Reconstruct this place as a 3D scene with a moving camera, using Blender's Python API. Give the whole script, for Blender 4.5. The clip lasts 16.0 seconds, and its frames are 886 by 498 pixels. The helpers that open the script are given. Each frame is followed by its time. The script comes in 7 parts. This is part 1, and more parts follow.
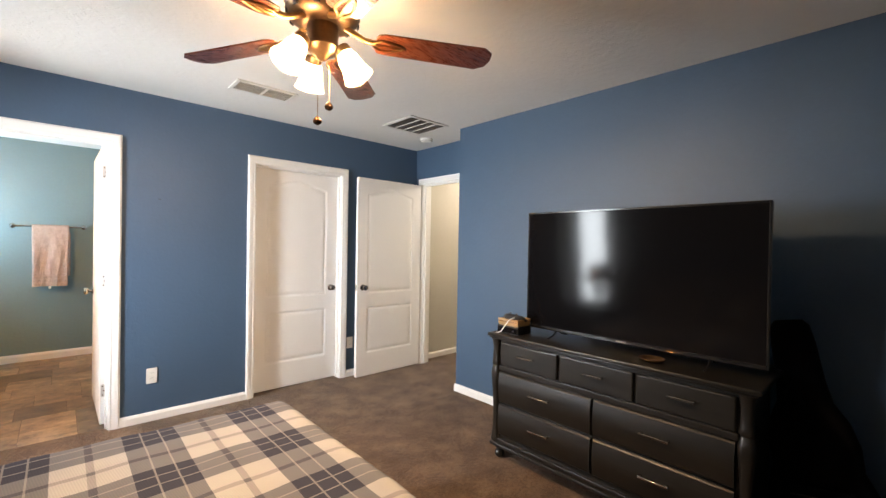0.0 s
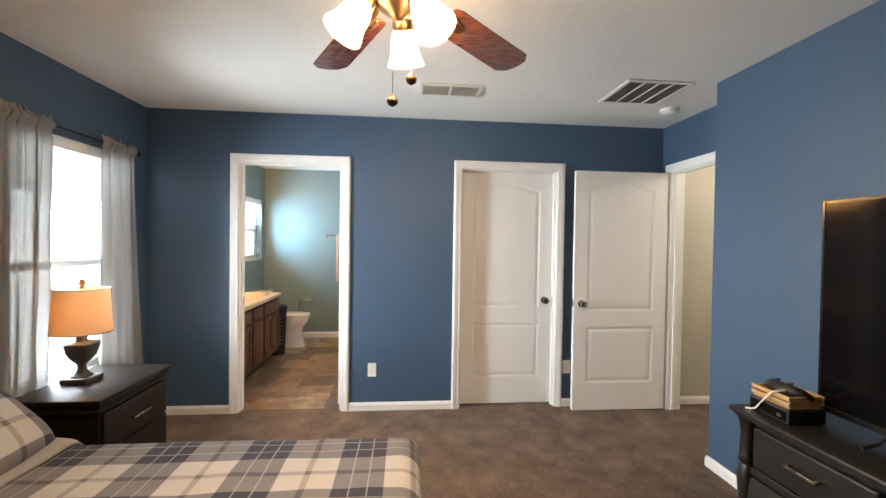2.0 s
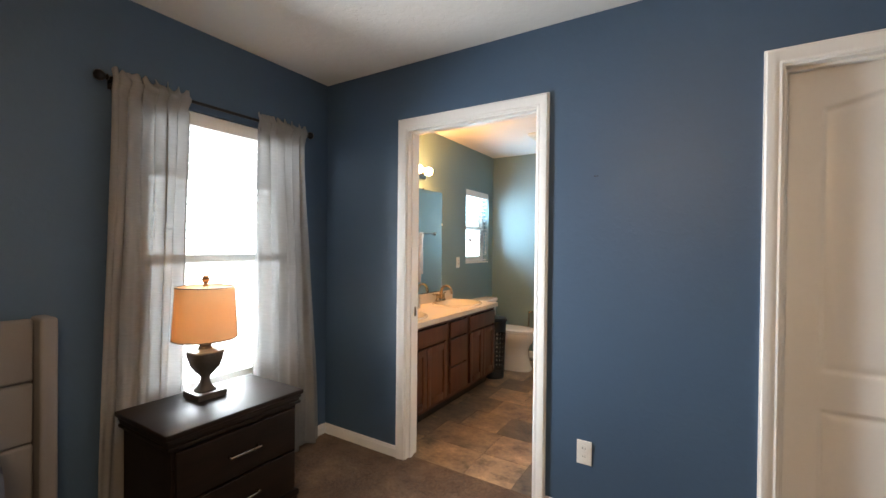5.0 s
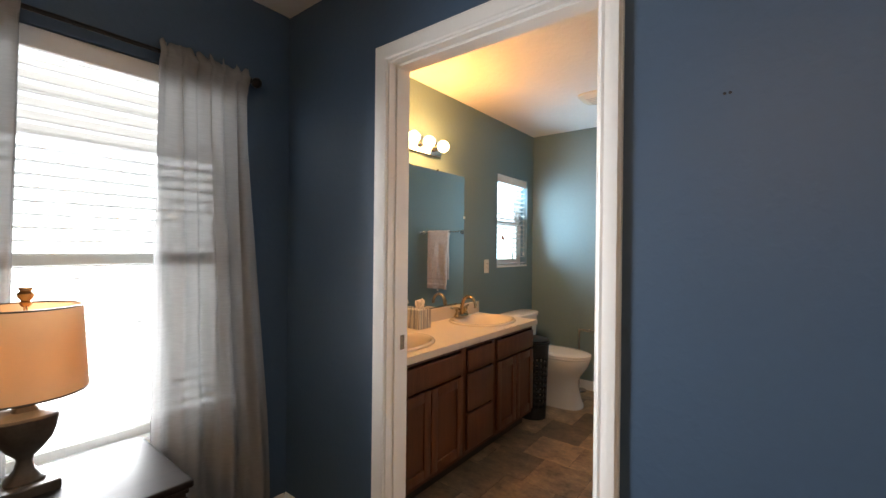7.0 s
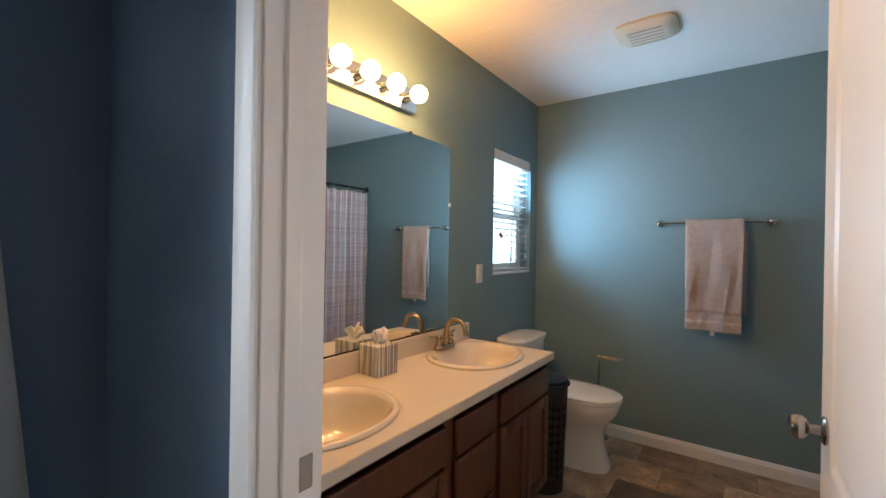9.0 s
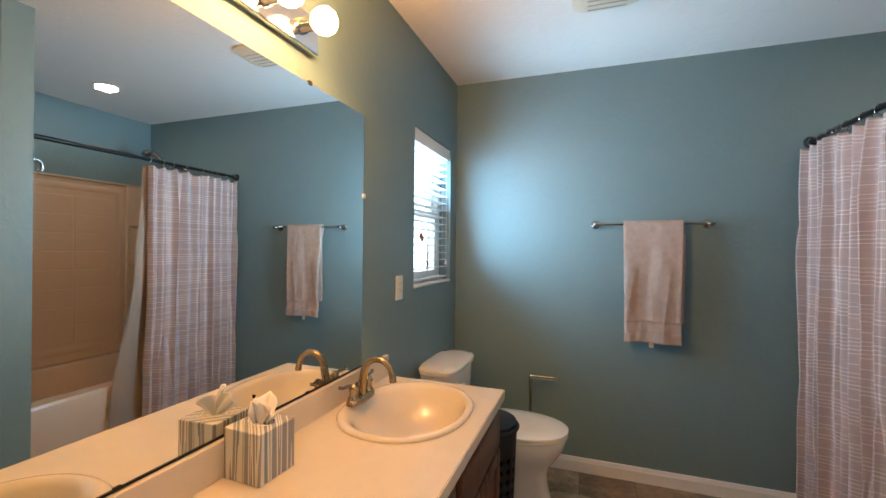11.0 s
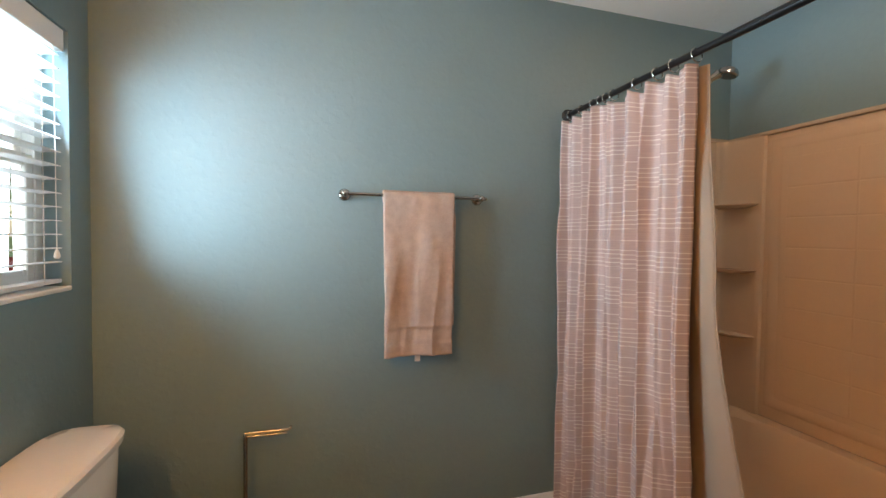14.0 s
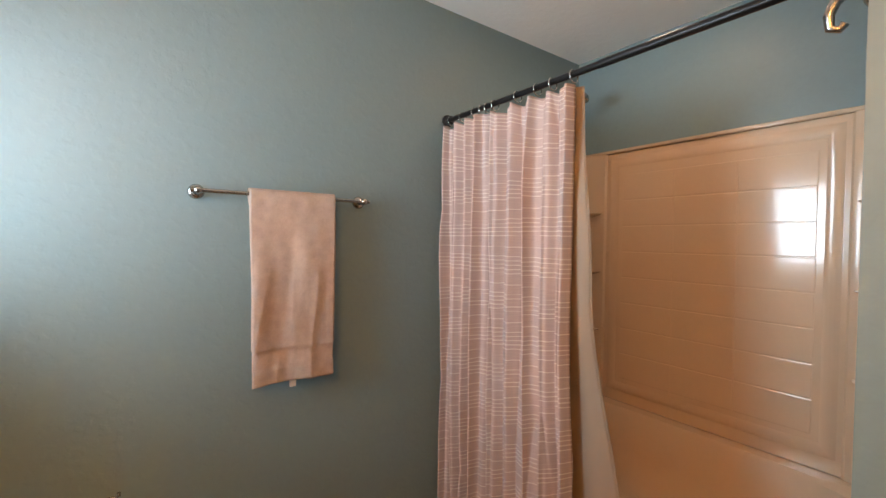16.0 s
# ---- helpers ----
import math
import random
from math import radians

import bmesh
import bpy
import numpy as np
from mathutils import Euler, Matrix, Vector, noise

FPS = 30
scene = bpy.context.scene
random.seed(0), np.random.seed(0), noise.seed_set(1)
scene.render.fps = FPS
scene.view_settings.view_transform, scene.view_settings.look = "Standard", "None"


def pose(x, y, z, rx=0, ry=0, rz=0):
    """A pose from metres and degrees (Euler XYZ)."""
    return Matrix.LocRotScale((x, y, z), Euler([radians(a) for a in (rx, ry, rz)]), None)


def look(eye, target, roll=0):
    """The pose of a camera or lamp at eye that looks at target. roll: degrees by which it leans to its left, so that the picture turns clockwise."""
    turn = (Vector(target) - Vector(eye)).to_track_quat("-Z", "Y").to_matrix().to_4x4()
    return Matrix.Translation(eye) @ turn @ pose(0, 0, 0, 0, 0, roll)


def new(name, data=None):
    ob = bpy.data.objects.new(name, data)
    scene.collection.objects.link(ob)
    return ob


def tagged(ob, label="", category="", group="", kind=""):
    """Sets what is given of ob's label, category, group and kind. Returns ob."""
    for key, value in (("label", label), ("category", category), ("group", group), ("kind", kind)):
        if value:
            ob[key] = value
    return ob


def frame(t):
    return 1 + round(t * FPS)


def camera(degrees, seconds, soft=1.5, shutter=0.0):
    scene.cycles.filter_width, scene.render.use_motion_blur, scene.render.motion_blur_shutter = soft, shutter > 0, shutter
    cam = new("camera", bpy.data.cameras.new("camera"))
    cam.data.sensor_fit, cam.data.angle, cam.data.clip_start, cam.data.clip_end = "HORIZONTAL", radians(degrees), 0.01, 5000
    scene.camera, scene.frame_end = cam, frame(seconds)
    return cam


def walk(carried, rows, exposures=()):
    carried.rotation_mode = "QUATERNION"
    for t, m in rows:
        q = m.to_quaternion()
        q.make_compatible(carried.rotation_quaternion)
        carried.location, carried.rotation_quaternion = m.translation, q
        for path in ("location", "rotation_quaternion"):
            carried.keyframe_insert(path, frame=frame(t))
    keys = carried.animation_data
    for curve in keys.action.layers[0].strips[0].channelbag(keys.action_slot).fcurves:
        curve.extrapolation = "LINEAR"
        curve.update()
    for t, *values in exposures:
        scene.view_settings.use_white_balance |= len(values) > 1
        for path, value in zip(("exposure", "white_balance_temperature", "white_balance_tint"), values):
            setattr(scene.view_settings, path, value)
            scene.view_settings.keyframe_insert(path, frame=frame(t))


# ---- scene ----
cam = camera(93.7, 16.0)
PATH = [
    (0, (0.162, -0.768, 1.359), (1.518, 0.702, 1.341), 1.0),
    (0.5, (0.342, -0.744, 1.373), (1.474, 0.905, 1.352), 1.0),
    (1, (0.569, -0.655, 1.37), (1.397, 1.165, 1.348), 0.9),
    (1.5, (0.778, -0.608, 1.399), (1.291, 1.325, 1.374), 0.9),
    (2, (0.946, -0.496, 1.414), (1.124, 1.496, 1.382), 0.8),
    (2.5, (1.076, -0.299, 1.405), (0.936, 1.696, 1.383), 0.7),
    (3, (1.196, -0.089, 1.383), (0.772, 1.866, 1.363), 0.7),
    (3.5, (1.277, 0.115, 1.378), (0.637, 2.01, 1.354), 0.7),
    (4, (1.238, 0.394, 1.348), (0.421, 2.219, 1.327), 0.6),
    (6.5, (0.924, 1.625, 1.318), (-0.283, 3.22, 1.308), 0.7),
    (7, (0.79, 1.832, 1.301), (-0.439, 3.409, 1.297), 0.6),
    (7.5, (0.606, 2.033, 1.285), (-0.633, 3.603, 1.285), 0.5),
    (8, (0.473, 2.262, 1.3), (-0.762, 3.835, 1.29), 0.7),
    (10.5, (-0.159, 2.982, 1.31), (-1.001, 4.797, 1.321), 0.6),
    (11, (-0.247, 3.075, 1.338), (-0.916, 4.959, 1.337), 0.6),
    (11.5, (-0.283, 3.184, 1.333), (-0.751, 5.128, 1.334), 0.6),
    (12, (-0.273, 3.347, 1.349), (-0.527, 5.33, 1.343), 0.6),
    (12.5, (-0.273, 3.501, 1.321), (-0.315, 5.501, 1.311), 0.7),
    (13, (-0.278, 3.663, 1.293), (-0.145, 5.658, 1.282), 0.5),
    (13.5, (-0.288, 3.843, 1.294), (0.06, 5.813, 1.27), 0.5),
    (14, (-0.301, 3.972, 1.324), (0.25, 5.894, 1.263), 0.7),
    (14.5, (-0.37, 4.043, 1.372), (0.382, 5.893, 1.276), 1.3),
    (15, (-0.359, 4.071, 1.347), (0.532, 5.861, 1.284), 1.2),
    (15.5, (-0.369, 4.113, 1.355), (0.673, 5.819, 1.292), 1.5),
    (16, (-0.369, 4.13, 1.34), (0.806, 5.748, 1.297), 0.8),
]
walk(cam, [(t, look(eye, target, roll)) for t, eye, target, roll in PATH], [(0.0, 1.38, 6750, 12), (2.0, 1.16, 6550, 9), (4.0, 1.0, 6500, 9), (6.5, 0.24, 7050, 15), (7.5, 0.08, 6500, 12), (8.0, 0.03, 5850, 9), (10.5, 0.28, 6200, 13), (11.5, 0.54, 6250, 9), (12.0, 0.60, 6350, 9), (13.0, 0.64, 6950, 13), (14.0, 0.62, 7600, 19), (16.0, 0.64, 8300, 25)])

# ---- light ----
world = bpy.data.worlds.new("sky")
scene.world = world
world.use_nodes = True
wn = world.node_tree.nodes
sky = wn.new("ShaderNodeTexSky")
sky.sky_type, sky.sun_disc = "NISHITA", False
sky.sun_elevation, sky.sun_rotation = radians(42), radians(63)
world.node_tree.links.new(sky.outputs[0], wn["Background"].inputs[0])
wn["Background"].inputs[1].default_value = 0.15


def lamp(name, kind, m, energy, color, size=0.1, size_y=None, spread=180):
    data = bpy.data.lights.new(name, kind)
    data.energy, data.color = energy, color
    if kind == "AREA":
        data.shape, data.size, data.size_y = "RECTANGLE", size, size_y or size
        data.spread = radians(spread)
    elif kind == "SUN":
        data.angle = radians(0.5)
    else:
        data.shadow_soft_size = size
    ob = new(name, data)
    ob.matrix_world = m
    return ob


WARM, CREAM, DAY = (1.0, 0.43, 0.11), (1.0, 0.67, 0.38), (0.84, 0.93, 1.0)
lamp("sun", "SUN", look((5, 2.5, 5), (0, 0, 0)), 2.8, (1.0, 0.95, 0.88))
# daylight in each window's opening: one lamp behind the blind, one in the clear gap before it
lamp("bedroom_sky", "AREA", look((-1.264, 2.31, 1.27), (0.5, 2.31, 1.10)), 17, DAY, 0.86, 1.48)
lamp("bedroom_daylight", "AREA", look((-1.095, 2.23, 1.27), (0.5, 2.20, 1.05)), 25, DAY, 0.36, 1.45, 112)
lamp("bathroom_sky", "AREA", look((-1.264, 5.348, 1.55), (0.5, 5.348, 1.50)), 5.5, (0.62, 0.84, 1.0), 0.56, 0.82)
lamp("bathroom_daylight", "AREA", look((-1.112, 5.348, 1.56), (0.5, 5.348, 1.92)), 15.0, (0.46, 0.76, 1.0), 0.56, 0.78, 134)
FAN_C, FAN_Z = (0.913, 0.760), 2.168
for k in range(3):
    a = radians(78 + 120 * k)
    lamp("fan_bulb_light", "POINT", pose(FAN_C[0] - 0.007 + 0.126 * math.cos(a), FAN_C[1] + 0.015 + 0.126 * math.sin(a), 2.063), 64, CREAM, 0.04)
lamp("lamp_bulb_light", "POINT", pose(-0.886, 2.037, 1.0), 1.7, WARM, 0.03)
VAN_BULBS = [3.660, 3.813, 3.967, 4.120]
for y in VAN_BULBS:
    lamp("vanity_bulb_light", "POINT", pose(-0.93, y, 2.012), 6.0, WARM, 0.03)
lamp("shower_downlight", "AREA", look((1.24, 5.02, 2.425), (1.24, 5.02, 0)), 0.6, (1.0, 0.62, 0.35), 0.10, 0.10)
# unseen fill lamp, added to brighten the hallway; it has no fixture
lamp("hall_fill", "POINT", pose(4.3, 2.2, 2.25), 14, (1.0, 0.9, 0.76), 0.1)


# ---- materials ----
def nodes_of(name):
    m = bpy.data.materials.new(name)
    m.use_nodes = True
    nt = m.node_tree
    return m, nt, nt.nodes["Principled BSDF"]


def noise_node(nt, coord, scale, detail=4.0, rough=0.55):
    n = nt.nodes.new("ShaderNodeTexNoise")
    n.inputs["Scale"].default_value, n.inputs["Detail"].default_value, n.inputs["Roughness"].default_value = scale, detail, rough
    nt.links.new(coord, n.inputs["Vector"])
    return n.outputs[0]


def ramp_node(nt, fac, stops, interp="LINEAR"):
    r = nt.nodes.new("ShaderNodeValToRGB")
    r.color_ramp.interpolation = interp
    els = r.color_ramp.elements
    while len(els) < len(stops):
        els.new(0.5)
    for e, (p, c) in zip(els, stops):
        e.position, e.color = p, (*c, 1) if len(c) == 3 else c
    nt.links.new(fac, r.inputs[0])
    return r.outputs[0]


def math_node(nt, op, a, b=0.0):
    n = nt.nodes.new("ShaderNodeMath")
    n.operation = op
    for k, v in enumerate((a, b)):
        if isinstance(v, (int, float)):
            n.inputs[k].default_value = v
        else:
            nt.links.new(v, n.inputs[k])
    return n.outputs[0]


def mix_color(nt, fac, a, b, blend="MIX"):
    n = nt.nodes.new("ShaderNodeMix")
    n.data_type, n.blend_type = "RGBA", blend
    for sock, v in ((n.inputs[0], fac), (n.inputs[6], a), (n.inputs[7], b)):
        if isinstance(v, (int, float)):
            sock.default_value = v
        elif isinstance(v, tuple):
            sock.default_value = (*v, 1)
        else:
            nt.links.new(v, sock)
    return n.outputs[2]


def bump_node(nt, height, strength, distance, normal=None):
    n = nt.nodes.new("ShaderNodeBump")
    n.inputs["Strength"].default_value, n.inputs["Distance"].default_value = strength, distance
    nt.links.new(height, n.inputs["Height"])
    if normal is not None:
        nt.links.new(normal, n.inputs["Normal"])
    return n.outputs[0]


def coords(nt, kind="Object"):
    return nt.nodes.new("ShaderNodeTexCoord").outputs[kind]


def surface(name, color, rough=0.5, metal=0.0, var=0.12, coarse=2.5, fine=60.0, bump=0.0, bump_scale=150.0, depth=0.002, coat=0.0, spread=0.12, spec=0.5):
    """A plain material with tone that varies at two scales, uneven gloss and fine relief."""
    m, nt, p = nodes_of(name)
    co = coords(nt)
    a, b = noise_node(nt, co, coarse, 5), noise_node(nt, co, fine, 3)
    dark, light = tuple(c * (1 - var) for c in color), tuple(min(1, c * (1 + var)) for c in color)
    tone = math_node(nt, "ADD", math_node(nt, "MULTIPLY", a, 0.65), math_node(nt, "MULTIPLY", b, 0.35))
    nt.links.new(ramp_node(nt, tone, [(0.3, dark), (0.7, light)]), p.inputs["Base Color"])
    nt.links.new(math_node(nt, "ADD", math_node(nt, "MULTIPLY", math_node(nt, "SUBTRACT", b, 0.5), spread), rough), p.inputs["Roughness"])
    p.inputs["Metallic"].default_value, p.inputs["Coat Weight"].default_value = metal, coat
    p.inputs["Specular IOR Level"].default_value = spec
    if bump:
        nt.links.new(bump_node(nt, noise_node(nt, co, bump_scale, 3), bump, depth), p.inputs["Normal"])
    return m


def glow(name, color, strength):
    m, nt, p = nodes_of(name)
    p.inputs["Base Color"].default_value = (0.9, 0.85, 0.75, 1)
    p.inputs["Emission Color"].default_value = (*color, 1)
    p.inputs["Emission Strength"].default_value = strength
    return m


def wall_paint(name, color, rough):
    """Satin wall paint rolled over a light orange-peel texture."""
    m, nt, p = nodes_of(name)
    co = coords(nt)
    big, fine = noise_node(nt, co, 0.9, 5), noise_node(nt, co, 45, 3)
    tone = math_node(nt, "ADD", math_node(nt, "MULTIPLY", big, 0.7), math_node(nt, "MULTIPLY", fine, 0.3))
    nt.links.new(ramp_node(nt, tone, [(0.3, tuple(c * 0.93 for c in color)), (0.7, tuple(c * 1.07 for c in color))]), p.inputs["Base Color"])
    nt.links.new(math_node(nt, "ADD", math_node(nt, "MULTIPLY", fine, 0.12), rough), p.inputs["Roughness"])
    spots = ramp_node(nt, noise_node(nt, co, 34, 2, 0.5), [(0.50, (0, 0, 0)), (0.66, (1, 1, 1))])
    n1 = bump_node(nt, spots, 0.22, 0.0016)
    nt.links.new(bump_node(nt, noise_node(nt, co, 160, 2), 0.12, 0.001, n1), p.inputs["Normal"])
    return m


BLUE = wall_paint("blue_wall_paint", (0.058, 0.106, 0.180), 0.44)
TEAL = wall_paint("teal_wall_paint", (0.180, 0.275, 0.298), 0.42)
BEIGE = wall_paint("beige_wall_paint", (0.52, 0.49, 0.42), 0.6)
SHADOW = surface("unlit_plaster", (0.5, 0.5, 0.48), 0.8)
WHITE = surface("white_trim_paint", (0.85, 0.845, 0.83), 0.32, var=0.03, bump=0.06, bump_scale=40, depth=0.001)
DOORW = surface("white_door_paint", (0.85, 0.845, 0.83), 0.36, var=0.025, coarse=1.5, bump=0.05, bump_scale=220, depth=0.0008)


def ceiling_paint():
    m, nt, p = nodes_of("ceiling_knockdown")
    co = coords(nt)
    n = noise_node(nt, co, 22, 4, 0.6)
    nt.links.new(ramp_node(nt, noise_node(nt, co, 1.2, 4), [(0.3, (0.80, 0.785, 0.75)), (0.7, (0.85, 0.835, 0.80))]), p.inputs["Base Color"])
    p.inputs["Roughness"].default_value = 0.85
    nt.links.new(bump_node(nt, ramp_node(nt, n, [(0.46, (0, 0, 0)), (0.56, (1, 1, 1))]), 0.35, 0.0018), p.inputs["Normal"])
    return m


CEIL = ceiling_paint()


def carpet_mat():
    m, nt, p = nodes_of("brown_carpet")
    co = coords(nt)
    fib, mid, big = noise_node(nt, co, 420, 3, 0.7), noise_node(nt, co, 60, 4, 0.7), noise_node(nt, co, 5.0, 5, 0.65)
    tone = math_node(nt, "ADD", math_node(nt, "MULTIPLY", big, 0.35), math_node(nt, "ADD", math_node(nt, "MULTIPLY", mid, 0.35), math_node(nt, "MULTIPLY", fib, 0.30)))
    nt.links.new(ramp_node(nt, tone, [(0.38, (0.044, 0.026, 0.016)), (0.50, (0.130, 0.080, 0.052)), (0.62, (0.27, 0.178, 0.118))]), p.inputs["Base Color"])
    p.inputs["Roughness"].default_value = 1.0
    p.inputs["Specular IOR Level"].default_value = 0.1
    p.inputs["Sheen Weight"].default_value = 0.15
    n1 = bump_node(nt, mid, 0.8, 0.012)
    nt.links.new(bump_node(nt, fib, 0.9, 0.005, n1), p.inputs["Normal"])
    return m


CARPET = carpet_mat()


def slate_mat():
    """Slate-look sheet: each tile takes its own tone."""
    m, nt, p = nodes_of("slate_vinyl_tile")
    co = coords(nt)
    info = nt.nodes.new("ShaderNodeObjectInfo")
    shift = nt.nodes.new("ShaderNodeVectorMath")
    shift.operation = "ADD"
    nt.links.new(co, shift.inputs[0])
    nt.links.new(math_node(nt, "MULTIPLY", info.outputs["Random"], 37.0), shift.inputs[1])
    stretch = nt.nodes.new("ShaderNodeVectorMath")
    stretch.operation = "MULTIPLY"
    stretch.inputs[1].default_value = (1.0, 1.25, 1.0)
    nt.links.new(shift.outputs[0], stretch.inputs[0])
    n1, n2 = noise_node(nt, stretch.outputs[0], 6.5, 8, 0.68), noise_node(nt, stretch.outputs[0], 40, 5, 0.7)
    own = ramp_node(nt, info.outputs["Random"], [(0.0, (0.135, 0.104, 0.078)), (0.30, (0.185, 0.142, 0.104)), (0.60, (0.27, 0.197, 0.132)), (1.0, (0.41, 0.298, 0.195))])
    veins = ramp_node(nt, math_node(nt, "ADD", math_node(nt, "MULTIPLY", n1, 0.75), math_node(nt, "MULTIPLY", n2, 0.25)), [(0.36, (0.30, 0.285, 0.275)), (0.47, (0.78, 0.75, 0.72)), (0.57, (1.15, 1.10, 1.02)), (0.66, (1.9, 1.8, 1.62))])
    nt.links.new(mix_color(nt, 1.0, own, veins, "MULTIPLY"), p.inputs["Base Color"])
    nt.links.new(math_node(nt, "ADD", math_node(nt, "MULTIPLY", n1, 0.25), 0.24), p.inputs["Roughness"])
    nt.links.new(bump_node(nt, n1, 0.25, 0.002), p.inputs["Normal"])
    return m


SLATE = slate_mat()
GROUT = surface("tile_joint", (0.06, 0.05, 0.042), 0.8)


def wood_mat(name, dark, light, rough, axis="Y", coat=0.0, scale=1.0, spec=0.5):
    m, nt, p = nodes_of(name)
    co = coords(nt)
    sc = nt.nodes.new("ShaderNodeVectorMath")
    sc.operation = "MULTIPLY"
    sc.inputs[1].default_value = {"X": (1.2, 16, 16), "Y": (16, 1.2, 16), "Z": (16, 16, 1.2)}[axis]
    nt.links.new(co, sc.inputs[0])
    g1, g2 = noise_node(nt, sc.outputs[0], 2.2 * scale, 5, 0.6), noise_node(nt, sc.outputs[0], 11 * scale, 4, 0.65)
    tone = math_node(nt, "ADD", math_node(nt, "MULTIPLY", g1, 0.6), math_node(nt, "MULTIPLY", g2, 0.4))
    nt.links.new(ramp_node(nt, tone, [(0.34, dark), (0.66, light)]), p.inputs["Base Color"])
    nt.links.new(math_node(nt, "ADD", math_node(nt, "MULTIPLY", g2, 0.14), rough - 0.07), p.inputs["Roughness"])
    p.inputs["Specular IOR Level"].default_value = spec
    p.inputs["Coat Weight"].default_value = coat
    p.inputs["Coat Roughness"].default_value = 0.2
    nt.links.new(bump_node(nt, g2, 0.05, 0.0005), p.inputs["Normal"])
    return m


ESPRESSO = wood_mat("espresso_wood", (0.0075, 0.0046, 0.0033), (0.0175, 0.0105, 0.0072), 0.45, "Y", 0.0, 1.0, 0.22)
BLACKW = wood_mat("black_lacquered_wood", (0.0070, 0.0064, 0.0053), (0.0170, 0.0150, 0.0120), 0.37, "Y", 0.10)
CHERRY = wood_mat("red_brown_cabinet_wood", (0.062, 0.021, 0.011), (0.130, 0.047, 0.022), 0.36, "Z", 0.15)
BLADE = wood_mat("cherry_blade_wood", (0.062, 0.015, 0.006), (0.150, 0.038, 0.014), 0.28, "X", 0.25)
TANW = wood_mat("tan_wood", (0.38, 0.24, 0.11), (0.58, 0.40, 0.2), 0.5, "Y")
SATIN = surface("satin_nickel_plate", (0.62, 0.61, 0.60), 0.5, 0.8, var=0.06, fine=180)
CHAMPAGNE = surface("brushed_champagne_bronze", (0.42, 0.33, 0.215), 0.26, 1.0, var=0.06, fine=180, bump=0.03)
NICKEL = surface("brushed_nickel", (0.40, 0.38, 0.355), 0.24, 1.0, var=0.06, fine=180, bump=0.03)
CHROME = surface("polished_chrome", (0.78, 0.77, 0.75), 0.10, 1.0, var=0.03, spread=0.05)
BRONZE = surface("aged_bronze", (0.14, 0.085, 0.045), 0.34, 1.0, var=0.3, coarse=14)
DKBRONZE = surface("dark_bronze_rod", (0.016, 0.013, 0.012), 0.33, 0.6, var=0.2)
BLACKM = surface("black_metal", (0.012, 0.012, 0.013), 0.35, 0.4)
BLACKP = surface("black_plastic", (0.010, 0.010, 0.011), 0.52, bump=0.04)
BLACKF = surface("black_nylon_fabric", (0.006, 0.006, 0.0075), 1.0, bump=0.3, bump_scale=600, depth=0.001, spec=0.03)
PLASTIC = surface("white_plastic", (0.80, 0.79, 0.75), 0.35, var=0.03)
VENTW = surface("white_enamel", (0.76, 0.75, 0.71), 0.45, var=0.04)
# grey of the vent backings, painted in for the shade inside the duct
VENTD = surface("duct_shade_grey", (0.25, 0.24, 0.225), 0.8)
PORC = surface("white_porcelain", (0.82, 0.80, 0.76), 0.09, var=0.02, coat=0.4, spread=0.04)
BONE = surface("bone_porcelain", (0.76, 0.67, 0.55), 0.10, var=0.02, coat=0.4, spread=0.04)
ACRYL = surface("almond_acrylic", (0.66, 0.505, 0.375), 0.16, var=0.025, coat=0.3, spread=0.06)
LAMINATE = surface("cream_laminate", (0.69, 0.615, 0.51), 0.34, var=0.04, fine=240, coarse=18, bump=0.05, bump_scale=260, depth=0.0006)
SCREEN = surface("dark_screen_glass", (0.004, 0.004, 0.005), 0.10, var=0.02, spread=0.02, spec=0.14)
HEADB = surface("grey_upholstery", (0.215, 0.210, 0.220), 0.9, var=0.10, fine=300, bump=0.35, bump_scale=520, depth=0.0012, spec=0.2)
SHEET = surface("grey_cotton_sheet", (0.28, 0.275, 0.275), 0.9, var=0.06, bump=0.25, bump_scale=60, depth=0.004, spec=0.2)
TISSUE = surface("white_tissue", (0.85, 0.83, 0.80), 0.9, var=0.03, bump=0.2, bump_scale=60)
URN = surface("aged_pewter_finish", (0.085, 0.075, 0.066), 0.38, 0.35, var=0.3, coarse=18, fine=90)
GRASS = surface("lawn", (0.07, 0.12, 0.03), 0.95, var=0.4, coarse=0.6, fine=14, bump=0.6, bump_scale=40, depth=0.03)
SIDING = surface("white_vinyl_siding", (0.74, 0.74, 0.72), 0.55, var=0.04, bump=0.1, bump_scale=30)
SHINGLE = surface("grey_roof_shingle", (0.12, 0.115, 0.11), 0.9, var=0.3, fine=30)
ASPHALT = surface("asphalt", (0.06, 0.06, 0.06), 0.9, var=0.2)
BARK = surface("bark", (0.10, 0.075, 0.055), 0.95, var=0.3, bump=0.6, bump_scale=30, depth=0.02)
CARRED = surface("red_car_paint", (0.45, 0.02, 0.018), 0.2, var=0.04, coat=0.6)
RUBBER = surface("tyre_rubber", (0.02, 0.02, 0.02), 0.8)


def leaf_mat():
    m, nt, p = nodes_of("tree_leaf")
    geo = nt.nodes.new("ShaderNodeNewGeometry")
    nt.links.new(ramp_node(nt, geo.outputs["Random Per Island"], [(0.0, (0.035, 0.085, 0.018)), (1.0, (0.12, 0.22, 0.05))]), p.inputs["Base Color"])
    p.inputs["Roughness"].default_value = 0.6
    return m


LEAF = leaf_mat()


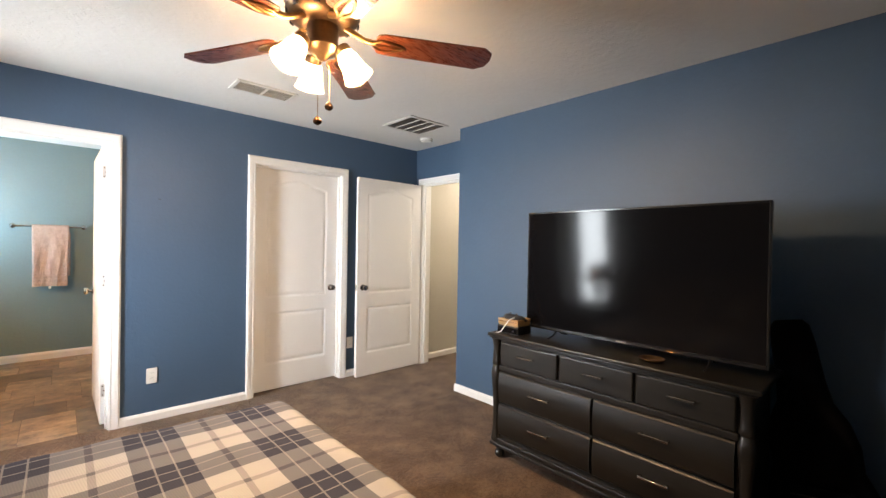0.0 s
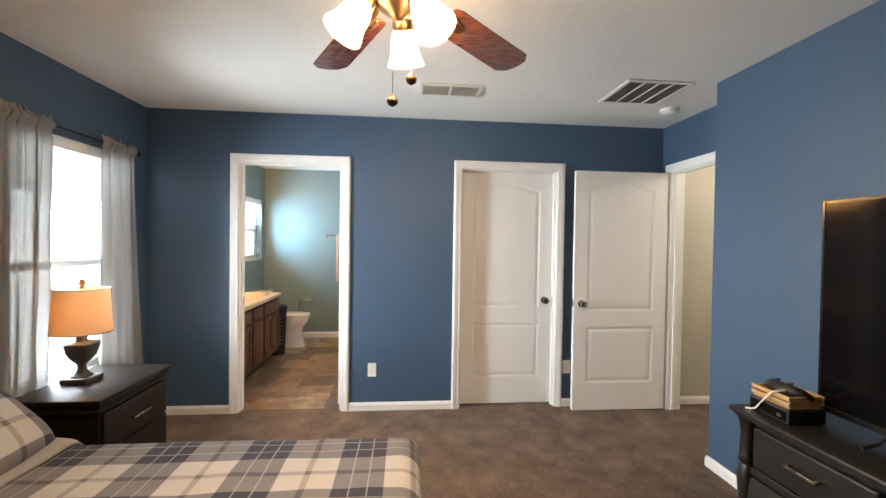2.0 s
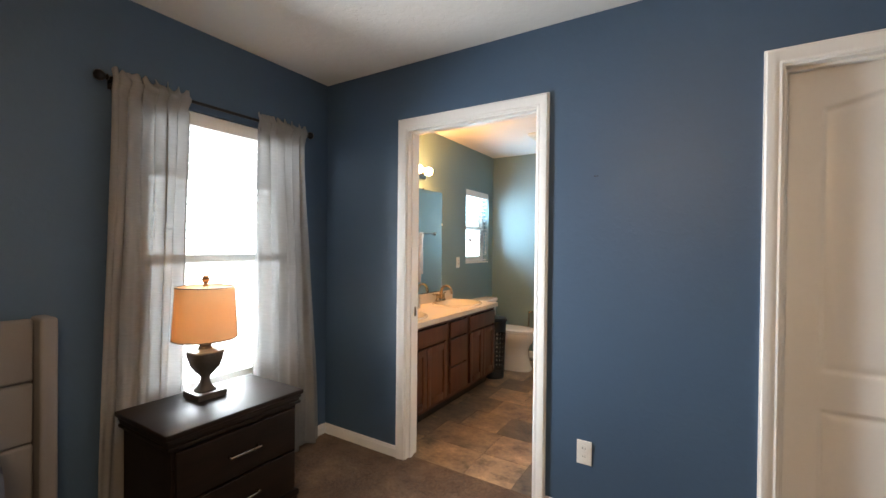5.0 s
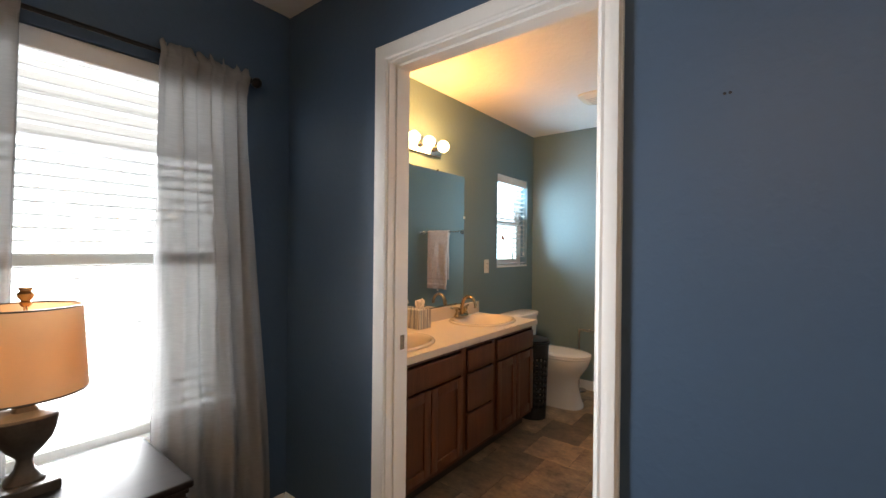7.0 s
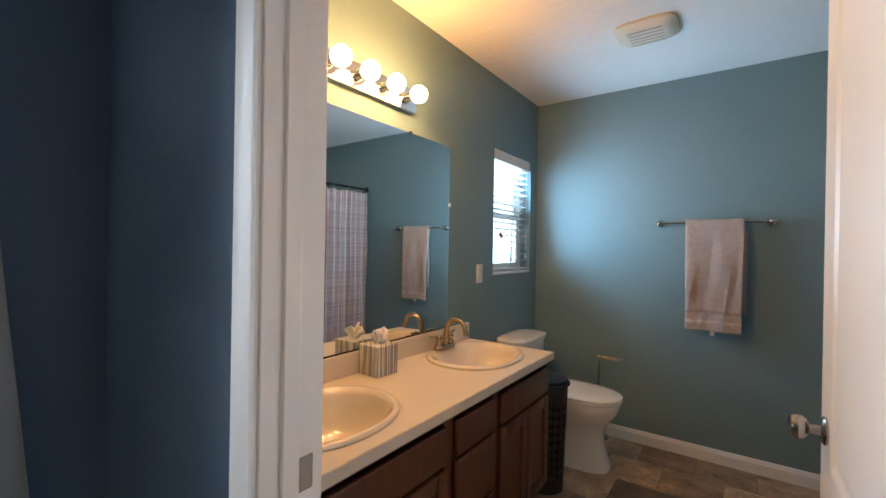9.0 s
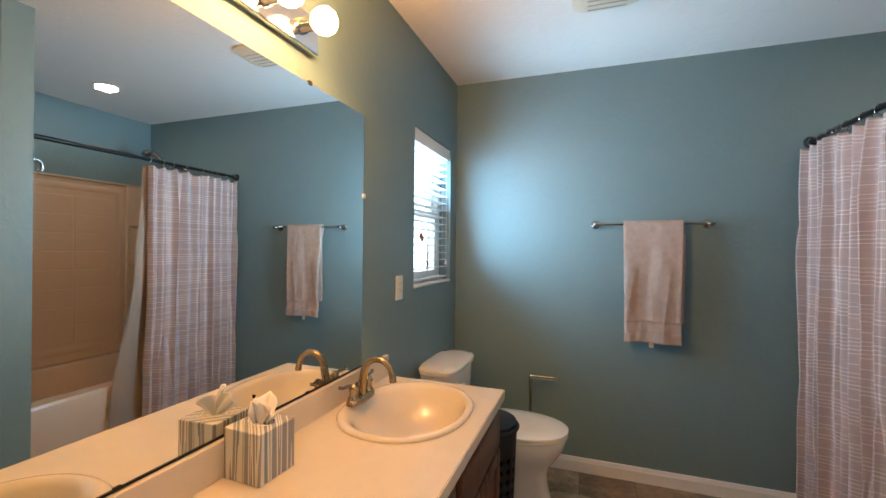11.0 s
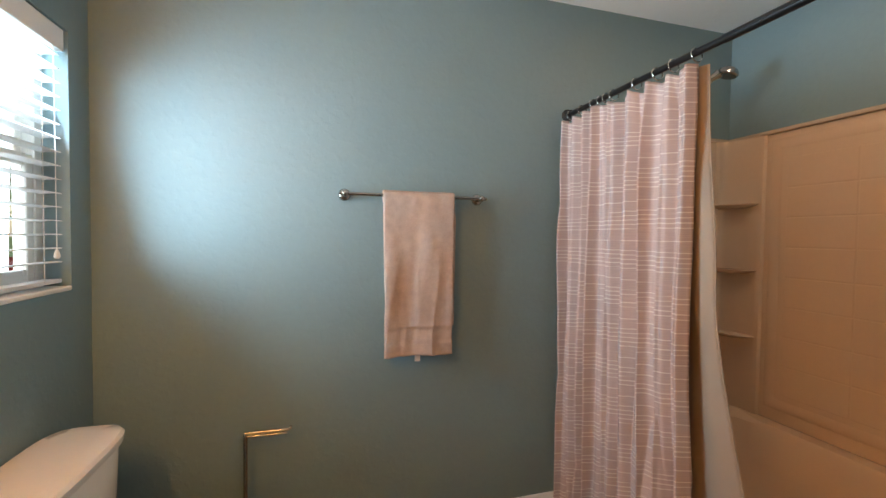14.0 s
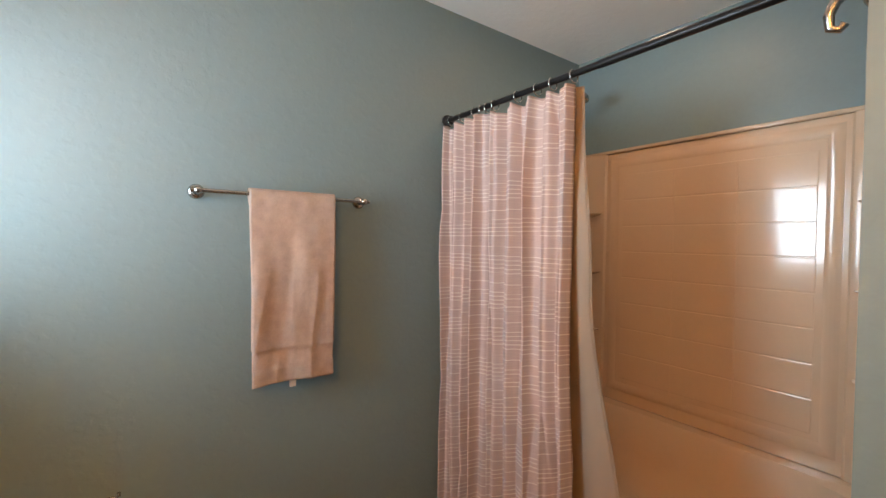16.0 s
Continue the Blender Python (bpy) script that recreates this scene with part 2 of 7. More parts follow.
def cloth_translucent(name, color, amount, rough=0.9, weave=700, see=0.0, streak=None):
    """Cloth that lets part of the light through."""
    m, nt, p = nodes_of(name)
    co = coords(nt)
    n = noise_node(nt, co, 3.0, 4)
    col = ramp_node(nt, n, [(0.3, tuple(c * 0.94 for c in color)), (0.7, tuple(min(1, c * 1.05) for c in color))])
    if streak:
        sc = nt.nodes.new("ShaderNodeVectorMath")
        sc.operation = "MULTIPLY"
        sc.inputs[1].default_value = streak
        nt.links.new(co, sc.inputs[0])
        col = mix_color(nt, 0.16, col, ramp_node(nt, noise_node(nt, sc.outputs[0], 20, 3), [(0.3, (0.45, 0.45, 0.45)), (0.7, (1, 1, 1))]), "MULTIPLY")
    nt.links.new(col, p.inputs["Base Color"])
    p.inputs["Roughness"].default_value = rough
    p.inputs["Specular IOR Level"].default_value = 0.15
    nt.links.new(bump_node(nt, noise_node(nt, co, weave, 2), 0.15, 0.0006), p.inputs["Normal"])
    out = nt.nodes["Material Output"]
    tr, mx = nt.nodes.new("ShaderNodeBsdfTranslucent"), nt.nodes.new("ShaderNodeMixShader")
    nt.links.new(col, tr.inputs[0])
    mx.inputs[0].default_value = amount
    nt.links.new(p.outputs[0], mx.inputs[1])
    nt.links.new(tr.outputs[0], mx.inputs[2])
    last = mx.outputs[0]
    if see:
        tp, m2 = nt.nodes.new("ShaderNodeBsdfTransparent"), nt.nodes.new("ShaderNodeMixShader")
        m2.inputs[0].default_value = see
        nt.links.new(last, m2.inputs[1])
        nt.links.new(tp.outputs[0], m2.inputs[2])
        last = m2.outputs[0]
    nt.links.new(last, out.inputs[0])
    return m


CURTAIN = cloth_translucent("grey_sheer_linen", (0.46, 0.455, 0.45), 0.42, see=0.22, streak=(1, 1, 12))
LINER = cloth_translucent("cream_shower_liner", (0.43, 0.335, 0.26), 0.18, rough=0.5)
SHADE = cloth_translucent("linen_lamp_shade", (0.66, 0.50, 0.35), 0.5)
FROST = cloth_translucent("frosted_glass_shade", (0.95, 0.84, 0.64), 0.70, rough=0.25, weave=40, see=0.45)
TERRY = surface("beige_terry_towel", (0.50, 0.385, 0.325), 1.0, var=0.14, coarse=30, fine=210, bump=0.9, bump_scale=420, depth=0.004, spec=0.1)


def plaid_mat():
    """Woven check: navy, grey and cream bands crossing, with fine white lines and a twill rib."""
    m, nt, p = nodes_of("plaid_cotton")
    sep = nt.nodes.new("ShaderNodeSeparateXYZ")
    nt.links.new(coords(nt, "UV"), sep.inputs[0])
    band = [(0.0, (1, 1, 1)), (0.46, (0, 0, 0)), (0.70, (0.62, 0.62, 0.62)), (0.76, (0, 0, 0))]
    line = [(0.0, (0, 0, 0)), (0.145, (1, 1, 1)), (0.162, (0, 0, 0)), (0.305, (1, 1, 1)), (0.322, (0, 0, 0))]
    weights, lines = [], []
    for axis in (0, 1):
        u = math_node(nt, "FRACT", math_node(nt, "DIVIDE", math_node(nt, "ADD", sep.outputs[axis], 20.0), 0.37))
        weights.append(ramp_node(nt, u, band, "CONSTANT"))
        lines.append(ramp_node(nt, u, line, "CONSTANT"))
    w = math_node(nt, "MULTIPLY", math_node(nt, "ADD", weights[0], weights[1]), 0.5)
    col = ramp_node(nt, w, [(0.0, (0.43, 0.425, 0.43)), (0.31, (0.30, 0.295, 0.305)), (0.5, (0.175, 0.176, 0.196)), (1.0, (0.050, 0.054, 0.078))])
    rib = math_node(nt, "SINE", math_node(nt, "MULTIPLY", math_node(nt, "ADD", sep.outputs[0], math_node(nt, "MULTIPLY", sep.outputs[1], 0.15)), 900.0))
    rib = math_node(nt, "ADD", math_node(nt, "MULTIPLY", rib, 0.05), 0.95)
    col = mix_color(nt, 1.0, col, rib, "MULTIPLY")
    thin = math_node(nt, "MULTIPLY", math_node(nt, "MAXIMUM", lines[0], lines[1]), 0.38)
    col = mix_color(nt, thin, col, (0.46, 0.445, 0.43))
    nt.links.new(mix_color(nt, 0.25, col, ramp_node(nt, noise_node(nt, coords(nt), 7, 4), [(0.3, (0.7, 0.7, 0.7)), (0.7, (1, 1, 1))]), "MULTIPLY"), p.inputs["Base Color"])
    p.inputs["Roughness"].default_value = 0.95
    p.inputs["Specular IOR Level"].default_value = 0.15
    nt.links.new(bump_node(nt, noise_node(nt, coords(nt), 500, 2), 0.2, 0.001), p.inputs["Normal"])
    return m


PLAID = plaid_mat()


def shower_cloth():
    """Mauve-grey cloth woven with groups of broken fine white lines across it."""
    m, nt, p = nodes_of("striped_shower_cloth")
    uv = coords(nt, "UV")
    sep = nt.nodes.new("ShaderNodeSeparateXYZ")
    nt.links.new(uv, sep.inputs[0])
    u, v = sep.outputs[0], sep.outputs[1]
    period, pick, line = 0.1467, 0.0163, 0.0036
    wob = math_node(nt, "MULTIPLY", noise_node(nt, uv, 14, 3), 0.007)
    vv = math_node(nt, "DIVIDE", math_node(nt, "ADD", v, wob), period)
    stops = [(0.0, (0, 0, 0))]
    for at in (0.4, 1.4, 2.4, 3.4, 4.4, 6.7):
        stops += [(at * pick / period, (1, 1, 1)), ((at * pick + line) / period, (0, 0, 0))]
    lines = ramp_node(nt, math_node(nt, "FRACT", vv), stops, "CONSTANT")
    cell = nt.nodes.new("ShaderNodeCombineXYZ")
    nt.links.new(math_node(nt, "MULTIPLY", u, 2.2), cell.inputs[0])
    nt.links.new(math_node(nt, "FLOOR", math_node(nt, "DIVIDE", math_node(nt, "ADD", v, wob), pick)), cell.inputs[1])
    breaks = ramp_node(nt, noise_node(nt, cell.outputs[0], 1.3, 1), [(0.36, (0.12, 0.12, 0.12)), (0.44, (1, 1, 1))])
    fac = math_node(nt, "MULTIPLY", math_node(nt, "MULTIPLY", lines, breaks), 0.62)
    slub = nt.nodes.new("ShaderNodeVectorMath")
    slub.operation = "MULTIPLY"
    slub.inputs[1].default_value = (12.0, 320.0, 1.0)
    nt.links.new(uv, slub.inputs[0])
    weave = noise_node(nt, slub.outputs[0], 1.0, 3)
    tone = math_node(nt, "ADD", math_node(nt, "MULTIPLY", noise_node(nt, uv, 2.5, 4), 0.5), math_node(nt, "MULTIPLY", weave, 0.5))
    base = ramp_node(nt, tone, [(0.3, (0.44, 0.345, 0.328)), (0.7, (0.62, 0.49, 0.468))])
    col = mix_color(nt, fac, base, (0.86, 0.81, 0.77))
    nt.links.new(col, p.inputs["Base Color"])
    p.inputs["Roughness"].default_value = 0.9
    p.inputs["Specular IOR Level"].default_value = 0.15
    nt.links.new(bump_node(nt, weave, 0.25, 0.0012), p.inputs["Normal"])
    tr, mx = nt.nodes.new("ShaderNodeBsdfTranslucent"), nt.nodes.new("ShaderNodeMixShader")
    nt.links.new(col, tr.inputs[0])
    mx.inputs[0].default_value = 0.12
    nt.links.new(p.outputs[0], mx.inputs[1])
    nt.links.new(tr.outputs[0], mx.inputs[2])
    nt.links.new(mx.outputs[0], nt.nodes["Material Output"].inputs[0])
    return m


STRIPED = shower_cloth()


def tissue_box_mat():
    m, nt, p = nodes_of("striped_card")
    sep = nt.nodes.new("ShaderNodeSeparateXYZ")
    co = coords(nt)
    nt.links.new(co, sep.inputs[0])
    line = nt.nodes.new("ShaderNodeCombineXYZ")
    nt.links.new(math_node(nt, "ADD", math_node(nt, "MULTIPLY", sep.outputs[0], 1.0), sep.outputs[1]), line.inputs[0])
    nt.links.new(math_node(nt, "MULTIPLY", sep.outputs[2], 0.012), line.inputs[1])
    n = noise_node(nt, line.outputs[0], 50, 1, 0.3)
    nt.links.new(ramp_node(nt, n, [(0.0, (0.30, 0.30, 0.29)), (0.38, (0.78, 0.75, 0.68)), (0.46, (0.34, 0.31, 0.28)), (0.52, (0.75, 0.72, 0.66)), (0.57, (0.22, 0.29, 0.31)), (0.64, (0.72, 0.68, 0.60)), (0.72, (0.45, 0.42, 0.36))], "CONSTANT"), p.inputs["Base Color"])
    p.inputs["Roughness"].default_value = 0.55
    return m


BOXCARD = tissue_box_mat()


def glass_mat(name, rough=0.0):
    m, nt, p = nodes_of(name)
    p.inputs["Base Color"].default_value = (0.97, 0.99, 0.98, 1)
    p.inputs["Transmission Weight"].default_value = 1.0
    p.inputs["Roughness"].default_value, p.inputs["IOR"].default_value = rough, 1.45
    return m


GLASS = glass_mat("clear_glass")
MIRROR = surface("mirror_silver", (0.86, 0.88, 0.87), 0.0, 1.0, var=0.0, spread=0.0)
BULBGLOW = glow("lit_bulb", (1.0, 0.66, 0.30), 20)
LEDGLOW = glow("lit_downlight", (1.0, 0.9, 0.76), 30)


# ---- building helpers ----
def thing(name, base, label, category, group=""):
    ob = new(name)
    ob.location = base
    ob.empty_display_size = 0.05
    return tagged(ob, label, category, group)


def part(name, bm, material, parent=None, label="", smooth=0.0, kind=""):
    """Links a bmesh, in world places, as one mesh under a thing or a part."""
    me = bpy.data.meshes.new(name)
    bmesh.ops.recalc_face_normals(bm, faces=bm.faces)
    bm.to_mesh(me)
    bm.free()
    mats = material if isinstance(material, (list, tuple)) else [material]
    for m in mats:
        me.materials.append(m)
    ob = new(name, me)
    if parent is not None:
        ob.parent = parent
        if parent.type == "EMPTY":
            ob.matrix_parent_inverse = Matrix.Translation(-Vector(parent.location))
    if smooth:
        for poly in me.polygons:
            poly.use_smooth = True
        if smooth < 180:
            me.set_sharp_from_angle(angle=radians(smooth))
    return tagged(ob, label, "", "", kind)


def structure(name, bm, material, label, category, smooth=0.0):
    return tagged(part(name, bm, material, None, label, smooth), "", category, "", "structure")


def merge(bm, other, m=None):
    vs = [bm.verts.new(m @ v.co if m else v.co) for v in other.verts]
    other.verts.index_update()
    for f in other.faces:
        bm.faces.new([vs[v.index] for v in f.verts])
    other.free()
    return bm


def box(bm, x0, x1, y0, y1, z0, z1, bevel=0.0, seg=2, m=None):
    """A box, its edges rounded, added to bm."""
    t = bmesh.new()
    bmesh.ops.create_cube(t, size=1.0)
    for v in t.verts:
        v.co = Vector(((x0 + x1) / 2 + v.co.x * (x1 - x0), (y0 + y1) / 2 + v.co.y * (y1 - y0), (z0 + z1) / 2 + v.co.z * (z1 - z0)))
    if bevel:
        bmesh.ops.bevel(t, geom=list(t.edges), offset=bevel, segments=seg, profile=0.5, affect="EDGES")
    return merge(bm, t, m)


def boxed(*args, **kw):
    return box(bmesh.new(), *args, **kw)


def loft(bm, rings, cap=True, closed=True):
    """Joins rings of points, each with as many, into a skin."""
    rows = [[bm.verts.new(p) for p in ring] for ring in rings]
    n = len(rows[0])
    for a, b in zip(rows, rows[1:]):
        for k in range(n if closed else n - 1):
            bm.faces.new((a[k], a[(k + 1) % n], b[(k + 1) % n], b[k]))
    if cap and closed:
        bm.faces.new(rows[0][::-1])
        bm.faces.new(rows[-1])
    return bm


def ring(cx, cy, z, rx, ry=None, n=28, power=2.0):
    """A level ring; power above 2 squares it off."""
    ry = rx if ry is None else ry
    out = []
    for k in range(n):
        a = 2 * math.pi * (k + 0.5) / n
        c, s = math.cos(a), math.sin(a)
        out.append(Vector((cx + rx * math.copysign(abs(c) ** (2 / power), c), cy + ry * math.copysign(abs(s) ** (2 / power), s), z)))
    return out


def lathe(bm, cx, cy, profile, n=28, power=2.0, m=None, cap=True):
    rings = [ring(0, 0, z, max(r, 1e-4), None, n, power) for r, z in profile]
    m = (Matrix.Translation((cx, cy, 0)) @ m) if m else Matrix.Translation((cx, cy, 0))
    return loft(bm, [[m @ p for p in r] for r in rings], cap)


def tube(bm, pts, radius, n=10, cap=True):
    """A round bar along points; radius may be one number or one a point."""
    pts = [Vector(p) for p in pts]
    radii = radius if isinstance(radius, (list, tuple)) else [radius] * len(pts)
    rings, side = [], None
    for k, p in enumerate(pts):
        d = (pts[min(k + 1, len(pts) - 1)] - pts[max(k - 1, 0)]).normalized()
        if side is None:
            side = d.orthogonal().normalized()
        side = (side - d * side.dot(d)).normalized()
        up = d.cross(side)
        rings.append([p + radii[k] * (math.cos(2 * math.pi * j / n) * side + math.sin(2 * math.pi * j / n) * up) for j in range(n)])
    return loft(bm, rings, cap)


def arc_pts(c, r, a0, a1, u, v, n=10):
    u, v, c = Vector(u), Vector(v), Vector(c)
    return [c + r * (math.cos(radians(a0 + (a1 - a0) * k / n)) * u + math.sin(radians(a0 + (a1 - a0) * k / n)) * v) for k in range(n + 1)]


def sheet(bm, func, nu, nv, uv=None):
    """A grid of points func(i / nu, j / nv); uv gives cloth its own metres."""
    vs = [[bm.verts.new(func(i / nu, j / nv)) for j in range(nv + 1)] for i in range(nu + 1)]
    lay = bm.loops.layers.uv.verify() if uv else None
    for i in range(nu):
        for j in range(nv):
            f = bm.faces.new((vs[i][j], vs[i + 1][j], vs[i + 1][j + 1], vs[i][j + 1]))
            if uv:
                for lp, (a, b) in zip(f.loops, ((i, j), (i + 1, j), (i + 1, j + 1), (i, j + 1))):
                    lp[lay].uv = uv(a / nu, b / nv)
    return bm


def thicken(ob, t):
    mod = ob.modifiers.new("thickness", "SOLIDIFY")
    mod.thickness, mod.offset = t, 0
    return ob


def smoothstep(a, b, x):
    t = min(1, max(0, (x - a) / (b - a)))
    return t * t * (3 - 2 * t)


# ---- the building ----
WX, NY, BNY, BEX, CZ = -1.108, 3.0, 5.76, 1.846, 2.446
WT = 0.115
SY, TVX, NOOK_Y, HX = -2.1, 2.896, 1.987, 3.2


def wall_y(name, x0, x1, y0, y1, holes, mats, label, z1=CZ):
    """A wall along x from y0 to y1, its holes as (x0, x1, z0, z1). The first material faces -y, the second +y."""
    bm = bmesh.new()
    xs = sorted({x0, x1, *(h[0] for h in holes), *(h[1] for h in holes)})
    for a, b in zip(xs, xs[1:]):
        gap = [h for h in holes if h[0] <= a and b <= h[1]]
        spans = [(-0.1, z1)] if not gap else [(-0.1, gap[0][2]), (gap[0][3], z1)]
        for s0, s1 in spans:
            if s1 - s0 > 0.002 and not (gap and s1 <= 0.0):
                box(bm, a, b, y0, y1, s0, s1)
    ob = structure(name, bm, mats, label, "wall")
    for p in ob.data.polygons:
        p.material_index = 1 if p.normal.y > 0.5 and len(mats) > 1 else 0
    return ob


def wall_x(name, y0, y1, x0, x1, holes, mats, label, z1=CZ):
    """A wall along y from x0 to x1. The first material faces -x, the second +x."""
    bm = bmesh.new()
    ys = sorted({y0, y1, *(h[0] for h in holes), *(h[1] for h in holes)})
    for a, b in zip(ys, ys[1:]):
        gap = [h for h in holes if h[0] <= a and b <= h[1]]
        spans = [(-0.1, z1)] if not gap else [(-0.1, gap[0][2]), (gap[0][3], z1)]
        for s0, s1 in spans:
            if s1 - s0 > 0.002 and not (gap and s1 <= 0.0):
                box(bm, x0, x1, a, b, s0, s1)
    ob = structure(name, bm, mats, label, "wall")
    for p in ob.data.polygons:
        p.material_index = 1 if p.normal.x > -0.5 and len(mats) > 1 else 0
    return ob


BD0, BD1, DZ = -0.415, 0.434, 2.055      # bathroom doorway
CD0, CD1 = 1.396, 2.256                  # closet doorway
HD0, HD1 = 2.036, 2.889                  # hall doorway, along y
W1 = (1.86, 2.76, 0.50, 2.02)            # bedroom window
W2 = (5.05, 5.636, 1.130, 1.978)         # bathroom window
wall_y("wall_north", WX, HX, NY, NY + WT, [(BD0, BD1, -0.1, DZ), (CD0, CD1, -0.1, DZ)], [BLUE, TEAL], "deep blue painted bedroom wall with two doorways")
wall_x("wall_west", SY, NY, WX - 0.15, WX, [W1], [SIDING, BLUE], "deep blue painted wall around the bedroom window")
wall_x("wall_bath_west", NY, BNY, WX - 0.15, WX - 0.0005, [W2], [SIDING, TEAL], "teal painted bathroom wall behind the vanity")
wall_y("wall_bath_north", WX - 0.15, BEX + WT, BNY, BNY + 0.14, [], [TEAL, SIDING], "teal painted bathroom wall with towel bar")
wall_x("wall_bath_east", NY + WT, BNY, BEX, BEX + WT, [], [TEAL, SHADOW], "teal painted wall above the tub surround")
wall_y("wall_tub_partition", 0.512, BEX, 4.150, 4.268, [], [TEAL, TEAL], "teal painted partition at the foot of the tub")
wall_x("wall_tv", SY, NOOK_Y - 0.0005, TVX, TVX + WT, [], [BLUE, SHADOW], "blue painted bedroom wall behind the television")
wall_y("wall_nook", TVX + WT, HX + WT, NOOK_Y - WT, NOOK_Y, [], [SHADOW, BLUE], "blue painted return wall by the entry")
wall_x("wall_hall", NOOK_Y, NY, HX, HX + WT, [(HD0, HD1, -0.1, DZ)], [BLUE, BEIGE], "blue painted wall with the hall doorway")
wall_y("wall_south", WX, TVX, SY - WT, SY, [], [SHADOW, BLUE], "blue painted bedroom wall")
wall_y("wall_hall_north", HX + WT, 5.2, 2.99, 3.1, [], [BEIGE], "beige painted hallway wall")
wall_y("wall_hall_south", HX + WT, 5.2, 1.5, 1.6, [], [SHADOW, BEIGE], "beige painted hallway wall")
wall_x("wall_hall_east", 1.6, 2.99, 5.2, 5.3, [], [BEIGE], "beige painted end wall of the hallway")

floor = structure("floor", boxed(WX - 0.1, HX + 0.05, SY - 0.1, NY + 0.06, -0.10, 0.0), CARPET, "brown cut-pile carpet with worn darker patches", "floor")
structure("floor_hall", boxed(HX + 0.05, 5.25, 1.5, 3.05, -0.10, -0.001), CARPET, "brown cut-pile hallway carpet", "floor")
structure("floor_closet", boxed(1.0, HX, NY + 0.06, 3.9, -0.10, -0.001), CARPET, "brown carpet inside the closet", "floor")
bath_floor = structure("floor_bathroom", boxed(WX - 0.1, 1.0, NY + 0.06, BNY + 0.05, -0.12, -0.018), GROUT, "slate-look brown vinyl tile bathroom floor", "floor")
structure("ceiling", boxed(WX - 0.2, 5.4, SY - 0.2, BNY + 0.2, CZ, CZ + 0.12), CEIL, "off-white knockdown textured ceiling", "ceiling")
structure("floor_under_tub", boxed(1.0, BEX + 0.1, 4.2, BNY, -0.12, -0.02), GROUT, "floor under the bathtub", "floor")
structure("floor_corner", boxed(1.0, BEX + 0.1, NY + WT, 4.2, -0.12, -0.02), GROUT, "bathroom floor behind the door", "floor")


def frame_sweep(profile, a0, a1, top, place):
    """A moulding round three sides of an opening, mitred. profile: (away from the opening, proud of the wall)."""
    bm = bmesh.new()
    rows = []
    for u, v in profile:
        rows.append([bm.verts.new(place(a, z, v)) for a, z in ((a0 - u, 0.0), (a0 - u, top + u), (a1 + u, top + u), (a1 + u, 0.0))])
    for r, s in zip(rows, rows[1:] + rows[:1]):
        for k in range(3):
            bm.faces.new((r[k], r[k + 1], s[k + 1], s[k]))
    bm.faces.new([r[0] for r in rows])
    bm.faces.new([r[3] for r in rows][::-1])
    return bm


CASE = [(0.004, 0.0), (0.004, 0.010), (0.010, 0.013), (0.018, 0.011), (0.030, 0.015), (0.046, 0.018), (0.056, 0.018), (0.062, 0.013), (0.066, 0.013), (0.066, 0.0)]


def doorway(name, a0, a1, front, back, horizontal, label, sides=(1, 1)):
    """Jamb, stop and casing of a doorway through a wall from front to back."""
    if horizontal:
        place = lambda s: (lambda a, z, v: Vector((a, (front - v) if s == 0 else (back + v), z)))
        bb = lambda bm, x0, x1, y0, y1, z0, z1: box(bm, x0, x1, y0, y1, z0, z1, 0.0015, 1)
    else:
        place = lambda s: (lambda a, z, v: Vector(((front - v) if s == 0 else (back + v), a, z)))
        bb = lambda bm, x0, x1, y0, y1, z0, z1: box(bm, y0, y1, x0, x1, z0, z1, 0.0015, 1)
    bm = bmesh.new()
    t = 0.018
    bb(bm, a0 + 0.001, a0 + t, front - 0.003, back + 0.003, 0.0, DZ - t)
    bb(bm, a1 - t, a1 - 0.001, front - 0.003, back + 0.003, 0.0, DZ - t)
    bb(bm, a0 + 0.001, a1 - 0.001, front - 0.003, back + 0.003, DZ - t, DZ - 0.001)
    jamb = structure(name, bm, WHITE, label, "door frame")
    mid = front + (back - front) * 0.42
    for u0, u1, z0, z1 in ((a0 + t, a0 + t + 0.011, 0.0, DZ - t), (a1 - t - 0.011, a1 - t, 0.0, DZ - t), (a0 + t + 0.011, a1 - t - 0.011, DZ - t - 0.011, DZ - t)):
        b2 = bmesh.new()
        bb(b2, u0, u1, mid - 0.016, mid + 0.016, z0, z1)
        part("door_stop", b2, WHITE, jamb)
    for s in (0, 1):
        if sides[s]:
            part("casing", frame_sweep(CASE, a0 + t - 0.004, a1 - t + 0.004, DZ - t + 0.004, place(s)), WHITE, jamb, "", 30)
    return jamb


jamb_b = doorway("door_frame_1", BD0, BD1, NY, NY + WT, True, "white painted frame of the bathroom doorway")
jamb_c = doorway("door_frame_2", CD0, CD1, NY, NY + WT, True, "white painted frame of the closet doorway", (1, 0))
jamb_h = doorway("door_frame_3", HD0, HD1, HX, HX + WT, False, "white painted frame of the hall doorway")


def baseboard(name, x0, y0, x1, y1, out, h=0.068, t=0.013, z=0.0, label="white painted wooden baseboard"):
    """A skirting from one floor point to another; out points into the room."""
    prof = [(0, 0), (t, 0), (t, h * 0.72), (t * 0.75, h * 0.80), (t * 0.55, h * 0.9), (t * 0.3, h), (0, h)]
    bm = bmesh.new()
    o = Vector((*out, 0))
    loft(bm, [[Vector((x, y, z)) + o * a + Vector((0, 0, b)) for a, b in prof] for x, y in ((x0, y0), (x1, y1))])
    return structure(name, bm, WHITE, label, "baseboard")


